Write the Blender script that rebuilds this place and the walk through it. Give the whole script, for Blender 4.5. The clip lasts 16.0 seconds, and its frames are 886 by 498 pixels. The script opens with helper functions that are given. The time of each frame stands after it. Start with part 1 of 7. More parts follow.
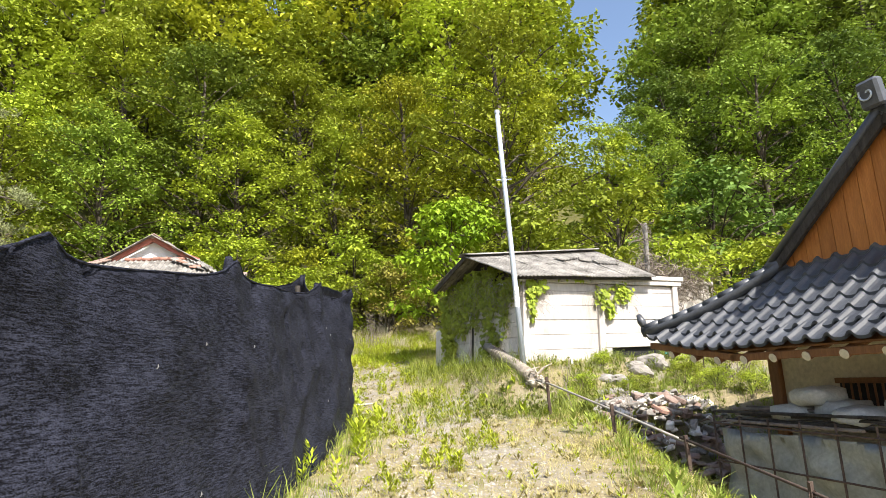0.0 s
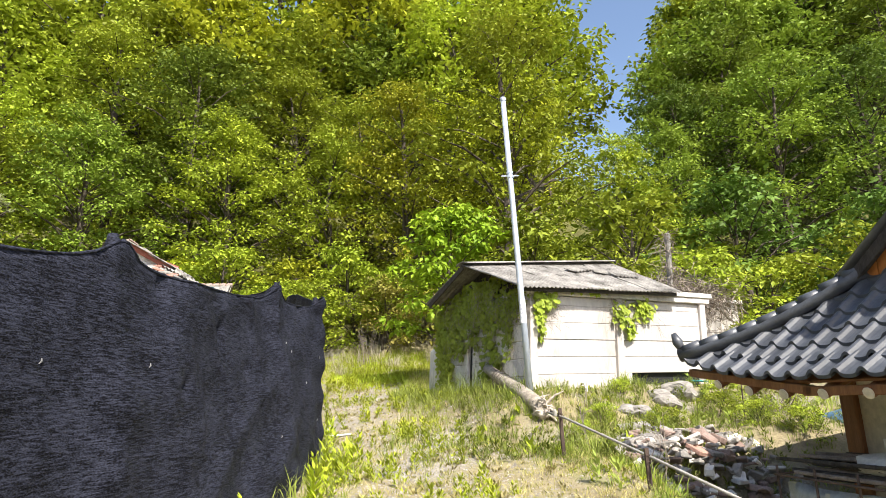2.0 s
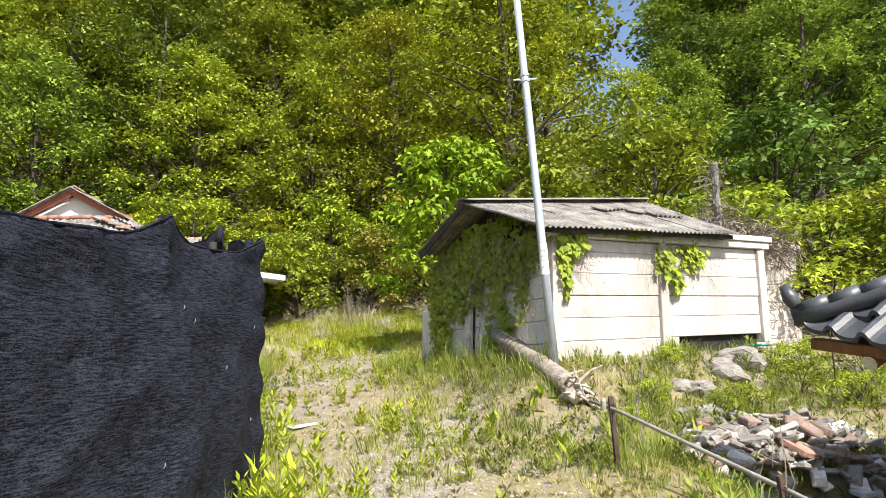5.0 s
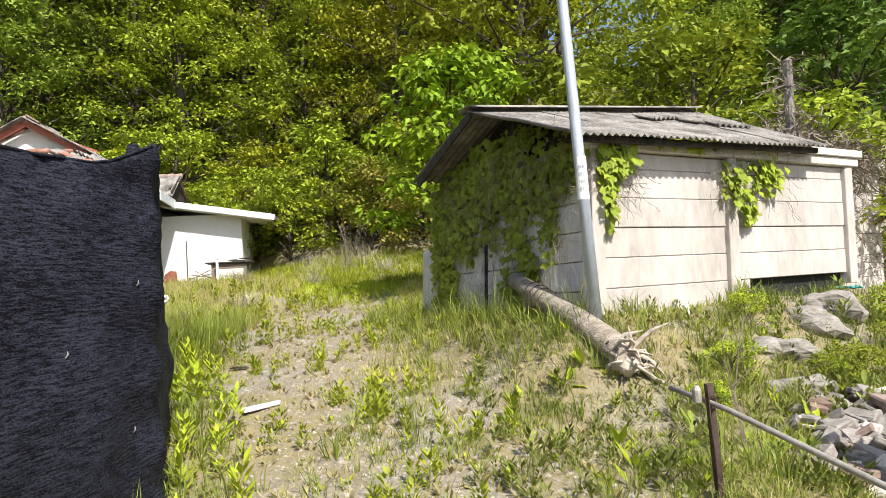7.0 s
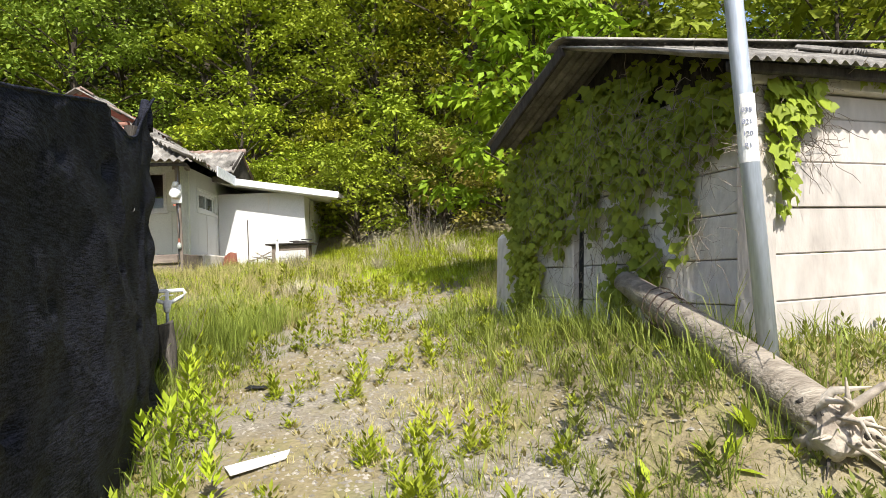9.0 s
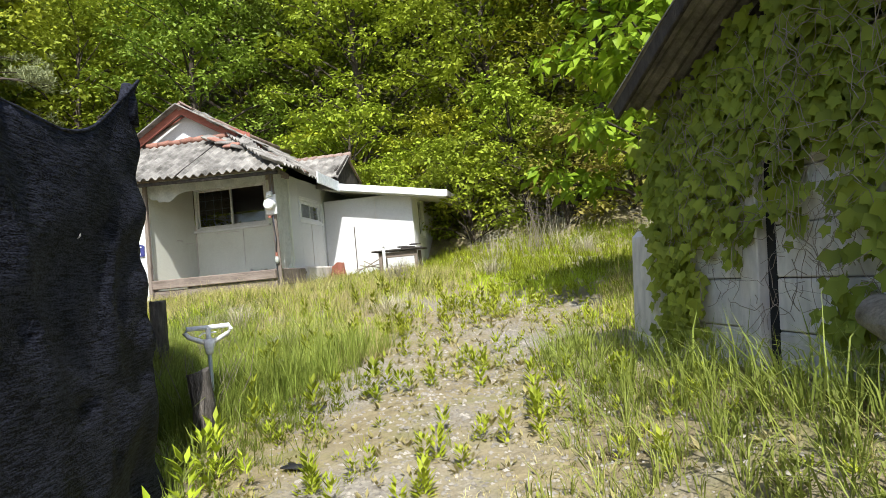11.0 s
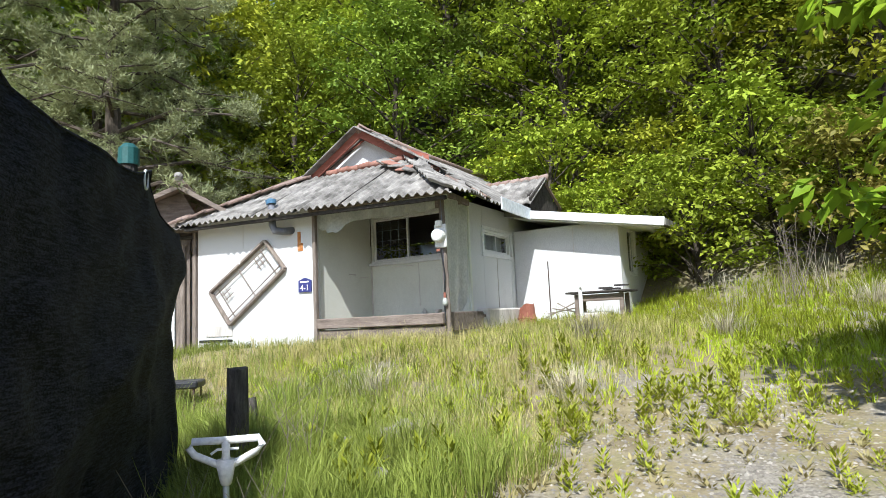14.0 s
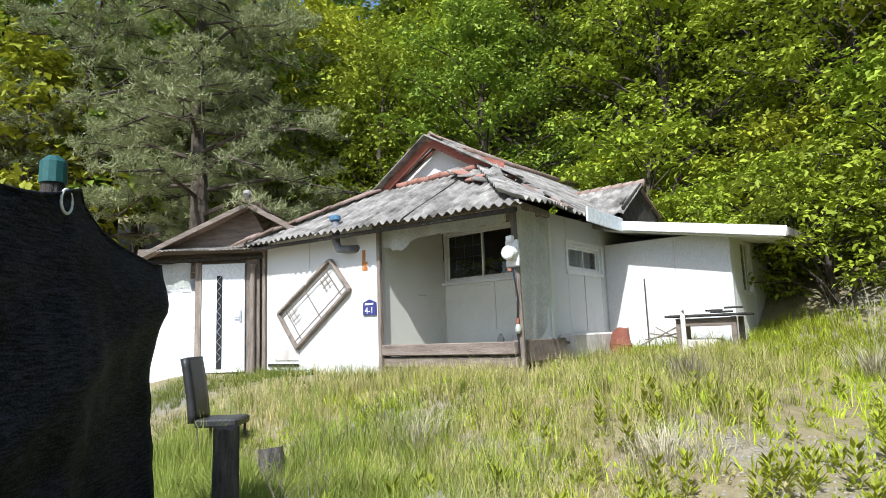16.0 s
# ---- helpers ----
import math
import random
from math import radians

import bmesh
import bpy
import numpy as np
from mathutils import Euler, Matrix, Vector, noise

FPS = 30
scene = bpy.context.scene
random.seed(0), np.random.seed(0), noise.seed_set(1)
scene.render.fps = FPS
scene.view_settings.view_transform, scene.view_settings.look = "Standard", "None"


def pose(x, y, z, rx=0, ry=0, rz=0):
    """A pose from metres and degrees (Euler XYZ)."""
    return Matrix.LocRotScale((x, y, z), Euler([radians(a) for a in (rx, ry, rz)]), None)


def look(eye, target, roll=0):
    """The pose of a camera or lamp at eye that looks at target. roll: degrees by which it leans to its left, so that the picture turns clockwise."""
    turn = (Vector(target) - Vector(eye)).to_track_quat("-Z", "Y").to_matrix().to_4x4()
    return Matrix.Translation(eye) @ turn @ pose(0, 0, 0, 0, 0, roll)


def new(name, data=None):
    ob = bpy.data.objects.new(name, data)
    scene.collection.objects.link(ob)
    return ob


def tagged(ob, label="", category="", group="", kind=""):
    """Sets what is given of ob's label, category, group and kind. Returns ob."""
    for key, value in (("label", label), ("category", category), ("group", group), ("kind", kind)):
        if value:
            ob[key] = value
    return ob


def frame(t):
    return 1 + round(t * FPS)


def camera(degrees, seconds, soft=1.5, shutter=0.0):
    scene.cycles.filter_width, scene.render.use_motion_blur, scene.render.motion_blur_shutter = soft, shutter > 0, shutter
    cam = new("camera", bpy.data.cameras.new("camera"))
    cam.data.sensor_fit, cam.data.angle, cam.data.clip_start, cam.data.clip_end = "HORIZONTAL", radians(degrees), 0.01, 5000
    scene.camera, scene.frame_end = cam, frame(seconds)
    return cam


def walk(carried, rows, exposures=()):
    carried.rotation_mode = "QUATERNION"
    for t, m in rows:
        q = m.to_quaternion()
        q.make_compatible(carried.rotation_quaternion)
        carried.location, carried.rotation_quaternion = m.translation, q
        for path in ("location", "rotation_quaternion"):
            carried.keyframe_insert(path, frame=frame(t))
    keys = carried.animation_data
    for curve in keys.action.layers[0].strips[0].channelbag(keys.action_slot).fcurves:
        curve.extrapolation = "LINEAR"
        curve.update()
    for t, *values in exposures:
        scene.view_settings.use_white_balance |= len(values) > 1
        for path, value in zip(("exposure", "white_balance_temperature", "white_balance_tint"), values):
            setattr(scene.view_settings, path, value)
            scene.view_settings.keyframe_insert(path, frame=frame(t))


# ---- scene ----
cam = camera(71.1, 16.0, soft=0.6)
PATH = [
    (0, (0.359, 2.198, 1.144), (0.309, 4.158, 1.540), -2.97),
    (0.5, (0.332, 2.588, 1.128), (0.200, 4.545, 1.514), -2.89),
    (1, (0.361, 2.866, 1.149), (0.267, 4.824, 1.547), -3.94),
    (1.5, (0.444, 3.340, 1.200), (0.411, 5.284, 1.670), -3.47),
    (2, (0.430, 3.781, 1.230), (0.374, 5.727, 1.688), -1.90),
    (2.5, (0.309, 4.140, 1.229), (0.326, 6.095, 1.653), -2.08),
    (3, (0.319, 4.623, 1.279), (0.329, 6.577, 1.704), -0.20),
    (3.5, (0.351, 5.103, 1.296), (0.278, 7.068, 1.664), -0.90),
    (3.7, (0.423, 5.137, 1.290), (0.333, 7.103, 1.644), -1.72),
    (5.8, (0.336, 7.014, 1.529), (0.297, 8.996, 1.791), -2.72),
    (6, (0.353, 7.163, 1.529), (0.313, 9.149, 1.763), -2.72),
    (6.5, (0.342, 7.623, 1.564), (0.286, 9.613, 1.754), -3.43),
    (7, (0.376, 8.066, 1.576), (0.289, 10.060, 1.706), -3.47),
    (7.5, (0.413, 8.497, 1.632), (0.246, 10.487, 1.742), -3.07),
    (8, (0.323, 8.882, 1.695), (0.103, 10.866, 1.815), -3.14),
    (8.5, (0.332, 9.346, 1.709), (0.093, 11.329, 1.821), -3.57),
    (9, (0.299, 9.788, 1.750), (-0.044, 11.757, 1.826), -2.59),
    (9.2, (0.265, 9.951, 1.780), (-0.153, 11.904, 1.868), -2.98),
    (11.3, (0.163, 11.748, 1.959), (-0.631, 13.581, 2.057), -5.38),
    (11.5, (0.156, 11.940, 1.991), (-0.682, 13.752, 2.111), -5.32),
    (12, (0.075, 12.345, 2.032), (-0.908, 14.082, 2.159), -4.35),
    (12.5, (-0.107, 12.752, 2.107), (-1.142, 14.451, 2.312), -2.30),
    (13, (-0.226, 13.108, 2.127), (-1.329, 14.765, 2.326), -4.05),
    (13.5, (-0.296, 13.425, 2.203), (-1.512, 14.995, 2.441), -2.93),
    (14, (-0.524, 13.712, 2.229), (-1.847, 15.194, 2.456), -2.57),
    (14.5, (-0.606, 13.945, 2.260), (-1.986, 15.381, 2.451), -4.29),
    (15, (-0.702, 14.308, 2.345), (-2.138, 15.683, 2.555), -2.41),
    (15.5, (-0.771, 14.588, 2.360), (-2.277, 15.887, 2.572), -2.52),
    (16, (-0.947, 14.806, 2.452), (-2.492, 16.047, 2.727), -2.13),
]
walk(cam, [(t, look(eye, target, roll)) for t, eye, target, roll in PATH],
     exposures=[(0.0, 0.98, 6500, 11), (3.5, 0.94, 6500, 11), (7.0, 0.58, 6500, 11), (9.0, 0.54, 6450, 10), (12.0, 0.52, 5950, 9), (16.0, 0.46, 5750, 9)])

# ---- world and sun ----
SUN_TO = Vector((0.329, -0.582, 0.743))
world = bpy.data.worlds.new("sky")
scene.world = world
world.use_nodes = True
wn = world.node_tree.nodes
sky = wn.new("ShaderNodeTexSky")
sky.sky_type = "NISHITA"
sky.sun_disc = False
sky.dust_density = 1.8
sky.sun_elevation = radians(48)
sky.sun_rotation = radians(150.5)
wn["Background"].inputs["Strength"].default_value = 0.13
world.node_tree.links.new(sky.outputs["Color"], wn["Background"].inputs["Color"])
sun = new("sun", bpy.data.lights.new("sun", "SUN"))
sun.data.energy, sun.data.angle, sun.data.color = 5.0, radians(0.53), (1.0, 0.95, 0.86)
sun.matrix_world = look(tuple(SUN_TO * 60), (0, 0, 0))

# ---- materials ----


def material(name, stops, scale=4.0, rough=0.8, bump=0.0, bump_scale=None, metal=0.0, island=0.0, obj=0.0, stretch=(1, 1, 1),
             fine=None, translucent=0.0, spec=0.3, big=0.0):
    """Base colour from two scales of noise; island and obj vary the value piece by piece."""
    m = bpy.data.materials.new(name)
    m.use_nodes = True
    n, ln = m.node_tree.nodes, m.node_tree.links
    p = n["Principled BSDF"]
    p.inputs["Roughness"].default_value = rough
    p.inputs["Metallic"].default_value = metal
    p.inputs["Specular IOR Level"].default_value = spec
    co = n.new("ShaderNodeTexCoord")
    mp = n.new("ShaderNodeMapping")
    mp.inputs["Scale"].default_value = stretch
    ln.new(co.outputs["Object"], mp.inputs["Vector"])
    t1 = n.new("ShaderNodeTexNoise")
    t1.inputs["Scale"].default_value = scale
    t1.inputs["Detail"].default_value = 6
    t1.inputs["Roughness"].default_value = 0.65
    ln.new(mp.outputs["Vector"], t1.inputs["Vector"])
    ramp = n.new("ShaderNodeValToRGB")
    e = ramp.color_ramp.elements
    while len(e) < len(stops):
        e.new(0.5)
    for i, (pos, col) in enumerate(stops):
        e[i].position, e[i].color = pos, (*col, 1)
    ln.new(t1.outputs["Fac"], ramp.inputs["Fac"])
    col = ramp.outputs["Color"]
    t2 = n.new("ShaderNodeTexNoise")
    t2.inputs["Scale"].default_value = fine or scale * 9
    t2.inputs["Detail"].default_value = 4
    ln.new(mp.outputs["Vector"], t2.inputs["Vector"])
    mul = n.new("ShaderNodeHueSaturation")
    mr = n.new("ShaderNodeMapRange")
    mr.inputs["From Min"].default_value, mr.inputs["From Max"].default_value = 0.25, 0.75
    mr.inputs["To Min"].default_value, mr.inputs["To Max"].default_value = 0.82, 1.16
    ln.new(t2.outputs["Fac"], mr.inputs["Value"])
    val = mr.outputs["Result"]
    for amount, node, sock in ((island, "ShaderNodeNewGeometry", "Random Per Island"), (obj, "ShaderNodeObjectInfo", "Random")):
        if amount:
            g = n.new(node)
            r = n.new("ShaderNodeMapRange")
            r.inputs["To Min"].default_value, r.inputs["To Max"].default_value = 1 - amount, 1 + amount
            ln.new(g.outputs[sock], r.inputs["Value"])
            mm = n.new("ShaderNodeMath")
            mm.operation = "MULTIPLY"
            ln.new(val, mm.inputs[0])
            ln.new(r.outputs["Result"], mm.inputs[1])
            val = mm.outputs["Value"]
            hue = n.new("ShaderNodeMapRange")
            hue.inputs["To Min"].default_value, hue.inputs["To Max"].default_value = 0.5 - big, 0.5 + big
            ln.new(g.outputs[sock], hue.inputs["Value"])
            if big:
                ln.new(hue.outputs["Result"], mul.inputs["Hue"])
    ln.new(val, mul.inputs["Value"])
    ln.new(col, mul.inputs["Color"])
    ln.new(mul.outputs["Color"], p.inputs["Base Color"])
    if bump:
        b = n.new("ShaderNodeBump")
        b.inputs["Strength"].default_value, b.inputs["Distance"].default_value = bump, 0.02
        t3 = n.new("ShaderNodeTexNoise")
        t3.inputs["Scale"].default_value = bump_scale or scale * 6
        t3.inputs["Detail"].default_value = 8
        ln.new(mp.outputs["Vector"], t3.inputs["Vector"])
        ln.new(t3.outputs["Fac"], b.inputs["Height"])
        ln.new(b.outputs["Normal"], p.inputs["Normal"])
    if translucent:
        tr = n.new("ShaderNodeBsdfTranslucent")
        ln.new(mul.outputs["Color"], tr.inputs["Color"])
        mix = n.new("ShaderNodeMixShader")
        mix.inputs["Fac"].default_value = translucent
        ln.new(p.outputs["BSDF"], mix.inputs[1])
        ln.new(tr.outputs["BSDF"], mix.inputs[2])
        ln.new(mix.outputs["Shader"], n["Material Output"].inputs["Surface"])
    return m


def glass(name, tint=(0.85, 0.9, 0.9), rough=0.03):
    m = bpy.data.materials.new(name)
    m.use_nodes = True
    p = m.node_tree.nodes["Principled BSDF"]
    p.inputs["Base Color"].default_value = (*tint, 1)
    p.inputs["Roughness"].default_value = rough
    p.inputs["Transmission Weight"].default_value = 1.0
    p.inputs["IOR"].default_value = 1.45
    return m


def foliage(name, dark, light, var=0.22, hue=0.006, trans=0.26):
    return material(name, [(0.3, dark), (0.7, light)], scale=0.35, rough=0.55, island=var, obj=0.32, translucent=trans, fine=2.0, spec=0.22, big=hue)


M_PLASTER = material("white_plaster", [(0.25, (0.54, 0.53, 0.50)), (0.38, (0.66, 0.66, 0.645)), (0.7, (0.69, 0.69, 0.685))], scale=1.2, rough=0.85, bump=0.12, bump_scale=60, stretch=(1, 1, 0.5), fine=90)
M_PORCH = material("pale_green_plaster", [(0.25, (0.64, 0.64, 0.54)), (0.5, (0.72, 0.73, 0.64)), (0.75, (0.76, 0.77, 0.69))], scale=1.2, rough=0.85, bump=0.1, bump_scale=60, fine=90)
M_CONC = material("whitewashed_concrete", [(0.26, (0.30, 0.265, 0.235)), (0.4, (0.45, 0.41, 0.375)), (0.62, (0.54, 0.50, 0.465))], scale=1.1, rough=0.9, bump=0.35, bump_scale=24, stretch=(1, 1, 0.4), obj=0.06)
M_CONC_OLD = material("weathered_concrete", [(0.25, (0.36, 0.33, 0.29)), (0.45, (0.60, 0.56, 0.51)), (0.75, (0.72, 0.68, 0.62))], scale=2.0, rough=0.95, bump=0.5, bump_scale=20, stretch=(1, 1, 0.45), obj=0.1)
M_SLATE = material("grey_cement_slate", [(0.30, (0.07, 0.065, 0.055)), (0.5, (0.23, 0.215, 0.195)), (0.72, (0.40, 0.38, 0.34))], scale=3.2, rough=0.95, bump=0.6, bump_scale=34, obj=0.16, fine=60)
M_RUST = material("rusty_red_iron", [(0.3, (0.20, 0.07, 0.045)), (0.6, (0.32, 0.13, 0.09)), (0.8, (0.40, 0.22, 0.16))], scale=3, rough=0.85, bump=0.3)
M_STREAK = material("orange_rust_stain", [(0.3, (0.30, 0.10, 0.03)), (0.55, (0.46, 0.20, 0.06)), (0.75, (0.60, 0.42, 0.28))], scale=14, rough=0.9, bump=0.2)
M_REDWOOD = material("faded_red_board", [(0.3, (0.22, 0.07, 0.05)), (0.7, (0.34, 0.13, 0.09))], scale=3, rough=0.8, stretch=(1, 1, 4), bump=0.2)
M_WOOD = material("weathered_grey_wood", [(0.25, (0.10, 0.08, 0.065)), (0.5, (0.22, 0.18, 0.15)), (0.8, (0.36, 0.31, 0.26))], scale=2.2, rough=0.9, bump=0.5, stretch=(6, 6, 1), obj=0.15)
M_WOODH = material("weathered_boards", [(0.25, (0.11, 0.085, 0.07)), (0.5, (0.21, 0.17, 0.14)), (0.8, (0.32, 0.27, 0.23))], scale=2.2, rough=0.9, bump=0.5, stretch=(1, 6, 6), obj=0.15)
M_LOG = material("grey_barkless_log", [(0.25, (0.13, 0.105, 0.08)), (0.5, (0.30, 0.26, 0.21)), (0.8, (0.46, 0.41, 0.34))], scale=2.0, rough=0.95, bump=0.8, bump_scale=9, stretch=(1, 7, 7))
M_PALEWOOD = material("bleached_splintered_wood", [(0.3, (0.22, 0.18, 0.14)), (0.5, (0.46, 0.40, 0.33)), (0.75, (0.62, 0.56, 0.47))], scale=5, rough=0.95, bump=0.6, bump_scale=22)
M_BARK = material("bark", [(0.3, (0.035, 0.028, 0.02)), (0.7, (0.11, 0.09, 0.07))], scale=3, rough=0.95, bump=0.8, stretch=(2, 2, 0.5), obj=0.2)
M_DARKWOOD = material("dark_rotten_wood", [(0.3, (0.025, 0.022, 0.02)), (0.7, (0.085, 0.075, 0.065))], scale=4, rough=0.95, bump=0.7, stretch=(4, 4, 1))
M_STUMP = material("charred_grey_post", [(0.3, (0.045, 0.04, 0.035)), (0.55, (0.13, 0.115, 0.10)), (0.8, (0.26, 0.23, 0.20))], scale=5, rough=0.95, bump=0.9, stretch=(5, 5, 1))
M_STEEL = material("galvanised_steel", [(0.3, (0.40, 0.45, 0.52)), (0.7, (0.54, 0.59, 0.66))], scale=3, rough=0.42, metal=0.35, bump=0.05, stretch=(3, 3, 0.4))
M_PIPE = material("dull_grey_pipe", [(0.3, (0.24, 0.22, 0.19)), (0.7, (0.40, 0.38, 0.34))], scale=6, rough=0.6, metal=0.2, bump=0.1)
M_PALEROCK = material("pale_split_rock", [(0.28, (0.13, 0.12, 0.10)), (0.5, (0.25, 0.23, 0.205)), (0.75, (0.38, 0.355, 0.32))], scale=5, rough=0.95, bump=0.9, bump_scale=14, stretch=(1, 1, 3))
M_IRON = material("rusty_dark_iron", [(0.3, (0.05, 0.035, 0.03)), (0.7, (0.14, 0.10, 0.08))], scale=8, rough=0.8, metal=0.3, bump=0.2)
M_WHITE = material("white_plastic", [(0.3, (0.72, 0.72, 0.70)), (0.7, (0.82, 0.82, 0.80))], scale=5, rough=0.45, spec=0.5)
M_WHITEWOOD = material("white_painted_door", [(0.3, (0.66, 0.68, 0.70)), (0.7, (0.78, 0.79, 0.80))], scale=3, rough=0.5, spec=0.5, bump=0.05)
M_FASCIA = material("pale_blue_white_metal", [(0.3, (0.60, 0.66, 0.72)), (0.6, (0.78, 0.80, 0.82))], scale=2, rough=0.5, spec=0.4)
# Near-black colour that paints the darkness inside openings; also the door's glass strip.
M_DARK = material("painted_interior_dark", [(0.3, (0.012, 0.012, 0.012)), (0.7, (0.03, 0.03, 0.03))], scale=3, rough=0.9)
M_BLACK = material("black_vinyl", [(0.3, (0.012, 0.012, 0.013)), (0.7, (0.03, 0.03, 0.032))], scale=6, rough=0.5, bump=0.1, spec=0.5)
M_PVC = material("grey_plastic_pipe", [(0.3, (0.10, 0.105, 0.12)), (0.7, (0.22, 0.225, 0.25))], scale=4, rough=0.5, spec=0.4)
M_TEALBAG = material("dark_teal_plastic", [(0.3, (0.01, 0.06, 0.06)), (0.7, (0.03, 0.12, 0.11))], scale=9, rough=0.5, spec=0.4)
M_SIGN = material("navy_enamel", [(0.3, (0.03, 0.035, 0.16)), (0.7, (0.045, 0.05, 0.2))], scale=6, rough=0.35, spec=0.5)
M_TEXT = material("white_lettering", [(0.3, (0.78, 0.78, 0.78)), (0.7, (0.84, 0.84, 0.84))], scale=5, rough=0.5)
M_INK = material("dark_lettering", [(0.3, (0.16, 0.18, 0.27)), (0.7, (0.26, 0.28, 0.36))], scale=5, rough=0.6)
M_PLASTICSHEET = material("milky_plastic_sheet", [(0.3, (0.50, 0.52, 0.48)), (0.7, (0.66, 0.67, 0.62))], scale=3, rough=0.4, bump=0.3, translucent=0.35, spec=0.5)
M_STONE = material("grey_rubble_stone", [(0.25, (0.13, 0.115, 0.10)), (0.5, (0.25, 0.23, 0.205)), (0.8, (0.38, 0.355, 0.32))], scale=4, rough=0.95, bump=0.6, obj=0.3)
M_BRICK = material("pink_broken_brick", [(0.3, (0.36, 0.20, 0.15)), (0.7, (0.48, 0.30, 0.23))], scale=6, rough=0.95, bump=0.4)
M_TILE = material("charcoal_roof_tile", [(0.3, (0.045, 0.048, 0.055)), (0.7, (0.085, 0.09, 0.1))], scale=5, rough=0.42, bump=0.1, obj=0.2, spec=0.5)
M_CEDAR = material("orange_stained_board", [(0.3, (0.34, 0.12, 0.03)), (0.7, (0.50, 0.20, 0.055))], scale=3, rough=0.5, stretch=(5, 5, 0.6), bump=0.15, obj=0.15)
M_BROWN = material("brown_stained_timber", [(0.3, (0.14, 0.06, 0.025)), (0.7, (0.24, 0.11, 0.045))], scale=3, rough=0.6, stretch=(5, 5, 0.6), bump=0.2)
M_CREAM = material("cream_lime_wall", [(0.3, (0.52, 0.47, 0.37)), (0.7, (0.64, 0.59, 0.48))], scale=2.5, rough=0.9, bump=0.15)
M_SACK = material("woven_white_sack", [(0.3, (0.42, 0.41, 0.38)), (0.7, (0.60, 0.59, 0.55))], scale=4, rough=0.8, bump=0.4, bump_scale=40)
M_TARP = material("blue_tarpaulin", [(0.3, (0.05, 0.12, 0.22)), (0.7, (0.12, 0.25, 0.38))], scale=3, rough=0.4, bump=0.3, spec=0.5)
M_SHEET = material("grey_green_cover_sheet", [(0.3, (0.20, 0.21, 0.19)), (0.7, (0.34, 0.35, 0.32))], scale=3, rough=0.6, bump=0.5, bump_scale=8)
M_CLAY = material("old_clay_tile", [(0.25, (0.17, 0.11, 0.085)), (0.5, (0.28, 0.20, 0.165)), (0.8, (0.40, 0.33, 0.29))], scale=3, rough=0.9, bump=0.4, island=0.25)
M_CLAYRED = material("red_clay_ridge_tile", [(0.3, (0.27, 0.125, 0.09)), (0.7, (0.38, 0.21, 0.16))], scale=4, rough=0.85, bump=0.3, obj=0.15)

M_OAK = foliage("oak_leaf", (0.20, 0.27, 0.022), (0.38, 0.43, 0.035))
M_OAKY = foliage("young_oak_leaf", (0.27, 0.31, 0.02), (0.45, 0.46, 0.035))
M_DEEP = foliage("deep_green_leaf", (0.12, 0.18, 0.022), (0.23, 0.29, 0.034))
# Darker copy of the oak leaf: the right slope's shade put into the colour.
M_OAK_SHADED = foliage("oak_leaf_shade_painted", (0.075, 0.13, 0.02), (0.145, 0.205, 0.028))
M_BRIGHT = foliage("bright_broad_leaf", (0.15, 0.24, 0.012), (0.27, 0.34, 0.02), var=0.2)
M_PINE = foliage("pine_needle", (0.16, 0.18, 0.085), (0.30, 0.315, 0.15), trans=0.2)
M_IVY = foliage("ivy_leaf", (0.17, 0.24, 0.022), (0.38, 0.43, 0.05), trans=0.35)
M_RUSSET = foliage("russet_bramble_leaf", (0.17, 0.19, 0.03), (0.33, 0.26, 0.06), trans=0.3)
M_GRASS = foliage("green_grass", (0.14, 0.20, 0.025), (0.33, 0.36, 0.08), trans=0.35)
M_DRY = foliage("dry_yellow_grass", (0.38, 0.34, 0.11), (0.58, 0.51, 0.24), trans=0.3)
M_WEED = foliage("yellow_green_weed", (0.26, 0.34, 0.018), (0.44, 0.48, 0.04), var=0.25, trans=0.35)
M_DEADVINE = material("dead_vine", [(0.3, (0.16, 0.13, 0.10)), (0.7, (0.32, 0.27, 0.22))], scale=5, rough=0.9)

# ---- geometry helpers ----


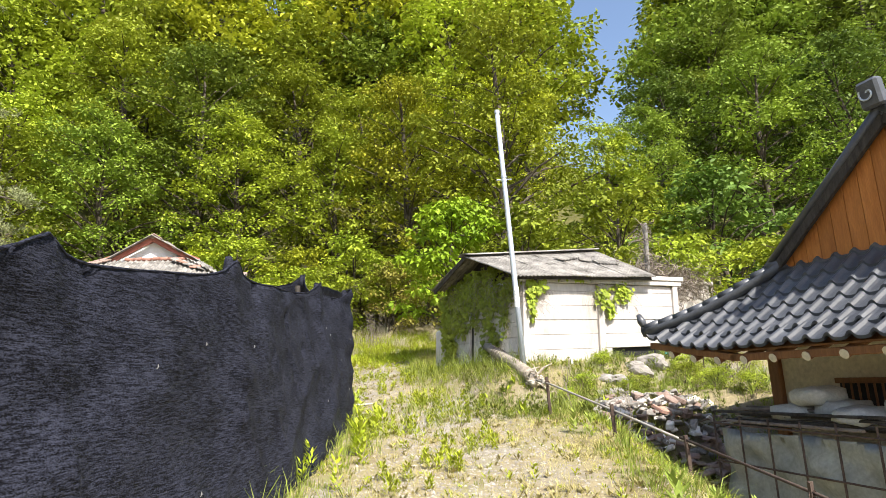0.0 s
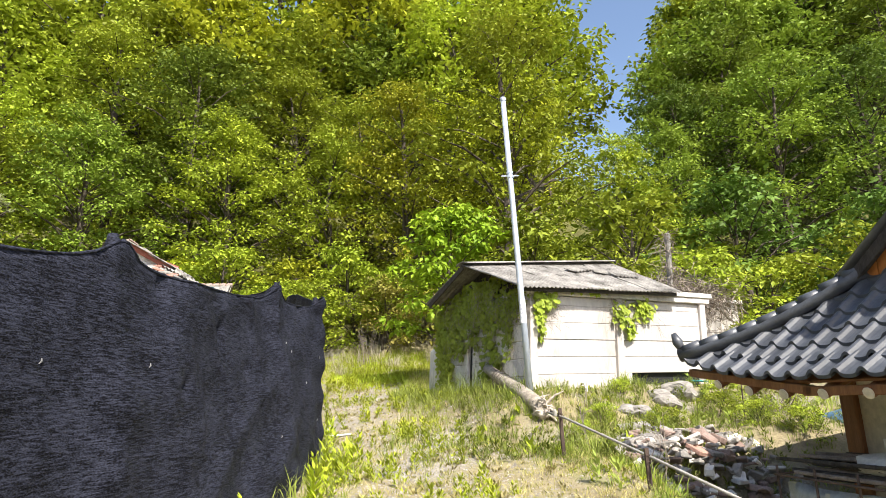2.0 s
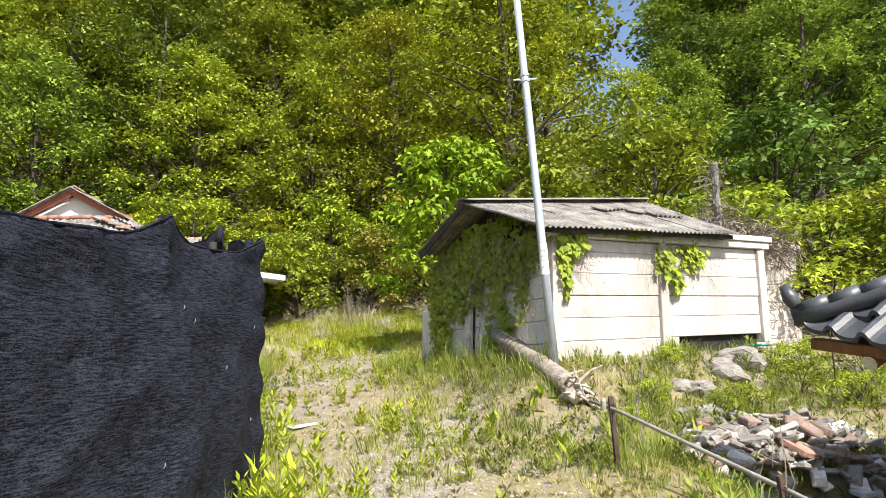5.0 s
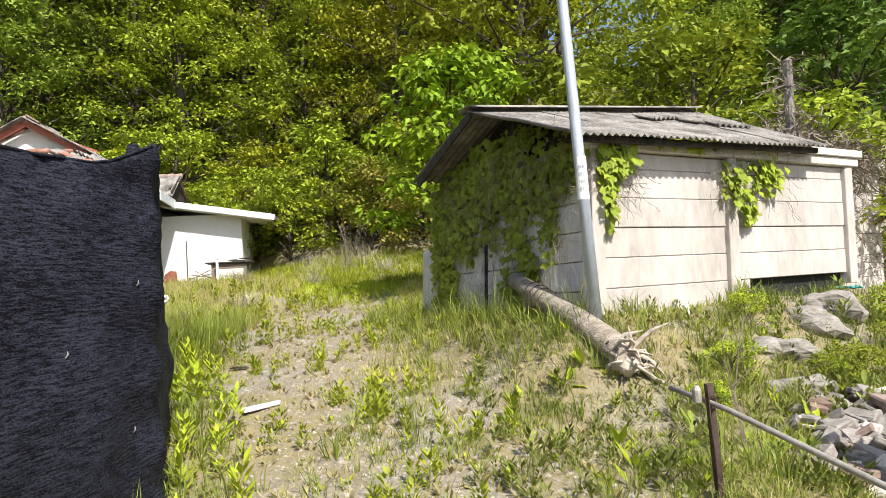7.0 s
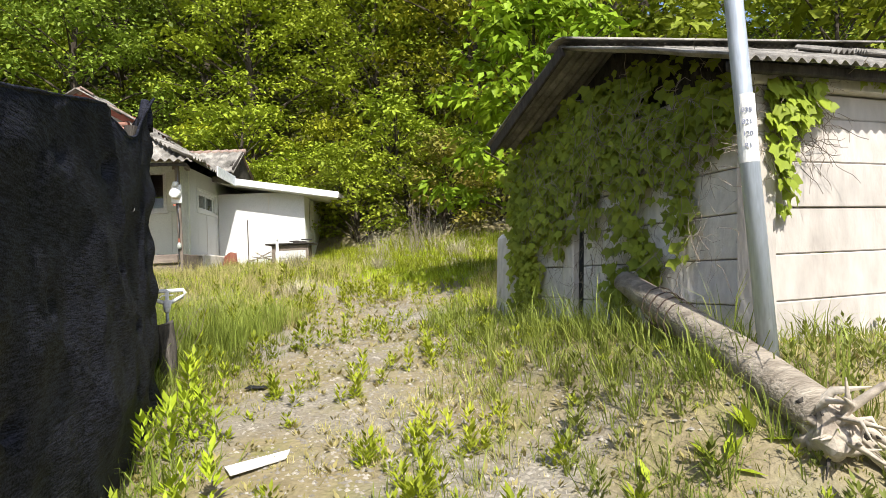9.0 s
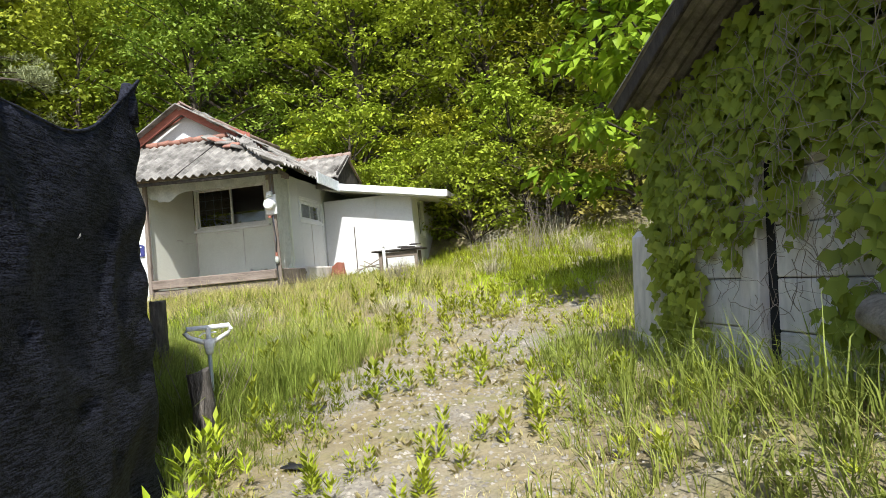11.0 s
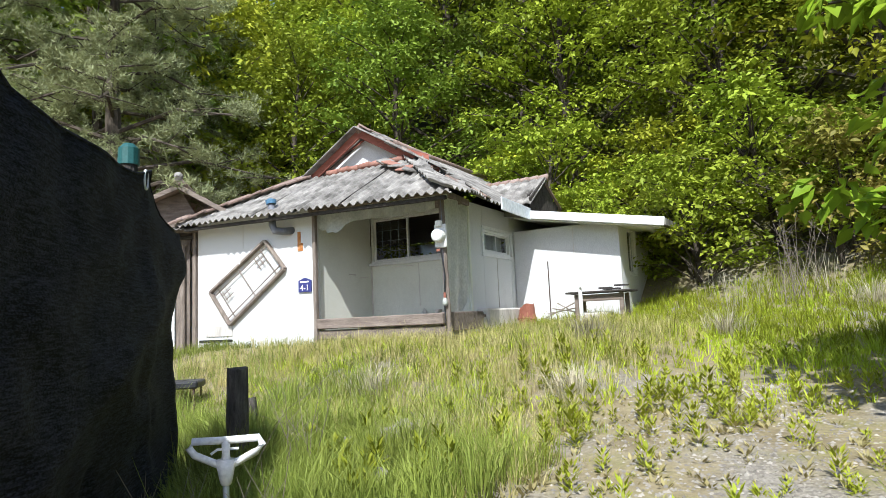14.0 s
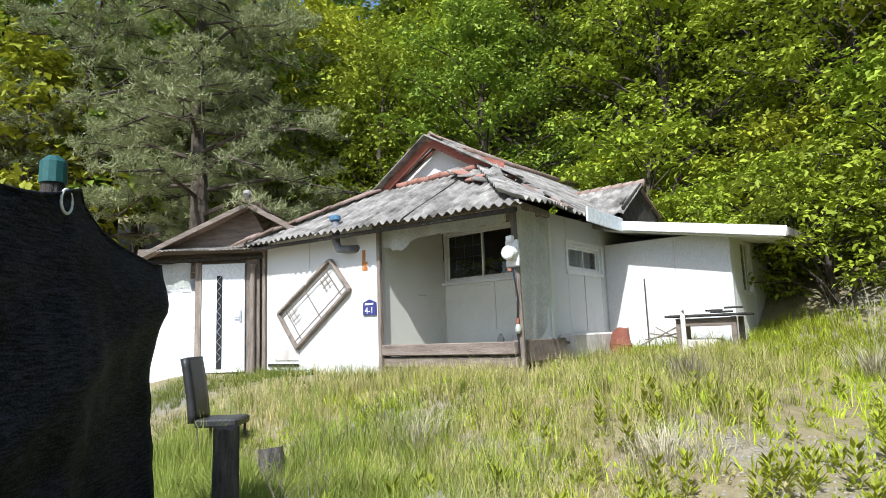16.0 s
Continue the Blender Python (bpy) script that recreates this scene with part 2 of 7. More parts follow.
class Build:
    """Collects vertices and faces for one mesh."""

    def __init__(self):
        self.v, self.f = [], []

    def add(self, verts, faces):
        o = len(self.v)
        self.v += [tuple(p) for p in verts]
        self.f += [tuple(i + o for i in q) for q in faces]
        return self

    def box(self, c, s, m=None, bev=0.008):
        """A box with chamfered edges, centred on c."""
        h = [max(k / 2, 0.0005) for k in s]
        b = min(bev, min(h) * 0.45)
        vs, idx = [], {}
        for sx in (-1, 1):
            for sy in (-1, 1):
                for sz in (-1, 1):
                    for ax in range(3):
                        p = [sx * (h[0] - b), sy * (h[1] - b), sz * (h[2] - b)]
                        p[ax] = (sx, sy, sz)[ax] * h[ax]
                        idx[sx, sy, sz, ax] = len(vs)
                        vs.append(Vector(p))
        fs = []
        for ax in range(3):
            o1, o2 = (ax + 1) % 3, (ax + 2) % 3
            for s1 in (-1, 1):
                q = []
                for a, d in ((-1, -1), (1, -1), (1, 1), (-1, 1)):
                    k = [0, 0, 0]
                    k[ax], k[o1], k[o2] = s1, a, d
                    q.append(idx[k[0], k[1], k[2], ax])
                fs.append(q if s1 > 0 else q[::-1])
            for a in (-1, 1):
                for d in (-1, 1):
                    k0, k1 = [0, 0, 0], [0, 0, 0]
                    k0[ax], k0[o1], k0[o2] = -1, a, d
                    k1[ax], k1[o1], k1[o2] = 1, a, d
                    q = [idx[(*k0, o1)], idx[(*k1, o1)], idx[(*k1, o2)], idx[(*k0, o2)]]
                    fs.append(q if a * d < 0 else q[::-1])
        for sx in (-1, 1):
            for sy in (-1, 1):
                for sz in (-1, 1):
                    q = [idx[sx, sy, sz, 0], idx[sx, sy, sz, 1], idx[sx, sy, sz, 2]]
                    fs.append(q if sx * sy * sz > 0 else q[::-1])
        m = (m or Matrix()).to_4x4()
        off = Vector(c)
        return self.add([off + (m @ p) for p in vs], fs)

    def beam(self, p, q, w, h, bev=0.008, up=(0, 0, 1)):
        """A timber from p to q, w wide and h high."""
        p, q = Vector(p), Vector(q)
        d = (q - p)
        x = d.normalized()
        y = Vector(up).cross(x)
        y = y.normalized() if y.length > 1e-4 else Vector((0, 1, 0))
        z = x.cross(y)
        m = Matrix((x, y, z)).transposed()
        return self.box((p + q) / 2, (d.length, w, h), m, bev)

    def tube(self, pts, radii, n=8, caps=True):
        pts = [Vector(p) for p in pts]
        if not hasattr(radii, "__len__"):
            radii = [radii] * len(pts)
        vs, fs = [], []
        ref = Vector((0.3, 0.2, 1)).normalized()
        for i, p in enumerate(pts):
            d = (pts[min(i + 1, len(pts) - 1)] - pts[max(i - 1, 0)]).normalized()
            a = d.cross(ref)
            if a.length < 0.1:
                a = d.cross(Vector((1, 0, 0)))
            a.normalize()
            b = d.cross(a)
            for k in range(n):
                t = 2 * math.pi * k / n
                vs.append(p + (a * math.cos(t) + b * math.sin(t)) * radii[i])
        for i in range(len(pts) - 1):
            for k in range(n):
                k2 = (k + 1) % n
                fs.append((i * n + k, i * n + k2, (i + 1) * n + k2, (i + 1) * n + k))
        if caps:
            fs.append(tuple(range(n))[::-1])
            fs.append(tuple((len(pts) - 1) * n + k for k in range(n)))
        return self.add(vs, fs)

    def sheet(self, fn, nu, nv, thick=0.0):
        """A grid of fn(i, j); with thick, a second skin below it and closed edges."""
        top = [[Vector(fn(i, j)) for j in range(nv + 1)] for i in range(nu + 1)]
        w = nv + 1
        vs = [p for r in top for p in r]
        fs = [(i * w + j, (i + 1) * w + j, (i + 1) * w + j + 1, i * w + j + 1) for i in range(nu) for j in range(nv)]
        if thick:
            o = len(vs)
            vs += [p - Vector((0, 0, thick)) for r in top for p in r]
            fs += [tuple(o + k for k in q[::-1]) for q in fs]
            for i in range(nu):
                for j in (0, nv):
                    a, b = i * w + j, (i + 1) * w + j
                    fs.append((a, a + o, b + o, b) if j == 0 else (a, b, b + o, a + o))
            for j in range(nv):
                for i in (0, nu):
                    a, b = i * w + j, i * w + j + 1
                    fs.append((a, b, b + o, a + o) if i == 0 else (a, a + o, b + o, b))
        return self.add(vs, fs)

    def mesh(self, name, base=(0, 0, 0), smooth=False):
        me = bpy.data.meshes.new(name)
        b = Vector(base)
        me.from_pydata([Vector(p) - b for p in self.v], [], self.f)
        if smooth:
            me.polygons.foreach_set("use_smooth", [True] * len(me.polygons))
        me.update()
        return me


BASES = {}


def thing(name, place, base, label, category, group="", kind=""):
    """An empty at the foot of a thing; its parts are given in the coordinates of the matrix `place`."""
    ob = new(name)
    ob.empty_display_size = 0.1
    ob.matrix_world = place @ Matrix.Translation(base)
    BASES[ob.name] = Vector(base)
    return tagged(ob, label, category, group, kind)


def part(name, bd, mat, parent, label="", smooth=False):
    base = BASES[parent.name]
    ob = new(name, bd.mesh(name, base, smooth))
    ob.data.materials.append(mat)
    ob.parent = parent
    BASES[ob.name] = base
    return tagged(ob, label)


def single(name, bd, mat, place, label, category, group="", kind="", smooth=False):
    """A thing made of one mesh, with its origin at the middle of its foot."""
    a = np.array([tuple(p) for p in bd.v])
    lo, hi = a.min(0), a.max(0)
    base = ((lo[0] + hi[0]) / 2, (lo[1] + hi[1]) / 2, lo[2])
    ob = new(name, bd.mesh(name, base, smooth))
    ob.data.materials.append(mat)
    ob.matrix_world = place @ Matrix.Translation(base)
    BASES[ob.name] = Vector(base)
    return tagged(ob, label, category, group, kind)


def fast_mesh(name, verts, faces_flat, corners):
    """A mesh of equal polygons from numpy arrays."""
    me = bpy.data.meshes.new(name)
    nf = len(faces_flat) // corners
    me.vertices.add(len(verts))
    me.vertices.foreach_set("co", np.asarray(verts, np.float32).ravel())
    me.loops.add(len(faces_flat))
    me.loops.foreach_set("vertex_index", np.asarray(faces_flat, np.int32))
    me.polygons.add(nf)
    me.polygons.foreach_set("loop_start", np.arange(0, nf * corners, corners, dtype=np.int32))
    me.update(calc_edges=True)
    return me


rng = np.random.default_rng(7)


def unit(a):
    return a / np.maximum(np.linalg.norm(a, axis=1, keepdims=True), 1e-6)


def leaves_mesh(name, at, along, face, length, width, fold=0.25):
    """Pointed leaves, each of two triangles folded along its rib."""
    n = len(at)
    along, face = unit(along), unit(face)
    side = unit(np.cross(along, face))
    face = np.cross(side, along)
    length, width = np.reshape(length, (-1, 1)) * np.ones((n, 1)), np.reshape(width, (-1, 1)) * np.ones((n, 1))
    tip = at + along * length
    mid = at + along * length * 0.42
    left = mid + side * width / 2 + face * width * fold
    right = mid - side * width / 2 + face * width * fold
    v = np.stack([at, left, tip, right], 1).reshape(-1, 3)
    k = np.arange(n)[:, None] * 4
    f = np.concatenate([k + [0, 2, 1], k + [0, 3, 2]], 1).ravel()
    return fast_mesh(name, v, f, 3)


def lobed_leaves_mesh(name, at, along, face, length):
    """Three-lobed ivy leaves, each a fan of four triangles cupped along its rib."""
    n = len(at)
    along, face = unit(along), unit(face)
    side = unit(np.cross(along, face))
    face = np.cross(side, along)
    ln_ = np.reshape(length, (-1, 1))

    def p(a, s, f):
        return at + (along * a + side * s + face * f) * ln_
    v = np.stack([p(0, 0, 0), p(0.52, 0.52, 0.1), p(0.62, 0.2, 0.02), p(1.0, 0, -0.06), p(0.62, -0.2, 0.02), p(0.52, -0.52, 0.1), p(-0.06, 0.3, 0.06), p(-0.06, -0.3, 0.06)], 1).reshape(-1, 3)
    k = np.arange(n)[:, None] * 8
    f = np.concatenate([k + [0, 2, 1], k + [0, 3, 2], k + [0, 4, 3], k + [0, 5, 4], k + [0, 1, 6], k + [0, 7, 5]], 1).ravel()
    return fast_mesh(name, v, f, 3)


def blades_mesh(name, at, height, width, lean, a):
    """Grass blades of three triangles, a stem quad and a bent tip; a is the way each one leans."""
    n = len(at)
    d = np.stack([np.cos(a), np.sin(a), np.zeros(n)], 1)
    t = a + rng.normal(0, 0.8, n)
    s = np.stack([-np.sin(t), np.cos(t), np.zeros(n)], 1)
    h, w, l = height[:, None], width[:, None], lean[:, None]
    z = np.array([[0, 0, 1.0]])
    mid = at + z * h * 0.55 + d * l * h * 0.3
    tip = at + z * h * (1 - 0.35 * l) + d * l * h
    v = np.stack([at + s * w / 2, at - s * w / 2, mid - s * w * 0.4, mid + s * w * 0.4, tip], 1).reshape(-1, 3)
    k = np.arange(n)[:, None] * 5
    f = np.concatenate([k + [0, 1, 2], k + [0, 2, 3], k + [3, 2, 4]], 1).ravel()
    return fast_mesh(name, v, f, 3)


def smooth01(t):
    t = np.clip(t, 0, 1)
    return t * t * (3 - 2 * t)


# ---- plan: house and shed axes, terrain ----
HOUSE = pose(-9.4, 20.1, 0, 0, 0, 12)
SHED = pose(1.45, 13.66, 0, 0, 0, 31)
WORLD = Matrix()
HANOK = pose(2.85, 10.93, 0, 0, 0, 17.6)


def rect_distance(x, y, place, u0, u1, v0, v1):
    o, ang = place.translation, place.to_euler().z
    dx, dy = x - o.x, y - o.y
    u, v = dx * math.cos(ang) + dy * math.sin(ang), -dx * math.sin(ang) + dy * math.cos(ang)
    return np.hypot(np.maximum(np.maximum(u0 - u, u - u1), 0), np.maximum(np.maximum(v0 - v, v - v1), 0))


def height(x, y):
    """The lie of the land: a track that climbs to a wooded hill, a bank under the shed and a lower yard beside it."""
    x, y = np.asarray(x, float), np.asarray(y, float)
    z = np.interp(y, [-60, 2.2, 8, 10, 12, 14.5, 17.5, 19.5, 21, 26, 200], [-3.5, -0.15, 0.22, 0.37, 0.55, 0.86, 1.22, 1.46, 1.58, 2.1, 12])
    z = z - 1.35 * smooth01((x - 1.9) / 2.0) * smooth01((12.9 - y) / 2.2)
    w = smooth01(1 - rect_distance(x, y, SHED, -0.1, 4.6, -0.05, 3.4) / 1.25)
    z = z * (1 - w) + w * np.maximum(z, 1.27)
    w = smooth01(1 - rect_distance(x, y, HOUSE, -6.5, 4.6, -0.6, 7) / 2.8)
    z = z * (1 - w) + w * 1.86
    d = np.maximum(y - 27.0 - 0.05 * x, (-x - 24) * 0.7)
    notch = np.exp(-((x - 0.36 - 0.26 * (y - 2.2)) / (2 + 0.13 * np.maximum(y - 2, 0))) ** 2)
    d = np.where(d > 0, d * (1 - notch) + notch * 24 * np.tanh(np.maximum(d, 0) / 24), d)
    z = z + 0.66 * np.logaddexp(0, d * 0.6) / 0.6
    d = np.maximum(x - 14, 0)
    z = z + 0.12 * d
    return z + 0.035 * np.sin(x * 2.1 + 0.7 * y) * np.sin(y * 1.7 - 0.4 * x)


def hz(x, y):
    return float(height(x, y))


# ---- ground ----
def ground_material():
    m = material("track_soil_and_turf", [(0.3, (0.17, 0.135, 0.075)), (0.5, (0.27, 0.225, 0.13)), (0.7, (0.20, 0.19, 0.075))], scale=2.2, rough=0.95, bump=1.0, bump_scale=26)
    n, ln = m.node_tree.nodes, m.node_tree.links
    p = n["Principled BSDF"]
    old = p.inputs["Base Color"].links[0].from_socket
    co = n.new("ShaderNodeTexCoord")
    vor = n.new("ShaderNodeTexVoronoi")
    vor.inputs["Scale"].default_value = 55
    ln.new(co.outputs["Object"], vor.inputs["Vector"])
    gr = n.new("ShaderNodeValToRGB")
    gr.color_ramp.elements[0].color, gr.color_ramp.elements[1].color = (0.17, 0.15, 0.12, 1), (0.34, 0.31, 0.255, 1)
    ln.new(vor.outputs["Color"], gr.inputs["Fac"])
    noi = n.new("ShaderNodeTexNoise")
    noi.inputs["Scale"].default_value, noi.inputs["Detail"].default_value = 0.9, 7
    ln.new(co.outputs["Object"], noi.inputs["Vector"])
    lim = n.new("ShaderNodeMapRange")
    lim.inputs["From Min"].default_value, lim.inputs["From Max"].default_value = 0.50, 0.66
    ln.new(noi.outputs["Fac"], lim.inputs["Value"])
    mix = n.new("ShaderNodeMix")
    mix.data_type = "RGBA"
    ln.new(lim.outputs["Result"], mix.inputs["Factor"])
    ln.new(old, mix.inputs["A"])
    ln.new(gr.outputs["Color"], mix.inputs["B"])
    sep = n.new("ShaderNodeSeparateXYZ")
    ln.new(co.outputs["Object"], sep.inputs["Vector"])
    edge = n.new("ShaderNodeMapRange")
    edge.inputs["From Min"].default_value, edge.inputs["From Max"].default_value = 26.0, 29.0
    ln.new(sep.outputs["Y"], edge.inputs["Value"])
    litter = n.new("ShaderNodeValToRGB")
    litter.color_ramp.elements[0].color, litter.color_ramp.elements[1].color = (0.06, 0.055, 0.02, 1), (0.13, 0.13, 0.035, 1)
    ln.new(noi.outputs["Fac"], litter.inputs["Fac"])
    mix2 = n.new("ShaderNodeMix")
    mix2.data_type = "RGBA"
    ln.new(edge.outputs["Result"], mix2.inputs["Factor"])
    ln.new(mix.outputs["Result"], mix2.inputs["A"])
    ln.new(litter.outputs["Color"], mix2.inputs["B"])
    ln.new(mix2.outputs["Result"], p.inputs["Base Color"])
    return m


def axis(lo, hi, a, b, fine, coarse):
    return np.concatenate([np.linspace(lo, a, coarse, endpoint=False), np.linspace(a, b, fine, endpoint=False), np.linspace(b, hi, coarse)])


gx, gy = axis(-200, 200, -14, 8, 170, 24), axis(-80, 220, -1, 26, 200, 28)
XX, YY = np.meshgrid(gx, gy, indexing="ij")
gv = np.stack([XX, YY, height(XX, YY)], -1).reshape(-1, 3)
ii, jj = np.meshgrid(np.arange(len(gx) - 1), np.arange(len(gy) - 1), indexing="ij")
ka = (ii * len(gy) + jj).ravel()
gf = np.stack([ka, ka + len(gy), ka + len(gy) + 1, ka + 1], 1).ravel()
ground = new("ground", fast_mesh("ground", gv, gf, 4))
ground.data.polygons.foreach_set("use_smooth", [True] * len(ground.data.polygons))
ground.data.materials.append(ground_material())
tagged(ground, "sunlit dirt and gravel track with sparse grass, rising to a wooded hillside", "ground", kind="structure")

# ---- shade net fence ----
FENCE_TOP = [(-1.2, -4.0, 0.95), (-1.4, 1.6, 1.42), (-1.48, 4.8, 1.80), (-1.5, 7.05, 2.08), (-1.47, 9.93, 2.28), (-1.36, 11.2, 2.35), (-2.73, 14.06, 3.10), (-4.23, 15.25, 3.14), (-5.15, 15.78, 2.96)]


def net_material():
    """Knitted black net: uneven level rows of thread, worn paler in patches."""
    m = material("black_shade_net", [(0.3, (0.38, 0.4, 0.5)), (0.7, (0.5, 0.52, 0.62))], scale=2.5, rough=0.75, spec=0.15)
    n, ln = m.node_tree.nodes, m.node_tree.links
    co = n.new("ShaderNodeTexCoord")

    def layer(kind, stretch, scale, detail):
        mp = n.new("ShaderNodeMapping")
        mp.inputs["Scale"].default_value = stretch
        ln.new(co.outputs["Object"], mp.inputs["Vector"])
        tex = n.new(kind)
        tex.inputs["Scale"].default_value, tex.inputs["Detail"].default_value = scale, detail
        ln.new(mp.outputs["Vector"], tex.inputs["Vector"])
        return tex.outputs["Fac"]

    def blend(a, b, op, k=None):
        mt = n.new("ShaderNodeMath")
        mt.operation = op
        ln.new(a, mt.inputs[0])
        if k is None:
            ln.new(b, mt.inputs[1])
        else:
            mt.inputs[1].default_value = k
        return mt.outputs["Value"]

    rows = layer("ShaderNodeTexNoise", (0.12, 0.12, 1.0), 110, 2)
    loops = layer("ShaderNodeTexNoise", (1.0, 1.0, 2.2), 75, 2)
    wear = layer("ShaderNodeTexNoise", (1.0, 1.0, 2.0), 2.2, 5)
    weave = blend(blend(rows, loops, "ADD"), None, "MULTIPLY", 0.5)
    fac = blend(weave, blend(blend(wear, None, "SUBTRACT", 0.5), None, "MULTIPLY", 0.2), "ADD")
    thread = n.new("ShaderNodeValToRGB")
    el = thread.color_ramp.elements
    el[0].position, el[0].color, el[1].position, el[1].color = 0.41, (0.002, 0.002, 0.004, 1), 0.63, (0.035, 0.038, 0.057, 1)
    ln.new(fac, thread.inputs["Fac"])
    ln.new(thread.outputs["Color"], n["Principled BSDF"].inputs["Base Color"])
    b = n.new("ShaderNodeBump")
    b.inputs["Strength"].default_value, b.inputs["Distance"].default_value = 0.7, 0.010
    ln.new(weave, b.inputs["Height"])
    ln.new(b.outputs["Normal"], n["Principled BSDF"].inputs["Normal"])
    return m


M_NET = net_material()
M_PALETIE = material("dull_tie_wire", [(0.3, (0.14, 0.14, 0.14)), (0.7, (0.24, 0.24, 0.23))], scale=20, rough=0.6, metal=0.3)
FENCE_OUT = []
for s, p in enumerate(FENCE_TOP):
    a, b = FENCE_TOP[max(s - 1, 0)], FENCE_TOP[min(s + 1, len(FENCE_TOP) - 1)]
    FENCE_OUT.append(Vector((b[1] - a[1], a[0] - b[0], 0)).normalized())
fence = thing("shade_net_fence", WORLD, (-1.5, 6.0, hz(-1.5, 6.0)), "tall sagging black shade net fence beside the track", "fence")
HORN = (0.03, 0.03, 0.04, 0.05, 0.08, 0.09, 0.10, 0.05, 0.0)
SAG = (0.10, 0.10, 0.09, 0.10, 0.07, 0.0, 0.05, 0.05)


def net(s, f, g):
    """The net between posts s and s + 1: f along, g up; it sags, puffs and is drawn up at the posts."""
    a, b = Vector(FENCE_TOP[s]), Vector(FENCE_TOP[s + 1])
    run = (b - a).length
    out = FENCE_OUT[s].lerp(FENCE_OUT[s + 1], f)
    p = a.lerp(b, f)
    sag = SAG[s] * (1 - (2 * f - 1) ** 4) + (0.2 * math.exp(-((f - 0.79) / 0.16) ** 2) if s == 5 else 0)
    near, far = math.exp(-(f * run / 0.2) ** 2), math.exp(-((1 - f) * run / 0.2) ** 2)
    top = p.z - sag + HORN[s] * near + HORN[s + 1] * far
    foot = hz(p.x, p.y) - 0.08
    z = foot + (top - foot) * g
    q = Vector((p.x * 1.3, p.y * 1.3, z * 1.6))
    puff = 0.06 * noise.noise(q * 0.8) + 0.02 * noise.noise(q * 2.7) + 0.006 * noise.noise(q * 7)
    crease = 0.05 * (1 - abs(noise.noise(Vector((p.y * 0.5 - z * 0.7, z * 0.5, 7))))) ** 7 + 0.03 * (1 - abs(noise.noise(Vector((p.y * 1.3 + z * 0.5, z * 0.9, 3))))) ** 9
    dent = -0.05 * max(0, noise.noise(q * 3.1 + Vector((9, 4, 1))) - 0.5) / 0.3
    gather = (HORN[s] * near + HORN[s + 1] * far) * 0.2 * math.sin(z * 16 + 3 * noise.noise(q)) + 0.025 * (near + far)
    belly = 0.07 * math.sin(math.pi * g) * (0.5 + 0.5 * noise.noise(Vector((p.y * 0.7, 3, 1)))) * (1.0 if s < 5 else 1 - f if s == 5 else 0.0)
    flare = 0.28 * (1 - g) ** 2 * (1.0 if s < 4 else 1 - 0.6 * f if s == 4 else 0.4 * (1 - f) if s == 5 else 0.0)
    k = out * (puff + crease + belly + dent + gather + flare)
    return (p.x + k.x, p.y + k.y, z)


COLS = []
for s in range(len(FENCE_TOP) - 1):
    nu = max(int((Vector(FENCE_TOP[s + 1]) - Vector(FENCE_TOP[s])).length / 0.05), 14)
    COLS += [(s, i / nu) for i in range(nu)]
COLS.append((len(FENCE_TOP) - 2, 1.0))
sheet_net = part("net", Build().sheet(lambda i, j: net(*COLS[i], j / 40), len(COLS) - 1, 40), M_NET, fence, "black knitted shade net", smooth=True)
md = sheet_net.modifiers.new("thick", "SOLIDIFY")
md.thickness = 0.006
md.offset = 0
hem = [Vector(net(*c, 1.0)) for c in COLS[::2]]
part("top_hem", Build().tube(hem, [0.009 + 0.004 * noise.noise(h * 5) for h in hem], 6), M_NET, fence, "rolled net edge", smooth=True)
rr = random.Random(19)
for k in range(14):
    s, f, g = rr.randrange(1, 7), rr.uniform(0.08, 0.92), rr.choice((0.3, 0.55, 0.72)) + rr.uniform(-0.05, 0.05)
    at = Vector(net(s, f, g)) + FENCE_OUT[s] * 0.008
    part("wire_tie", Build().tube([at + Vector((0, -0.008, -0.012)), at + FENCE_OUT[s] * 0.006, at + Vector((0, 0.008, 0.014))], [0.002, 0.0045, 0.002], 5), M_PALETIE, fence, "pale wire tie")
for s, p in enumerate(FENCE_TOP):
    p = Vector(p)
    foot = hz(p.x, p.y) - 0.2
    inward = Vector((-0.17, 0.02, 0)) if s < 6 else Vector((-0.05, -0.09, 0))
    part("post", Build().tube([(p.x + inward.x, p.y + inward.y, foot), (p.x + inward.x, p.y + inward.y, p.z + (0.12 if s == 7 else -0.14 if s < 7 else -0.35))], 0.05, 10), M_DARKWOOD, fence)
    if 2 < s < 7:
        part("net_horn", Build().tube([p + Vector((0, 0, -0.16)), p + Vector((0.01, 0, -0.02)), p + Vector((0, 0.01, 0.08))], [0.06, 0.05, 0.028], 10), M_NET, fence, "net gathered over a post top", smooth=True)
ringp = Vector(FENCE_TOP[-2]) + Vector((0.10, -0.05, -0.03))
ring = [ringp + Vector((0.055 * math.cos(t) * 0.8, -0.055 * math.cos(t) * 0.5, 0.055 * math.sin(t))) for t in np.linspace(0, 6.28, 17)]
part("tie_ring", Build().tube(ring, 0.007, 6, False), M_WHITE, fence, "white wire ring")

cap_p = Vector(FENCE_TOP[7]) + Vector((-0.05, -0.09, 0.08))
part("post_cap", Build().tube([cap_p, cap_p + Vector((0, 0, 0.1)), cap_p + Vector((0, 0, 0.13))], [0.06, 0.058, 0.03], 12), M_TEALBAG, fence, "teal plastic bag tied over the post")
# ---- concrete panel shed ----
LEAN = 0.075


def sp(u, v, z):
    """A point of the shed, whose frame leans along its front."""
    return (u + LEAN * (z - 1.3), v, z)


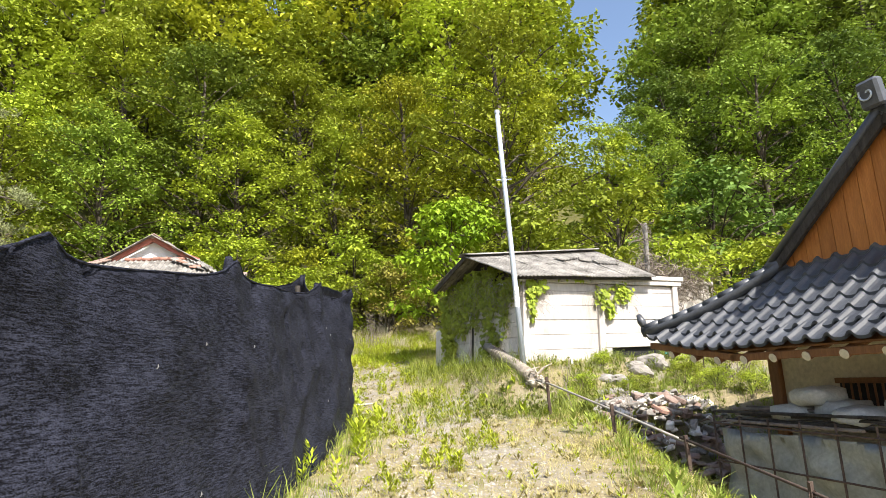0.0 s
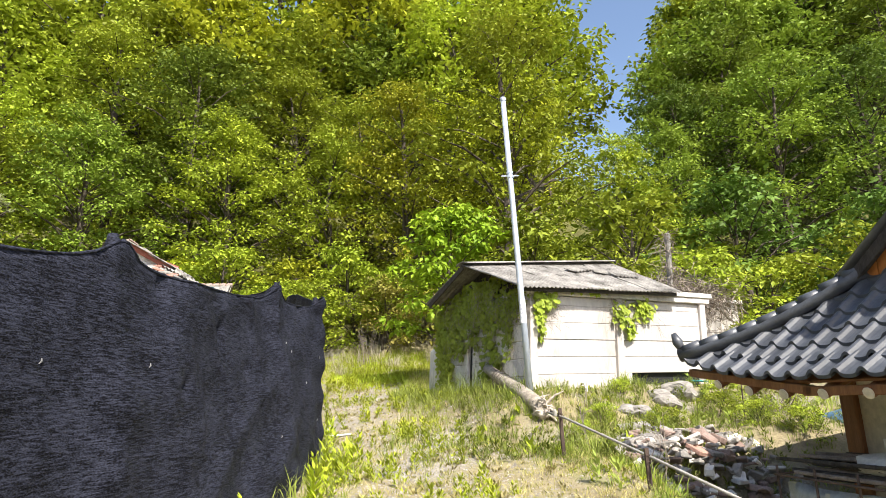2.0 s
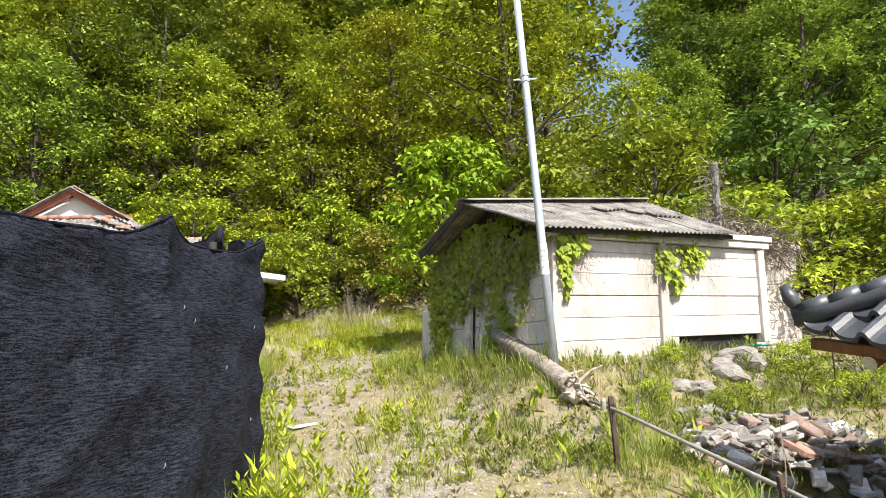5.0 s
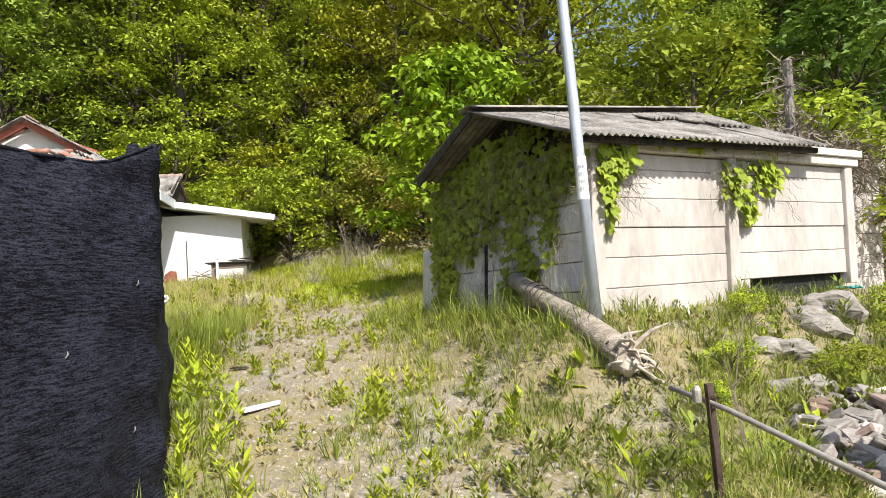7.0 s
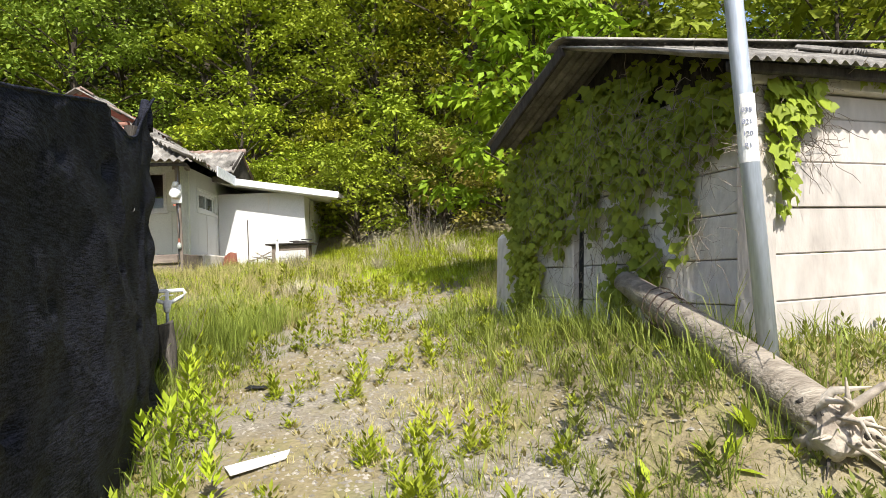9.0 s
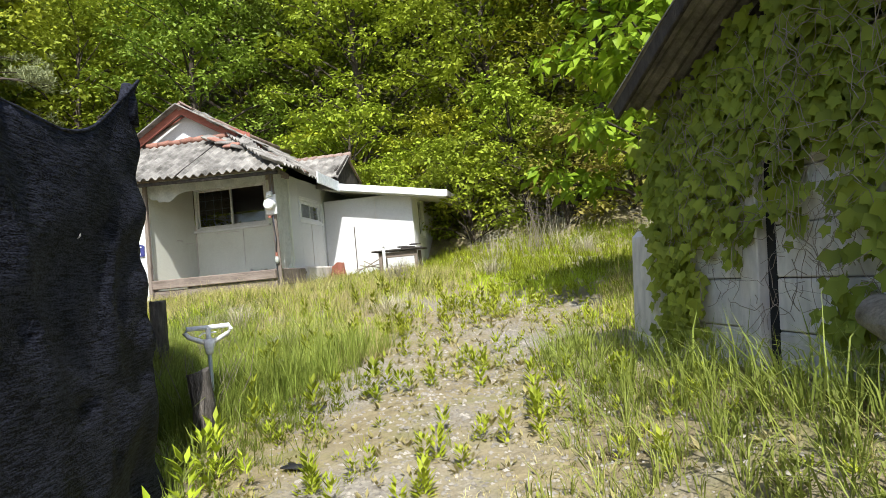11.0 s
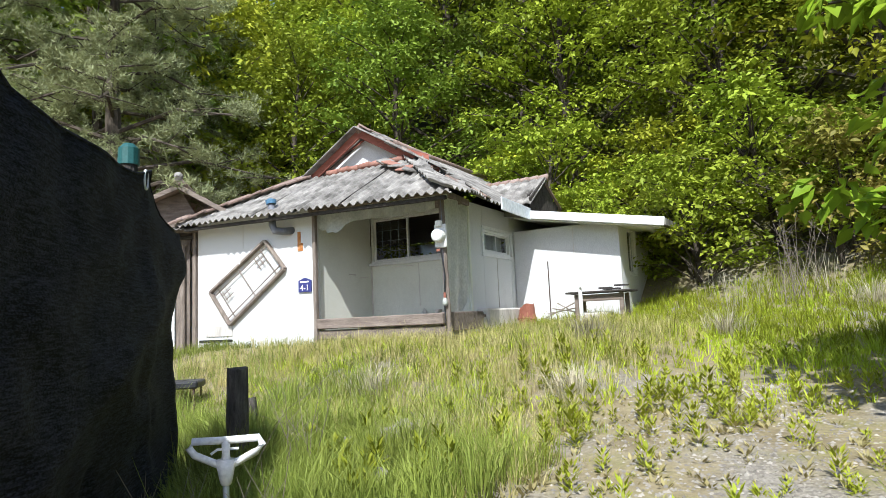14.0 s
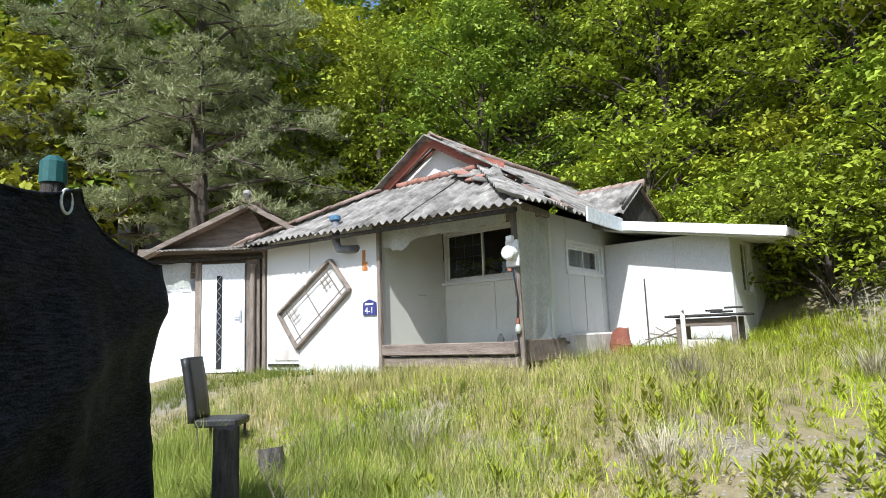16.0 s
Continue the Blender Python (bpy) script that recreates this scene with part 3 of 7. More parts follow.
shed = thing("panel_shed", SHED, (2.2, 1.5, 1.25), "leaning shed of whitewashed concrete panels with a corrugated slate roof", "shed")


def slab(bd, u0, u1, v0, v1, z0, z1, bev=0.007):
    """A leaning block between the given limits."""
    tmp = Build().box(((u0 + u1) / 2, (v0 + v1) / 2, (z0 + z1) / 2), (u1 - u0, v1 - v0, z1 - z0), None, bev)
    return bd.add([sp(*p) for p in tmp.v], tmp.f)


for u in (0.0, 1.84, 3.98):
    part("post", slab(Build(), u - 0.075, u + 0.075, -0.075, 0.075, 1.0 if u < 3 else 1.36, 2.76), M_CONC, shed)
for k in range(6):
    z0 = 1.215 + 0.277 * k
    for u0, u1, lo in ((0.08, 1.76, 0), (1.92, 3.9, 1)):
        if lo and k == 0:
            part("panel", slab(Build(), u0, 2.12, -0.03, 0.03, z0 + 0.06, z0 + 0.272), M_CONC, shed)
            continue
        off = 0.006 * ((k * 7) % 3 - 1)
        part("panel", slab(Build(), u0, u1, -0.03 + off, 0.03 + off, z0, z0 + 0.273 if k < 5 else 2.75), M_CONC, shed)
# Solid near-black block added to paint the shade under the wall.
part("footing_hollow", slab(Build(), 2.13, 3.9, 0.05, 0.4, 1.1, 1.5), M_DARK, shed, "near-black block painting the shade in the washed-out gap under the wall")
for v in (1.9, 2.7):
    part("post", slab(Build(), -0.075, 0.075, v - 0.075, v + 0.075, 1.1, 2.95 if v > 2 else 3.2), M_CONC_OLD, shed)
for k in range(6):
    z0 = 1.2 + 0.277 * k
    for v0, v1 in ((0.08, 1.735), (1.98, 2.62)):
        part("panel", slab(Build(), -0.03, 0.03, v0, v1, z0, z0 + 0.27), M_CONC_OLD, shed)
# Near-black strip painting the shade inside the gap beside the post.
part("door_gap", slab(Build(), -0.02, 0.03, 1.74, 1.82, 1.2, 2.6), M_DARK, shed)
for v0, v1, u in ((3.0, 3.1, None), (0, 3.1, 3.98)):
    if u is None:
        part("back_wall", slab(Build(), 0, 4.0, 2.65, 2.73, 1.0, 2.85), M_CONC_OLD, shed)
    else:
        part("end_wall", slab(Build(), u - 0.04, u + 0.04, 0.08, 2.64, 1.36, 2.75), M_CONC_OLD, shed)
part("lintel", slab(Build(), -0.1, 4.15, -0.1, 0.06, 2.76, 2.86), M_CONC_OLD, shed)
part("rafter", Build().beam((0.25, -0.2, 2.8), (0.25, 1.45, 3.46), 0.06, 0.09), M_DARKWOOD, shed)
part("rafter", Build().beam((0.25, 1.45, 3.46), (0.25, 2.85, 2.9), 0.06, 0.09), M_DARKWOOD, shed)
part("verge_board", Build().beam((-0.29, 2.78, 2.93), (-0.29, 1.42, 3.46), 0.03, 0.10), M_DARKWOOD, shed)
part("gable_board", Build().add([sp(0.05, 0.1, 2.87), sp(0.05, 2.7, 2.87), sp(0.05, 1.45, 3.42), sp(0.09, 0.1, 2.87), sp(0.09, 2.7, 2.87), sp(0.09, 1.45, 3.42)],
                                 [(0, 2, 1), (3, 4, 5), (0, 1, 4, 3), (1, 2, 5, 4), (2, 0, 3, 5)]), M_DARKWOOD, shed)


def corrugated(u0, u1, low, high, pitch=0.085, amp=0.014, limit=None, thick=0.012, rows=8, sag=0.0, seed=0):
    """A corrugated slope: columns along u from low(u) at the eave to high(u) at the top."""
    nu = int((u1 - u0) / pitch * 6)

    def fn(i, j):
        u = u0 + (u1 - u0) * i / nu
        a, b = Vector(low(u)), Vector(high(u))
        p = a.lerp(b, j / rows)
        p.z += amp * math.sin(2 * math.pi * u / pitch) + 0.02 * noise.noise(Vector((u * 0.8, j * 0.4, seed))) - sag * math.sin(math.pi * j / rows)
        return p
    return Build().sheet(fn, nu, rows, thick)


SHEET_EDGES = (-0.33, 0.6, 1.5, 2.4, 3.25)
for k in range(4):
    a, b = SHEET_EDGES[k], SHEET_EDGES[k + 1] + 0.05
    lift = 0.012 * (k % 2)
    up = 0.07 * k / 3
    part("roof_sheet", corrugated(a, b, lambda u: (u, -0.32, 2.83 + lift + 0.022 * u), lambda u: (u + 0.03, 1.47, 3.53 + 0.085 * u + lift), seed=k), M_SLATE, shed)
    part("roof_sheet", corrugated(a, b, lambda u: (u, 2.82, 2.98 + lift), lambda u: (u + 0.03, 1.42, 3.53 + 0.085 * u + lift), seed=k + 9), M_SLATE, shed)
part("ridge_cap", Build().sheet(lambda i, j: (-0.33 + 3.66 * i / 20, 1.45 + 0.16 * math.sin((j - 4) / 4 * 1.4), 3.53 + 0.085 * (-0.33 + 3.66 * i / 20) + 0.05 * math.cos((j - 4) / 4 * 1.4)), 20, 8, 0.012), M_SLATE, shed, smooth=True)
for u, v, r, w in ((2.0, 0.9, 20, 0.8), (2.7, 0.5, -12, 0.5), (2.35, 0.75, 55, 0.35)):
    m = (pose(0, 0, 0, 25, -2, 0) @ pose(0, 0, 0, 0, 0, r)).to_3x3()
    bb = Build()
    tmp = Build().sheet(lambda i, j: (-w / 2 + w * i / 24, -0.13 + 0.26 * j / 3, 0.02 * math.sin(i * 1.6)), 24, 3, 0.012)
    part("slate_piece", bb.add([Vector((u, v, 2.83 + 0.022 * u + (0.70 + 0.063 * u) * (v + 0.32) / 1.79 + 0.05)) + m @ Vector(p) for p in tmp.v], tmp.f), M_SLATE, shed)
part("eave_batten", Build().beam((-0.3, -0.2, 2.80), (3.25, -0.2, 2.88), 0.05, 0.06), M_DARKWOOD, shed)
part("bond_beam", slab(Build(), 3.1, 4.2, -0.13, 0.07, 2.863, 2.95), M_CONC_OLD, shed)
# low broken wall beside the shed
single("low_wall", Build().add([sp(*p) for p in Build().box((-0.02, 3.0, 1.6), (0.2, 0.5, 1.05), None, 0.05).v], Build().box((0, 0, 0), (1, 1, 1)).f), M_CONC_OLD, SHED,
       "broken grey concrete stub wall beside the shed", "wall")

# ruined back wing with a flue
wing = thing("ruined_wing", SHED, (5.0, 2.6, 1.2), "ruined whitewashed wing smothered in dead vines", "ruin")
for k in range(6):
    part("panel", slab(Build(), 4.35, 5.9, 0.55, 0.65, 1.1 + 0.3 * k, 1.395 + 0.3 * k), M_CONC, wing)
part("side_wall", slab(Build(), 5.8, 5.9, 0.66, 3.2, 1.0, 2.85), M_CONC_OLD, wing)
part("roof_slab", slab(Build(), 4.3, 6.0, 0.5, 3.2, 2.91, 3.0), M_CONC_OLD, wing)
part("flue", slab(Build(), 3.78, 3.88, 0.47, 0.57, 1.3, 4.3, 0.03), M_SLATE, wing, "square concrete flue grey with lichen")


def vine_tangle(count, spread, seed, wide=(1, 1), thick=0.0016, step=0.05):
    r = random.Random(seed)
    bb = Build()
    for _ in range(count):
        p = Vector(spread(r))
        d = Vector((r.uniform(-1, 1) * wide[0], r.uniform(-1, 1) * wide[1], r.uniform(-0.9, 0.5))).normalized()
        pts = [p]
        for _ in range(6):
            d = (d + Vector((r.uniform(-1, 1) * wide[0], r.uniform(-1, 1) * wide[1], r.uniform(-1, .7)))).normalized()
            p = p + d * r.uniform(0.6, 1.5) * step
            pts.append(p)
        bb.tube(pts, r.uniform(0.6, 1.6) * thick, 3, False)
    return bb


single("dead_vines", vine_tangle(1300, lambda r: (r.gauss(4.6, 0.65), r.uniform(0.3, 1.3), 2.8 + abs(r.gauss(0, 0.28))), 3, thick=0.006, step=0.09), M_DEADVINE, SHED, "tangle of grey dead vines over the ruined wing", "vine", kind="stuff")
single("dead_vines", vine_tangle(160, lambda r: (r.uniform(4.2, 6.0), r.uniform(0.4, 0.55), r.uniform(1.5, 3.0)), 4, thick=0.004, step=0.08), M_DEADVINE, SHED, "dead vine stems hanging down a white wall", "vine", kind="stuff")
single("dead_vines", vine_tangle(170, lambda r: (r.gauss(3.98, 0.07), r.uniform(0.4, 0.65), 2.9 + 1.4 * r.random() ** 1.3), 5, thick=0.005, step=0.06), M_DEADVINE, SHED, "dead vine stems wrapped round the flue", "vine", kind="stuff")
single("vine_stems", vine_tangle(420, lambda r: (-0.09, r.uniform(0.1, 1.5) if r.random() < 0.65 else r.uniform(1.4, 2.7), r.uniform(1.6, 3.0)), 6, (0.15, 1)), M_DEADVINE, SHED, "thin brown ivy stems on the shed's gable wall", "vine", kind="stuff")
single("vine_stems", vine_tangle(220, lambda r: (r.uniform(0, 0.6) if r.random() < 0.5 else r.uniform(1.6, 2.9), -0.09, r.uniform(2.3, 2.8)), 7, (1, 0.15)), M_DEADVINE, SHED, "thin brown ivy stems under the shed's eave", "vine", kind="stuff")


def ivy(name, blobs, plane, label):
    """Ivy leaves in patches: blobs of (along, z, radius along, radius z, count) on a wall."""
    at = []
    for a, z, ra, rz, n in blobs:
        n = int(n * 1.7)
        q = rng.normal(0, 0.5, (n, 2))
        q = q[np.hypot(q[:, 0], q[:, 1]) < 1.1]
        a = a * 0.88 if plane == "side" else a
        at.append(np.stack([a + q[:, 0] * ra, z + q[:, 1] * rz], 1))
    at = np.concatenate(at)
    at = at[at[:, 1] > 1.3]
    n = len(at)
    off = rng.uniform(0.05, 0.16, n)
    if plane == "side":
        pos = np.stack([-off + LEAN * (at[:, 1] - 1.3), at[:, 0], at[:, 1]], 1)
        out = np.array([[-1.0, 0, 0]])
        lat = np.array([[0, 1.0, 0]])
    else:
        pos = np.stack([at[:, 0] + LEAN * (at[:, 1] - 1.3), -off, at[:, 1]], 1)
        out = np.array([[0, -1.0, 0]])
        lat = np.array([[1.0, 0, 0]])
    down = np.array([[0, 0, -1.0]])
    along = down + lat * rng.normal(0, 0.5, (n, 1)) + out * rng.uniform(0.0, 0.6, (n, 1))
    face = out * 0.7 + rng.normal(0, 0.3, (n, 3)) + np.array([[0, -0.35, 0.75]])
    size = rng.uniform(0.04, 0.11, n)
    ob = new(name, lobed_leaves_mesh(name, pos, along, face, size))
    ob.data.materials.append(M_IVY)
    ob.matrix_world = SHED
    return tagged(ob, label, "ivy", kind="stuff")


ivy("ivy", [(2.6, 2.75, 0.8, 0.32, 460), (2.75, 2.35, 0.55, 0.4, 320), (3.0, 1.95, 0.28, 0.6, 200), (1.9, 2.75, 0.6, 0.3, 340), (1.3, 2.65, 0.5, 0.3, 240), (0.7, 2.6, 0.5, 0.32, 170),
            (2.2, 2.2, 0.22, 0.4, 70), (1.2, 2.2, 0.25, 0.4, 90), (1.75, 2.3, 0.15, 0.35, 60), (0.6, 2.15, 0.12, 0.4, 45), (0.95, 1.75, 0.13, 0.2, 45), (1.35, 1.6, 0.12, 0.2, 40), (2.95, 1.6, 0.3, 0.3, 70), (1.5, 3.05, 0.9, 0.2, 240), (0.3, 2.7, 0.3, 0.3, 90)],
    "side", "green ivy covering the shed's gable wall")
ivy("ivy", [(0.12, 2.6, 0.16, 0.25, 70), (0.28, 2.7, 0.2, 0.18, 45), (0.1, 2.25, 0.1, 0.25, 30), (1.85, 2.5, 0.18, 0.28, 70), (2.35, 2.6, 0.3, 0.22, 80), (2.05, 2.25, 0.12, 0.2, 30), (1.2, 2.85, 0.5, 0.05, 16)],
    "front", "yellow-green ivy sprays hanging from the shed's eave")

# ---- steel pole ----
pole = thing("utility_pole", WORLD, (1.375, 13.25, 1.1), "tall leaning galvanised steel pole beside the shed", "pole")
P0, P1 = Vector((1.385, 13.25, 1.05)), Vector((1.235, 13.28, 5.97))
part("shaft", Build().tube([P0, P0.lerp(P1, 0.33), P0.lerp(P1, 0.66), P1], [0.050, 0.048, 0.045, 0.042], 20), M_STEEL, pole, smooth=True)
for f, r in ((0.72, 0.055), (0.735, 0.055), (0.995, 0.05)):
    p = P0.lerp(P1, f)
    part("band", Build().tube([p, p + Vector((0, 0, 0.03))], r, 18), M_STEEL, pole, "steel clamp band")
part("bolt", Build().tube([P0.lerp(P1, 0.727) + Vector((-0.14, 0, 0)), P0.lerp(P1, 0.727) + Vector((0.14, 0, 0))], 0.012, 6), M_STEEL, pole)
part("cap", Build().tube([P1, P1 + Vector((0, 0, 0.03)), P1 + Vector((0, 0, 0.05))], [0.052, 0.05, 0.02], 16), M_STEEL, pole)
pl = P0.lerp(P1, 0.285)
tagged_band = part("number_band", Build().tube([pl + Vector((0.006, 0, -0.2)), pl + Vector((0, 0, 0.16))], 0.0505, 22, False), M_WHITE, pole, "white number sticker")
cv = math.pi * 1.28


def lettering(name, text, size, mat, place, parent=None, depth=0.001):
    cu = bpy.data.curves.new(name, "FONT")
    cu.body, cu.size, cu.extrude, cu.align_x, cu.align_y = text, size, depth, "CENTER", "CENTER"
    tmp = bpy.data.objects.new(name, cu)
    me = bpy.data.meshes.new_from_object(tmp)
    bpy.data.objects.remove(tmp)
    ob = new(name, me)
    me.materials.append(mat)
    if parent is not None:
        ob.parent = parent
        ob.matrix_basis = place
    else:
        ob.matrix_world = place
    return ob


for k, word in enumerate(("838", "821", "120", "R1")):
    z = 0.07 - 0.062 * k
    w = Vector((-0.008, -0.0525, z)) + pl - BASES[tagged_band.name]
    lettering("number", word, 0.036, M_INK, Matrix.Translation(w) @ pose(0, 0, 0, 90, 0, 0), tagged_band)

# ---- stones ----
def stone(bb, c, s, r, sub=2):
    """A rough faceted stone."""
    bm = bmesh.new()
    bmesh.ops.create_icosphere(bm, subdivisions=sub, radius=1)
    m = Euler((r.uniform(0, 6), r.uniform(0, 6), r.uniform(0, 6))).to_matrix()
    o = Vector((r.uniform(0, 50), r.uniform(0, 50), r.uniform(0, 50)))
    vs = []
    for v in bm.verts:
        p = v.co * (1 + 0.45 * noise.noise(v.co * 1.2 + o) + 0.12 * noise.noise(v.co * 3.5 + o))
        p = Vector((p.x * s[0], p.y * s[1], p.z * s[2]))
        vs.append(Vector(c) + m @ p)
    fs = [tuple(v.index for v in f.verts) for f in bm.faces]
    bm.free()
    return bb.add(vs, fs)


# ---- logs ----
def log(name, pts, radii, mat, label, n=12):
    bb = Build().tube(pts, radii, n)
    bb.v = [tuple(Vector(p) + Vector(p).normalized() * 0.02 * noise.noise(Vector(p) * 9)) for p in bb.v]
    return single(name, bb, mat, WORLD, label, "log", smooth=True)


lg = thing("fallen_log", WORLD, (1.2, 13.5, 1.0), "long grey weathered log with splintered root end on the bank", "log")
bb = Build().tube([(0.80, 14.33, 1.62), (1.02, 13.85, 1.44), (1.25, 13.35, 1.24), (1.47, 12.85, 1.02)], [0.085, 0.10, 0.11, 0.12], 14)
bb.v = [tuple(Vector(p) + Vector((0.02 * noise.noise(Vector(p) * 8), 0.02 * noise.noise(Vector(p) * 8 + Vector((5, 0, 0))), 0.02 * noise.noise(Vector(p) * 8 + Vector((0, 5, 0)))))) for p in bb.v]
part("trunk", bb, M_LOG, lg, smooth=True)
rr = random.Random(5)
part("root_ball", stone(Build(), (1.49, 12.82, 0.97), (0.13, 0.11, 0.10), rr, 3), M_PALEWOOD, lg, "rotten hollow root ball")
for k in range(34):
    a = Vector((1.48 + rr.uniform(-.09, .09), 12.84 + rr.uniform(-.05, .05), 0.98 + rr.uniform(-.10, .10)))
    d = Vector((rr.uniform(-.7, 1.2), rr.uniform(-1.0, 0.0), rr.uniform(-.9, .7))).normalized()
    ln_ = rr.uniform(0.12, 0.34)
    w = rr.uniform(.012, .036)
    mid = a + d * ln_ * 0.5 + Vector((rr.uniform(-.05, .05), rr.uniform(-.03, .03), rr.uniform(-.04, .05)))
    bb = Build().tube([a - d * 0.05, a, mid, a + d * ln_], [w * 1.3, w, w * 0.75, 0.003], 5)
    part("splinter", bb, M_PALEWOOD if k % 6 else M_DARKWOOD, lg, smooth=True)
for k in range(4):
    c = Vector((0.97, 13.95, 1.47)) + Vector((0.03, -0.07, -0.03)) * k
    part("wire", Build().tube([c + Vector((0.12 * math.cos(t), 0.04 * math.cos(t), 0.125 * math.sin(t))) for t in np.linspace(0, 6.28, 13)], 0.004, 4, False), M_IRON, lg)
log("fallen_log", [(0.9, 13.75, 1.18), (1.12, 13.35, 1.08), (1.36, 12.95, 0.9)], [0.05, 0.065, 0.06], M_LOG, "shorter grey log lying under the long one", 10)

# ---- pipe rail ----
rail = thing("pipe_rail", WORLD, (1.6, 11.1, hz(1.6, 11.1)), "low grey pipe rail wired to rusty posts beside the track", "rail")
RP = [(1.5, 11.18), (2.05, 9.75), (2.45, 8.5), (2.8, 7.0)]
RZ = [0.94, 0.60, 0.35, 0.15]
part("pipe", Build().tube([(1.38, 11.42, 0.99), (1.54, 11.1, 0.93), (2.1, 9.72, 0.61), (2.5, 8.45, 0.36)], 0.014, 10), M_PIPE, rail, smooth=True)
part("pipe", Build().tube([(2.42, 8.6, 0.42), (2.85, 6.9, 0.15), (3.3, 5.0, -0.1)], 0.013, 10), M_IRON, rail, smooth=True)
for (x, y), z in zip(RP, RZ):
    ap = Build().beam((x, y, z - 0.95), (x - 0.02, y, z + 0.1), 0.045, 0.006, 0.002)
    ap.beam((x + 0.02, y + 0.02, z - 0.95), (x, y + 0.02, z + 0.1), 0.006, 0.045, 0.002)
    part("angle_post", ap, M_IRON, rail)
    part("wire_tie", Build().tube([Vector((x, y, z + 0.01)) + Vector((0.035 * math.cos(t), 0.01 * math.cos(t), 0.035 * math.sin(t))) for t in np.linspace(0, 6.28, 11)], 0.004, 4, False), M_IRON, rail)
part("float_cap", Build().tube([(1.44, 11.2, 0.95), (1.44, 11.2, 1.01), (1.44, 11.2, 1.03)], [0.022, 0.022, 0.012], 10), M_PIPE, rail, "dull post cap")


rr = random.Random(11)
pile = thing("rubble_pile", WORLD, (3.2, 12.0, 0.0), "heap of broken grey stones, roof tiles and a pink brick", "rubble")
for k in range(270):
    a, q = rr.uniform(0, 6.28), rr.random() ** 0.6
    x, y = 3.25 + 1.05 * q * math.cos(a) + 0.25 * math.sin(a), 12.0 + 0.8 * q * math.sin(a)
    z = hz(x, y) + 0.36 * (1 - q) + rr.uniform(-.03, .04)
    e = rr.uniform(0.07, 0.2)
    m = Euler((rr.gauss(0, .35), rr.gauss(0, .35), rr.uniform(0, 6))).to_matrix()
    o = Vector((rr.uniform(0, 50), rr.uniform(0, 50), 0))
    bb = Build().box((0, 0, 0), (e, e * rr.uniform(.5, .9), e * rr.uniform(.2, .45)), None, 0.012)
    bb.v = [tuple(Vector((x, y, z)) + m @ (Vector(p) * (1 + 0.5 * noise.noise(Vector(p) * 9 + o)))) for p in bb.v]
    part("stone", bb, (M_STONE, M_STONE, M_CONC_OLD, M_STONE, M_CLAY, M_STONE)[k % 6], pile)
part("brick", Build().box((3.34, 12.0, 0.44), (0.34, 0.26, 0.07), pose(0, 0, 0, 22, 14, 30).to_3x3(), 0.015), M_BRICK, pile, "broken pink brick")
for k in range(14):
    c = Vector((3.75 + rr.uniform(-.3, .35), 11.5 + rr.uniform(-.25, .3), 0.0))
    c.z = hz(c.x, c.y) + 0.08 + rr.uniform(0, .22)
    m = Euler((rr.uniform(-.4, .4), rr.uniform(-.4, .4), rr.uniform(0, 3))).to_matrix()
    t = Build().sheet(lambda i, j: (0.08 * math.cos(i / 6 * 3.14), 0.26 * (j / 2 - .5), 0.06 * math.sin(i / 6 * 3.14)), 6, 2, 0.014)
    part("curved_tile", Build().add([c + m @ Vector(p) for p in t.v], t.f), M_CLAY, pile, "curved old roof tile", smooth=False)
for c, s, seed in (((3.55, 14.2, 0.98), (0.34, 0.26, 0.2), 4), ((3.95, 14.55, 1.1), (0.34, 0.26, 0.22), 5), ((2.95, 13.55, 0.84), (0.27, 0.22, 0.15), 6), ((2.75, 12.85, 0.62), (0.24, 0.2, 0.14), 7)):
    q = random.Random(seed)
    tmp = stone(Build(), (0, 0, 0), (1, 1, 1), q, 3)
    tilt = pose(0, 0, 0, 20, 8, 25 * seed).to_3x3()
    vs = [Vector(c) + tilt @ Vector((p[0] * s[0], p[1] * s[1] + 0.03 * noise.noise(Vector(p) * 3), p[2] * s[2] + 0.03 * noise.noise(Vector((p[0], p[1] * 6, p[2]))))) for p in tmp.v]
    single("boulder", Build().add(vs, tmp.f), M_PALEROCK, WORLD, "pale cracked boulder half sunk in the bank", "boulder", "boulders on the bank")
flat = Build().box((0, 0, 0), (0.36, 0.14, 0.014), pose(0, 0, 0, 0, 0, 52).to_3x3(), 0.012)
flat.v = [tuple(Vector(p) * (1 + 0.6 * noise.noise(Vector(p) * 8)) + Vector((-1.4, 13.15, hz(-1.4, 13.15) + 0.016))) for p in flat.v]
single("flat_stone", flat, M_PLASTER, WORLD, "flat white broken stone lying on the track", "stone")
for x, y, s in ((-3.75, 16.6, 0.1), (-4.35, 17.35, 0.17), (-4.0, 16.9, 0.08), (-4.62, 17.05, 0.13)):
    single("rock", stone(Build(), (x, y, hz(x, y) + s * 0.4), (s, s * .8, s * .75), random.Random(int(x * 99))), M_STONE, WORLD, "pale rough rock half hidden in grass", "rock", "rocks in the yard", smooth=False)

# ---- neighbouring tiled house ----
hanok = thing("tiled_house", HANOK, (3.0, -3.0, -1.1), "traditional house with charcoal tiled roof and orange boarded gable", "house")


def eave_z(y):
    return 1.27 + 0.25 * max(0, (y + 1.6) / 1.6) ** 2 if y > -1.6 else 1.27 - 0.02 * (y + 1.6) / 4


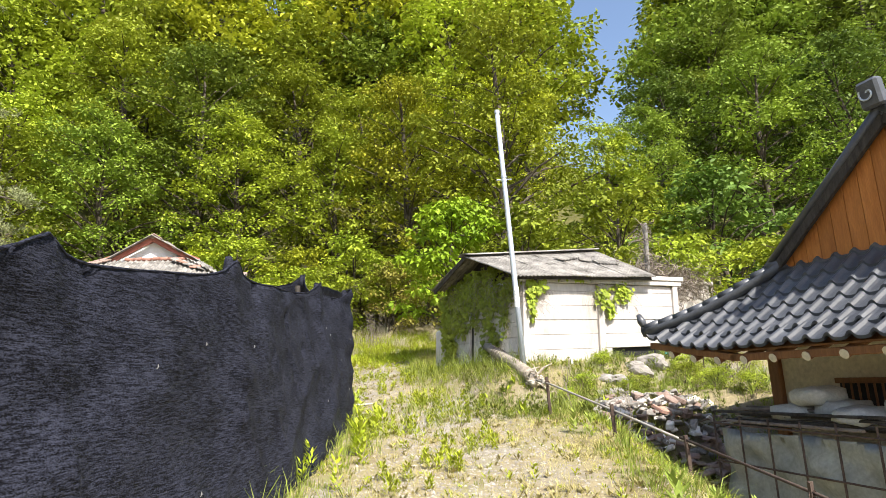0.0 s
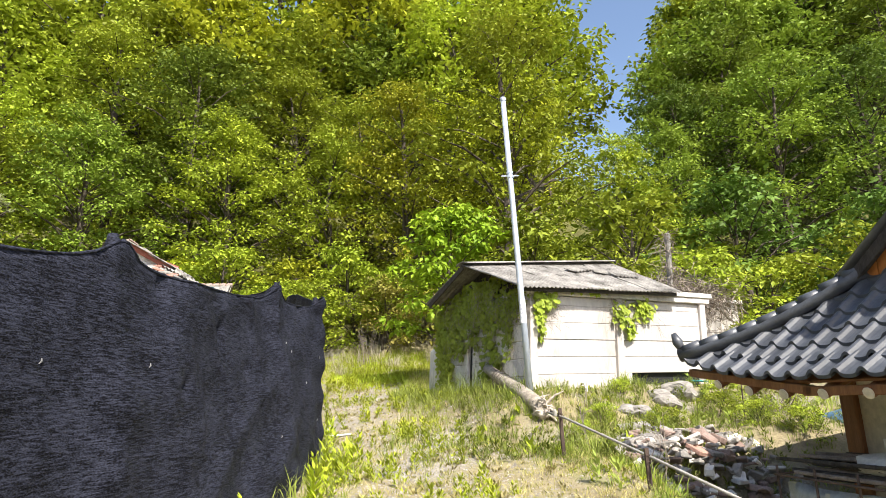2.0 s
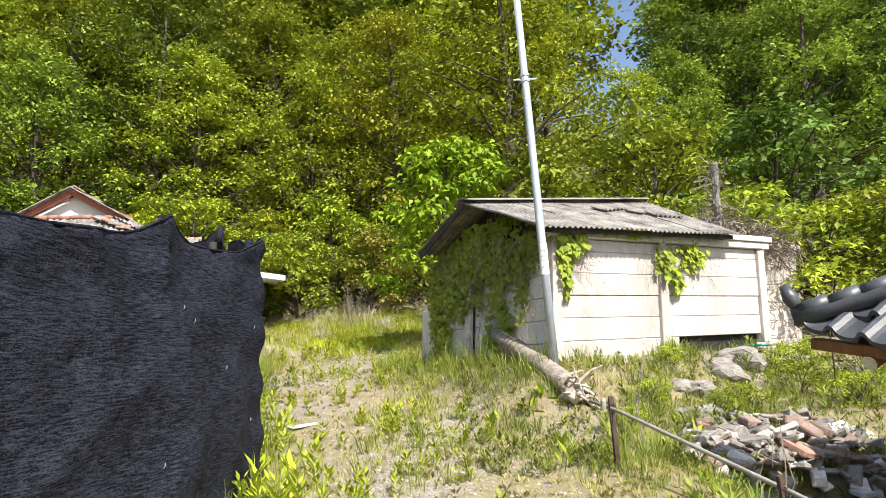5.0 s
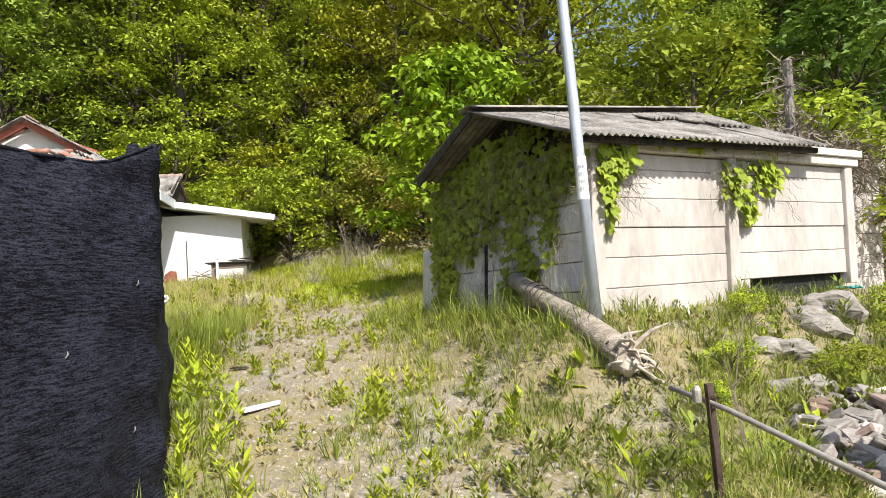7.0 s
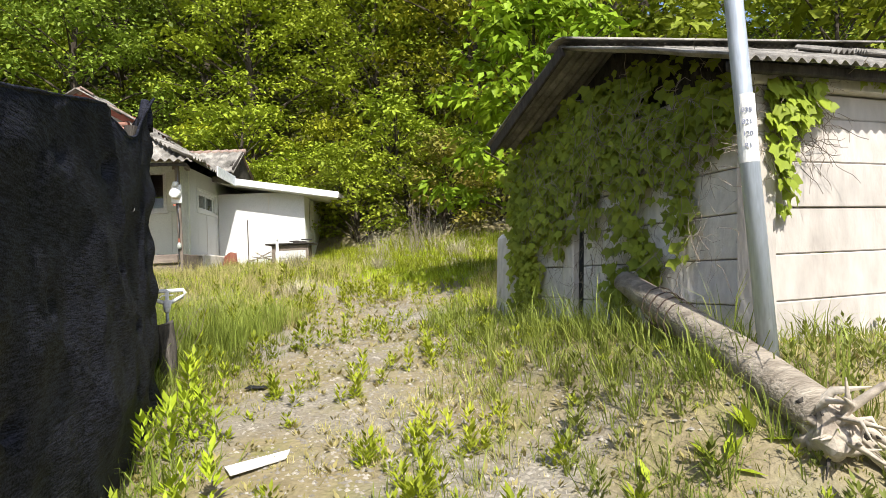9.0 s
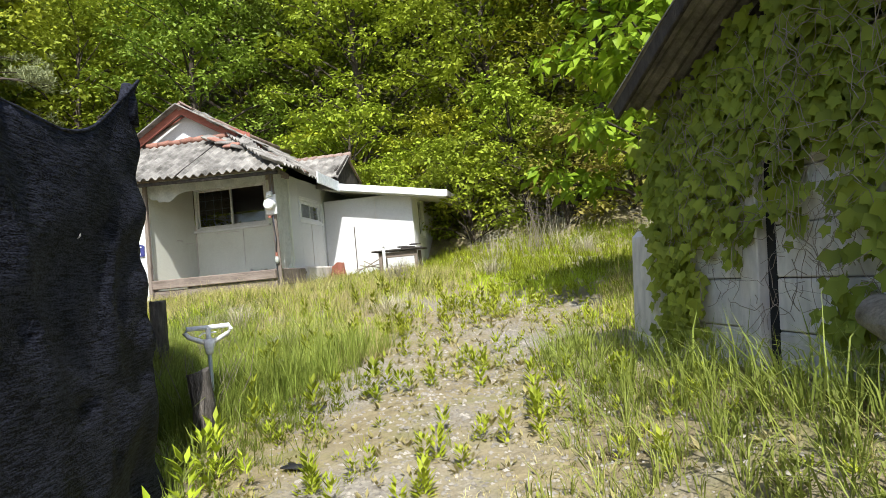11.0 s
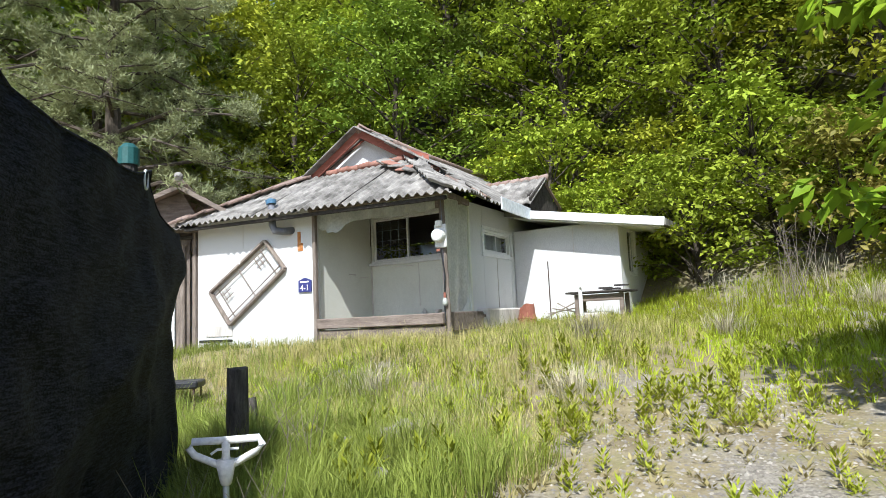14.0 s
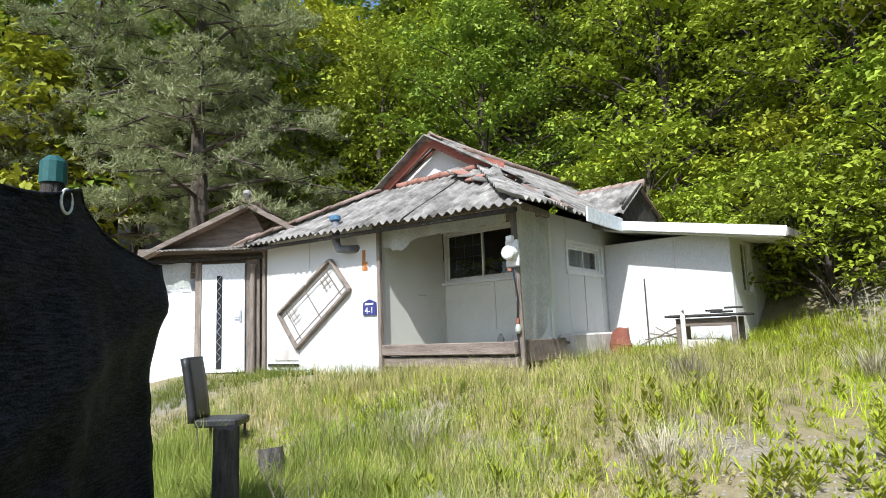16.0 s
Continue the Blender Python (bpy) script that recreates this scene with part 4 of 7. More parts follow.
def skirt(x, y):
    """The tiled slope that faces the track; it curves up towards the ridge."""
    e = eave_z(y)
    f = x / 1.1
    return e + (2.17 - 1.27) * (0.85 * f + 0.15 * f * f)


COURSE, PAN = 0.185, 0.24
for r in range(7):
    x0, x1 = COURSE * r - 0.03, min(COURSE * (r + 1) + 0.05, 1.25)
    ymax, ymin = -0.02 - 1.42 * max(x0, 0) / 1.1, -6.3 + 1.42 * max(x0, 0) / 1.1
    npan = int((ymax - ymin) / PAN)
    for k in range(npan):
        ya, yb = ymax - k * PAN, ymax - (k + 1) * PAN - 0.015
        if yb < -5.2:
            break

        def tile(i, j, ya=ya, yb=yb, x0=x0, x1=x1):
            f, g = i / 10, j
            y = ya + (yb - ya) * f
            x = x0 + (x1 - x0) * g
            roll = 0.048 * max(0.0, math.sin(math.pi * min(1, f / 0.42))) ** 0.8 if f < 0.42 else -0.01 * math.sin(math.pi * (f - 0.42) / 0.58)
            return (x, y, skirt(x, y) + roll + 0.045 * (1 - g))
        part("roof_tile", Build().sheet(tile, 10, 1, 0.03), M_TILE, hanok)
for (a, b, w) in (((-0.02, -0.02, 1.57), (1.08, -1.5, 2.27), 0.10),):
    a, b = Vector(a), Vector(b)
    pts = [a.lerp(b, t) + Vector((0, 0, -0.09 * math.sin(math.pi * t))) for t in np.linspace(0, 1, 9)]
    part("hip_ridge", Build().tube(pts, w * 0.75, 10), M_TILE, hanok, "rounded hip ridge tile", smooth=True)
    for t in np.linspace(0.08, 0.95, 9):
        p = a.lerp(b, t) + Vector((0, 0, 0.04 - 0.09 * math.sin(math.pi * t)))
        part("hip_tile", Build().tube([p - (b - a) * 0.05, p + (b - a) * 0.05], [0.07, 0.062], 10), M_TILE, hanok, smooth=True)
part("corner_tile", Build().tube([(0.02, -0.04, 1.6), (-0.02, -0.01, 1.72), (-0.04, 0.02, 1.82)], [0.03, 0.06, 0.03], 10), M_TILE, hanok, "upright corner end tile", smooth=True)
part("eave_beam", Build().beam((0.06, -0.1, 1.38), (0.06, -1.7, 1.16), 0.1, 0.08), M_BROWN, hanok)
part("eave_beam", Build().beam((0.06, -1.6, 1.16), (0.06, -6.0, 1.18), 0.1, 0.08), M_BROWN, hanok)
for k in range(13):
    y = -0.55 - 0.42 * k
    part("rafter", Build().tube([(0.02, y, eave_z(y) - 0.13), (1.3, y, eave_z(y) + 0.45)], 0.05, 9), M_BROWN, hanok)
    part("rafter_end", Build().tube([(0.012, y, eave_z(y) - 0.135), (0.004, y, eave_z(y) - 0.138)], 0.048, 9), M_CREAM, hanok, "white-painted rafter end")
part("soffit", Build().sheet(lambda i, j: (0.05 + 1.1 * i / 4, -0.35 - 1.45 * i / 4 - (5.4 - 1.45 * i / 4) * j / 8, skirt(0.05 + 1.1 * i / 4, -0.35 - 1.45 * i / 4 - (5.4 - 1.45 * i / 4) * j / 8) - 0.06), 4, 8, 0.02), M_BROWN, hanok)
for k in range(17):
    ya, yb = -1.42 - 0.2 * k, -1.61 - 0.2 * k
    za, zb = 3.49 - 0.76 * abs(ya + 3.1), 3.49 - 0.76 * abs(yb + 3.1)
    if min(za, zb) > 2.12:
        part("gable_board", Build().add([(x, y, z) for x in (1.115, 1.145) for y, z in ((ya, 2.1), (yb, 2.1), (yb, zb), (ya, za))],
                                        [(0, 3, 2, 1), (4, 5, 6, 7), (0, 1, 5, 4), (1, 2, 6, 5), (2, 3, 7, 6), (3, 0, 4, 7)]), M_CEDAR, hanok)
for s in (1, -1):
    part("verge_board", Build().beam((1.02, -3.1, 3.5), (1.02, -3.1 + s * 1.76, 2.16), 0.06, 0.13), M_DARKWOOD, hanok)
    part("verge_tiles", Build().tube([(1.0, -3.1, 3.6), (1.0, -3.1 + s * 0.9, 2.92), (1.0, -3.1 + s * 1.78, 2.25)], [0.05, 0.045, 0.05], 9), M_TILE, hanok, smooth=True)
part("ridge", Build().beam((0.95, -3.1, 3.66), (6.5, -3.1, 3.66), 0.2, 0.22, 0.05), M_TILE, hanok)
orn = part("ridge_end_tile", Build().beam((0.86, -3.1, 3.72), (0.98, -3.1, 3.74), 0.24, 0.3, 0.05), M_TILE, hanok, "carved ridge end tile")
part("carved_scroll", Build().tube([Vector((0.855, -3.1 + 0.03 * t * math.cos(t * 2.2), 3.73 + 0.03 * t * math.sin(t * 2.2))) for t in np.linspace(0.4, 3.1, 24)], 0.011, 5), M_STEEL, orn, "pale scroll relief")
for s in (1, -1):
    y0 = -3.1 + s * 1.55
    part("far_slope", Build().sheet(lambda i, j: (1.0 + 5.5 * i / 30, -3.1 + s * 3.2 * j / 6, 3.55 - 2.2 * (j / 6) + 0.03 * abs(math.sin(i * 1.6))), 30, 6, 0.04), M_TILE, hanok)
part("wall", Build().box((1.32, -3.1, 0.2), (0.16, 4.3, 2.7), None, 0.01), M_CREAM, hanok)
part("wall", Build().box((3.4, -1.02, 0.2), (4.0, 0.14, 2.7), None, 0.01), M_CREAM, hanok)
part("corner_post", Build().box((1.27, -0.96, 0.2), (0.18, 0.18, 2.7), None, 0.015), M_BROWN, hanok)
# Solid near-black panel: the unlit room behind the slats put into colour.
win = part("window", Build().box((1.225, -2.35, 0.62), (0.05, 0.95, 0.42), None, 0.006), M_DARK, hanok)
part("window_frame", Build().box((1.215, -2.35, 0.85), (0.06, 1.05, 0.06)).box((1.215, -2.35, 0.40), (0.06, 1.05, 0.06)), M_BROWN, win)
for k in range(10):
    part("slat", Build().box((1.195, -1.93 - 0.094 * k, 0.62), (0.02, 0.022, 0.4), None, 0.003), M_BROWN, win)

# ---- stacked wood and sacks in a wire cage beside the tiled house ----
CAGE = HANOK @ pose(0.12, -0.1, 0)
cage = thing("wire_cage", CAGE, (0.4, -2.6, -0.9), "rusty bar cage holding sacks and sheets beside the tiled house", "cage")
for k in range(9):
    y = -0.98 - 0.42 * k
    part("bar", Build().tube([(-0.02, y, -0.95), (0.0, y + 0.02, 0.5)], 0.011, 6), M_IRON, cage)
for z in (-0.45, 0.0, 0.42):
    part("rail", Build().tube([(-0.03, -0.95, z), (-0.03, -4.4, z - 0.03)], 0.011, 6), M_IRON, cage)
    part("rail", Build().tube([(0.0, -0.95, z), (1.1, -0.95, z)], 0.011, 6), M_IRON, cage)
single("cover_sheet", Build().sheet(lambda i, j: (0.06 + 0.09 * noise.noise(Vector((i * .22 + j * .2, j * .5, 1))) + 0.04 * noise.noise(Vector((i * .9, j * .35 - i * .3, 5))), -1.0 - 3.4 * i / 40, -0.95 + 1.3 * j / 12 + 0.02 * noise.noise(Vector((i * .4, j * .3, 4)))), 40, 12, 0.02),
       M_SHEET, CAGE, "grey-green sheet draped over stacked goods in the cage", "sheet", smooth=True)
rr = random.Random(8)
for k in range(26):
    z = 0.38 + 0.05 * (k % 4) + rr.uniform(0, 0.03)
    x = 0.1 + 0.9 * rr.random()
    single("split_stick", Build().beam((x, -0.75 - rr.random() * .4, z), (x + rr.uniform(-.15, .15), -2.6 - rr.random() * 1.6, z + rr.uniform(-.02, .04)), 0.05, 0.03, 0.006), M_WOODH if k % 3 else M_DARKWOOD, CAGE,
           "dry grey stick lying across the caged stack", "stick", "sticks on the stack")
for k, (x, y, z) in enumerate(((0.45, -1.75, 0.62), (0.6, -2.2, 0.66), (0.4, -2.6, 0.62), (0.6, -3.0, 0.72), (0.5, -2.0, 0.8), (0.45, -3.4, 0.66))):
    bm = bmesh.new()
    bmesh.ops.create_uvsphere(bm, u_segments=16, v_segments=9, radius=1)
    vs = []
    for v in bm.verts:
        c = v.co
        q = Vector([math.copysign(abs(t) ** 0.6, t) for t in c])
        vs.append(Vector((x, y, z)) + Vector((q.x * 0.26 + 0.02, q.y * 0.22, q.z * 0.09 - 0.08 + 0.03 * noise.noise(c * 2.2 + Vector((0, k, 3))))) + c * 0.03 * noise.noise(c * 3 + Vector((k, 0, 0))))
    fs = [tuple(v.index for v in f.verts) for f in bm.faces]
    bm.free()
    single("sack", Build().add(vs, fs), M_SACK, CAGE, "plump white woven sack on the stacked wood", "sack", "sacks on the stack", smooth=True)
single("tarpaulin", Build().sheet(lambda i, j: (5.6 + 1.3 * i / 12, 12.6 + 0.9 * j / 10, hz(5.6 + 1.3 * i / 12, 12.6 + .9 * j / 10) + 0.35 * math.sin(math.pi * i / 12) * math.sin(math.pi * j / 10) + 0.04 * noise.noise(Vector((i * .6, j * .6, 0)))), 12, 10, 0.01),
       M_TARP, WORLD, "crumpled blue tarpaulin on the lower ground", "tarpaulin", smooth=True)

# ---- old farmhouse ----
house = thing("farmhouse", HOUSE, (0.0, 2.0, 1.8), "abandoned whitewashed farmhouse with a mossy corrugated slate roof", "house")
ZB = 1.7


def wallpart(u0, u1, v0, v1, z0, z1, mat=M_PLASTER, name="wall"):
    return part(name, Build().box(((u0 + u1) / 2, (v0 + v1) / 2, (z0 + z1) / 2), (u1 - u0, v1 - v0, z1 - z0), None, 0.01), mat, house)


wallpart(-2.82, 0.16, 0.0, 0.14, ZB, 4.3)
wallpart(0.02, 0.16, 0.142, 1.65, ZB, 4.3, M_PORCH)
wallpart(-2.82, -2.68, 0.142, 6.3, ZB, 4.3)
# porch back wall with a window opening from u .18 to 1.84 and z 3.36 to 4.27
wallpart(0.16, 1.94, 1.65, 1.79, ZB, 3.36, M_PORCH)
wallpart(1.84, 2.27, 1.652, 1.788, 3.362, 4.3, M_PORCH)
wallpart(1.942, 2.27, 1.652, 1.788, ZB, 3.358, M_PORCH)
wallpart(0.16, 1.838, 1.652, 1.788, 4.27, 4.4, M_PORCH)
# side wall with a small window from v 2.3 to 3.6
wallpart(2.13, 2.27, 1.79, 2.32, ZB, 4.35)
wallpart(2.13, 2.27, 3.58, 6.3, ZB, 4.35)
wallpart(2.132, 2.268, 2.32, 3.58, ZB, 3.44)
wallpart(2.132, 2.268, 2.32, 3.58, 3.9, 4.35)
wallpart(-2.82, 2.27, 6.302, 6.44, ZB, 4.3)
wallpart(2.28, 4.45, 3.75, 3.89, ZB, 3.98, name="annex_wall")
wallpart(4.31, 4.448, 3.892, 4.42, ZB, 3.98, name="annex_wall")
wallpart(4.31, 4.448, 5.12, 6.3, ZB, 3.98, name="annex_wall")
wallpart(4.312, 4.446, 4.42, 5.12, ZB, 2.95, name="annex_wall")
wallpart(4.312, 4.446, 4.42, 5.12, 3.92, 3.98, name="annex_wall")
wallpart(2.28, 4.31, 6.3, 6.44, ZB, 3.98, name="annex_wall")
part("ceiling_board", Build().box((-0.3, 3.9, 4.36), (4.9, 4.6, 0.05)), M_WOODH, house)
part("porch_ceiling", Build().box((1.2, 0.85, 4.3), (2.2, 1.6, 0.04)), M_WOODH, house)
part("indoor_floor", Build().box((-0.3, 4.0, 2.3), (4.8, 4.5, 0.1)), M_WOODH, house)
part("foundation_stone", Build().box((2.42, 2.6, 2.15), (0.26, 1.5, 0.5), None, 0.03), M_CONC_OLD, house)
# cracks, joints and stains on the plaster
for u, z0, z1 in ((-1.55, 3.7, 4.2),):
    part("joint_strip", Build().box((u, -0.004, (z0 + z1) / 2), (0.008, 0.012, z1 - z0), None, 0.002), M_CONC_OLD, house)
for p, s in (((0.165, 1.4, 3.1), (0.012, 0.25, 0.012)), ((0.165, 1.05, 3.14), (0.012, 0.2, 0.02)), ((0.9, 1.645, 3.27), (0.5, 0.012, 0.012)), ((0.175, 1.64, 2.9), (0.02, 0.02, 1.2)), ((1.25, 1.646, 2.9), (0.01, 0.01, 0.8)), ((3.55, 3.745, 3.6), (0.01, 0.01, 0.7)), ((2.275, 2.9, 2.9), (0.01, 0.01, 0.95))):
    part("plaster_crack", Build().box(p, s, None, 0.002), M_CONC_OLD, house)
part("rust_streak", Build().box((-0.16, -0.006, 3.76), (0.07, 0.014, 0.22), None, 0.004).box((-0.14, -0.004, 3.6), (0.12, 0.012, 0.14), None, 0.004), M_STREAK, house, "orange rust streak below the flue pipe")
part("patch", Build().box((-2.2, -0.008, 2.2), (0.7, 0.02, 0.2), None, 0.006), M_CONC_OLD, house, "patched bare plaster near the ground")
# Near-black bar on the wall face, painting the slot's inner shade.
part("vent_slot", Build().box((-2.3, -0.012, 2.02), (0.9, 0.03, 0.05), None, 0.006), M_DARK, house)


def window(parent, u0, u1, z0, z1, place_v, axis_u=True, name="window", t=0.05, halves=2, dark_right=False):
    """A sliding window: frame, sashes, panes; in a wall along u or along v."""
    def q(a, d, z):
        return (a, d, z) if axis_u else (d, a, z)

    def bx(a0, a1, d0, d1, za, zb):
        c = q((a0 + a1) / 2, (d0 + d1) / 2, (za + zb) / 2)
        s = q(a1 - a0, abs(d1 - d0), zb - za)
        return Build().box(c, s, None, 0.004)
    fr = bx(u0, u1, place_v - 0.05, place_v + 0.05, z0, z0 + t)
    for args in ((u0, u1, z1 - t, z1), (u0, u0 + t, z0, z1), (u1 - t, u1, z0, z1)):
        o = bx(args[0], args[1], place_v - 0.049, place_v + 0.049, args[2], args[3])
        fr.add(o.v, o.f)
    w = part(name, fr, M_WHITE, parent, "white plastic sliding window")
    mid = (u0 + u1) / 2
    for k, (a, b) in enumerate(((u0 + t, mid + 0.02), (mid - 0.02, u1 - t))):
        d = place_v + (-0.012 if k else 0.016)
        sa = bx(a, a + 0.035, d - 0.012, d + 0.012, z0 + t, z1 - t)
        for args in ((b - 0.035, b, z0 + t, z1 - t), (a + 0.035, b - 0.035, z0 + t, z0 + t + 0.035), (a + 0.035, b - 0.035, z1 - t - 0.035, z1 - t)):
            o = bx(args[0], args[1], d - 0.0118, d + 0.0118, args[2], args[3])
            sa.add(o.v, o.f)
        part("sash", sa, M_WHITE, w)
        pn = bx(a + 0.035, b - 0.035, d - 0.003, d + 0.003, z0 + t + 0.035, z1 - t - 0.035)
        ob = part("pane", pn, M_GLASS, w)
        ob.visible_shadow = False
    return w


M_GLASS = glass("window_glass")
w1 = window(house, 0.17, 1.84, 3.36, 4.27, 1.70)
for k in range(3):
    part("glazing_bar", Build().box((0.38 + 0.19 * k, 1.745, 3.81), (0.008, 0.008, 0.78), None, 0.002), M_STEEL, w1)
for k in range(3):
    part("glazing_bar", Build().box((0.58, 1.745, 3.6 + 0.2 * k), (0.72, 0.008, 0.008), None, 0.002), M_STEEL, w1)
part("sill", Build().box((1.0, 1.615, 3.34), (1.76, 0.08, 0.05)), M_WHITE, w1)
w2 = window(house, 2.32, 3.58, 3.44, 3.9, 2.215, axis_u=False)
for a, b, za, zb in ((2.26, 3.64, 3.38, 3.44), (2.26, 3.64, 3.9, 3.96), (2.26, 2.32, 3.441, 3.899), (3.58, 3.64, 3.441, 3.899)):
    part("trim", Build().box((2.285, (a + b) / 2, (za + zb) / 2), (0.03, b - a, zb - za), None, 0.004), M_WHITE, w2)
part("curtain", Build().sheet(lambda i, j: (2.10 + 0.02 * math.sin(i), 2.35 + 1.2 * i / 30, 3.46 + 0.42 * j / 3), 30, 3), M_PLASTICSHEET, w2, "pale half-drawn curtain")
w3 = window(house, 4.42, 5.12, 2.95, 3.92, 4.385, axis_u=False)
# porch deck
deck = part("porch_deck", Build().box((1.4, 0.85, 2.27), (2.4, 1.55, 0.05)), M_WOODH, house, "grey wooden porch deck")
part("deck_beam", Build().box((1.43, 0.02, 2.25), (2.5, 0.1, 0.17), None, 0.012), M_WOODH, deck)
part("deck_beam", Build().box((1.43, 0.06, 2.06), (2.5, 0.08, 0.15), None, 0.012), M_WOODH, deck)
part("deck_end", Build().box((2.62, 0.75, 2.2), (0.1, 1.3, 0.3), None, 0.015), M_WOODH, deck)
part("deck_stone", Build().box((1.3, 0.25, 1.9), (2.3, 0.3, 0.2), None, 0.03), M_CONC_OLD, deck)
part("porch_post", Build().tube([(2.70, 0.12, 1.75), (2.69, 0.12, 2.8), (2.67, 0.1, 4.15)], [0.05, 0.047, 0.045], 10), M_WOOD, house)
part("corner_post", Build().box((0.2, -0.01, 3.0), (0.07, 0.07, 2.4)), M_WOOD, house)
part("corner_post", Build().box((2.285, 1.72, 3.3), (0.04, 0.06, 2.1)), M_PORCH, house)
part("door_post", Build().box((-2.9, 0.02, 3.0), (0.09, 0.1, 2.4)), M_WOOD, house)
part("beam", Build().beam((0.1, -0.02, 4.24), (2.8, 0.0, 4.2), 0.1, 0.12), M_WOOD, house)
part("beam", Build().beam((2.66, 0.0, 4.22), (2.3, 1.7, 4.3), 0.08, 0.1), M_WOOD, house)
# plastic sheeting on the porch
sheet1 = Build().sheet(lambda i, j: (0.22 + 2.4 * i / 40, 0.03 + 0.03 * math.sin(i * 0.9), 4.2 - (0.26 + 0.10 * abs(noise.noise(Vector((i * 0.35, 1, 0)))) + 0.14 * math.exp(-((i - 6) / 4) ** 2)) * j / 6), 40, 6)
single("plastic_sheet", sheet1, M_PLASTICSHEET, HOUSE, "torn milky plastic sheet hanging from the porch beam", "plastic sheet", smooth=True)
sheet2 = Build().sheet(lambda i, j: (2.66 - 0.36 * i / 14 + 0.04 * math.sin(i * 1.1 + j * 0.15), 0.15 + 1.5 * i / 14, 4.2 - (2.15 if i < 5 else 2.15 - 0.09 * (i - 5)) * j / 20 + 0.02 * noise.noise(Vector((i, j * .4, 2)))), 14, 20)
single("plastic_sheet", sheet2, M_PLASTICSHEET, HOUSE, "long milky plastic sheet closing the porch end", "plastic sheet", smooth=True)

# roofs
FL, FR, GZ, GV, EV = -2.95, 3.12, 5.2, 1.35, -0.45


def eave_front(u):
    return 4.24 - 0.03 * (u - FL)


def front_top(u):
    """Where the front slope ends: at a hip, or at the foot of the gable."""
    f = min(1, (u - FL) / 1.9, (FR - u) / 1.5)
    f = max(f, 0.02)
    return (u, EV + (GV - EV) * f, eave_front(u) + (GZ - eave_front(u)) * f)


edges = np.linspace(FL, FR, 7)
for k in range(6):
    part("roof_sheet", corrugated(edges[k], edges[k + 1] + 0.06, lambda u: (u, EV - 0.03 * (k % 2), eave_front(u) + 0.015 * (k % 2)), lambda u: front_top(min(u, FR - 0.01)), 0.16, 0.028, seed=k + 20, rows=6), M_SLATE, house)
for side, u_e, pk in ((-1, FL, 30), (1, 2.85, 40)):
    def low(v, side=side, u_e=u_e):
        return (u_e + (0.32 * (1 - float(smooth01((v - 0.1) / 1.4))) if side > 0 else 0), v, 4.25 if side < 0 else 4.25 - 0.13 * (1 - float(smooth01((v + 0.3) / 1.4))))

    def high(v, side=side, u_e=u_e):
        f = 1.0 if v > 1.55 else max(0.03, min(1, (v - EV) / (GV - EV)) * 0.62)
        return (u_e + (0.18 - u_e) * f, v, 4.25 + (5.96 - 4.25) * f)
    for a, b in ((EV + 0.02, 1.4), (1.34, 3.0), (2.95, 4.7), (4.65, 6.9)):
        nu = max(int((b - a) / 0.16 * 6), 8)

        def fn(i, j, a=a, b=b, nu=nu, low=low, high=high, pk=pk):
            v = a + (b - a) * i / nu
            p = Vector(low(v)).lerp(Vector(high(v)), j / 8)
            p.z += 0.026 * math.sin(2 * math.pi * v / 0.16) + 0.03 * noise.noise(Vector((v, j * .3, pk)))
            return p
        part("roof_sheet", Build().sheet(fn, nu, 8, 0.012), M_SLATE, house)
part("ridge_cap", Build().tube([(0.18, 1.35, 6.0), (0.18, 4, 5.97), (0.18, 6.9, 6.0)], 0.09, 8), M_CLAY, house, smooth=True)
for s, u_e in ((-1, -1.5), (1, 2.1)):
    f = 0.62 if s > 0 else 0.6
    part("verge_board", Build().beam((0.18, 1.38, 5.92), (0.18 + s * 1.75, 1.38, 4.90), 0.05, 0.16), M_REDWOOD, house, "faded red verge board")
    part("verge_cap", Build().beam((0.18, 1.3, 6.02), (0.18 + s * 1.9, 1.3, 4.90), 0.22, 0.03), M_SLATE, house)
part("gable_wall", Build().add([(-1.45, 1.62, 5.1), (1.55, 1.62, 5.1), (0.18, 1.62, 5.88), (-1.45, 1.7, 5.1), (1.55, 1.7, 5.1), (0.18, 1.7, 5.88)], [(0, 1, 2), (3, 5, 4), (0, 2, 5, 3), (1, 4, 5, 2), (0, 3, 4, 1)]), M_PLASTER, house, "white plastered gable with red boards")
part("gable_board", Build().add([(-1.5, 1.58, 5.12), (-0.55, 1.58, 5.55), (0.18, 1.58, 5.84), (0.05, 1.58, 5.84), (-1.5, 1.6, 5.3)], [(0, 1, 2, 3, 4)]), M_REDWOOD, house)
part("gable_board", Build().add([(1.6, 1.58, 5.12), (0.65, 1.58, 5.55), (0.18, 1.575, 5.84), (0.32, 1.58, 5.84), (1.6, 1.6, 5.3)], [(0, 4, 3, 2, 1)]), M_REDWOOD, house)
rr = random.Random(31)
for k in range(7):
    u = -0.62 + 0.26 * k
    part("ridge_tile", Build().tube([(u, 1.36 + rr.uniform(-.03, .03), 5.24), (u + 0.25, 1.36, 5.25 + rr.uniform(-.02, .02))], [0.055, 0.065], 9), M_CLAYRED, house, smooth=True)
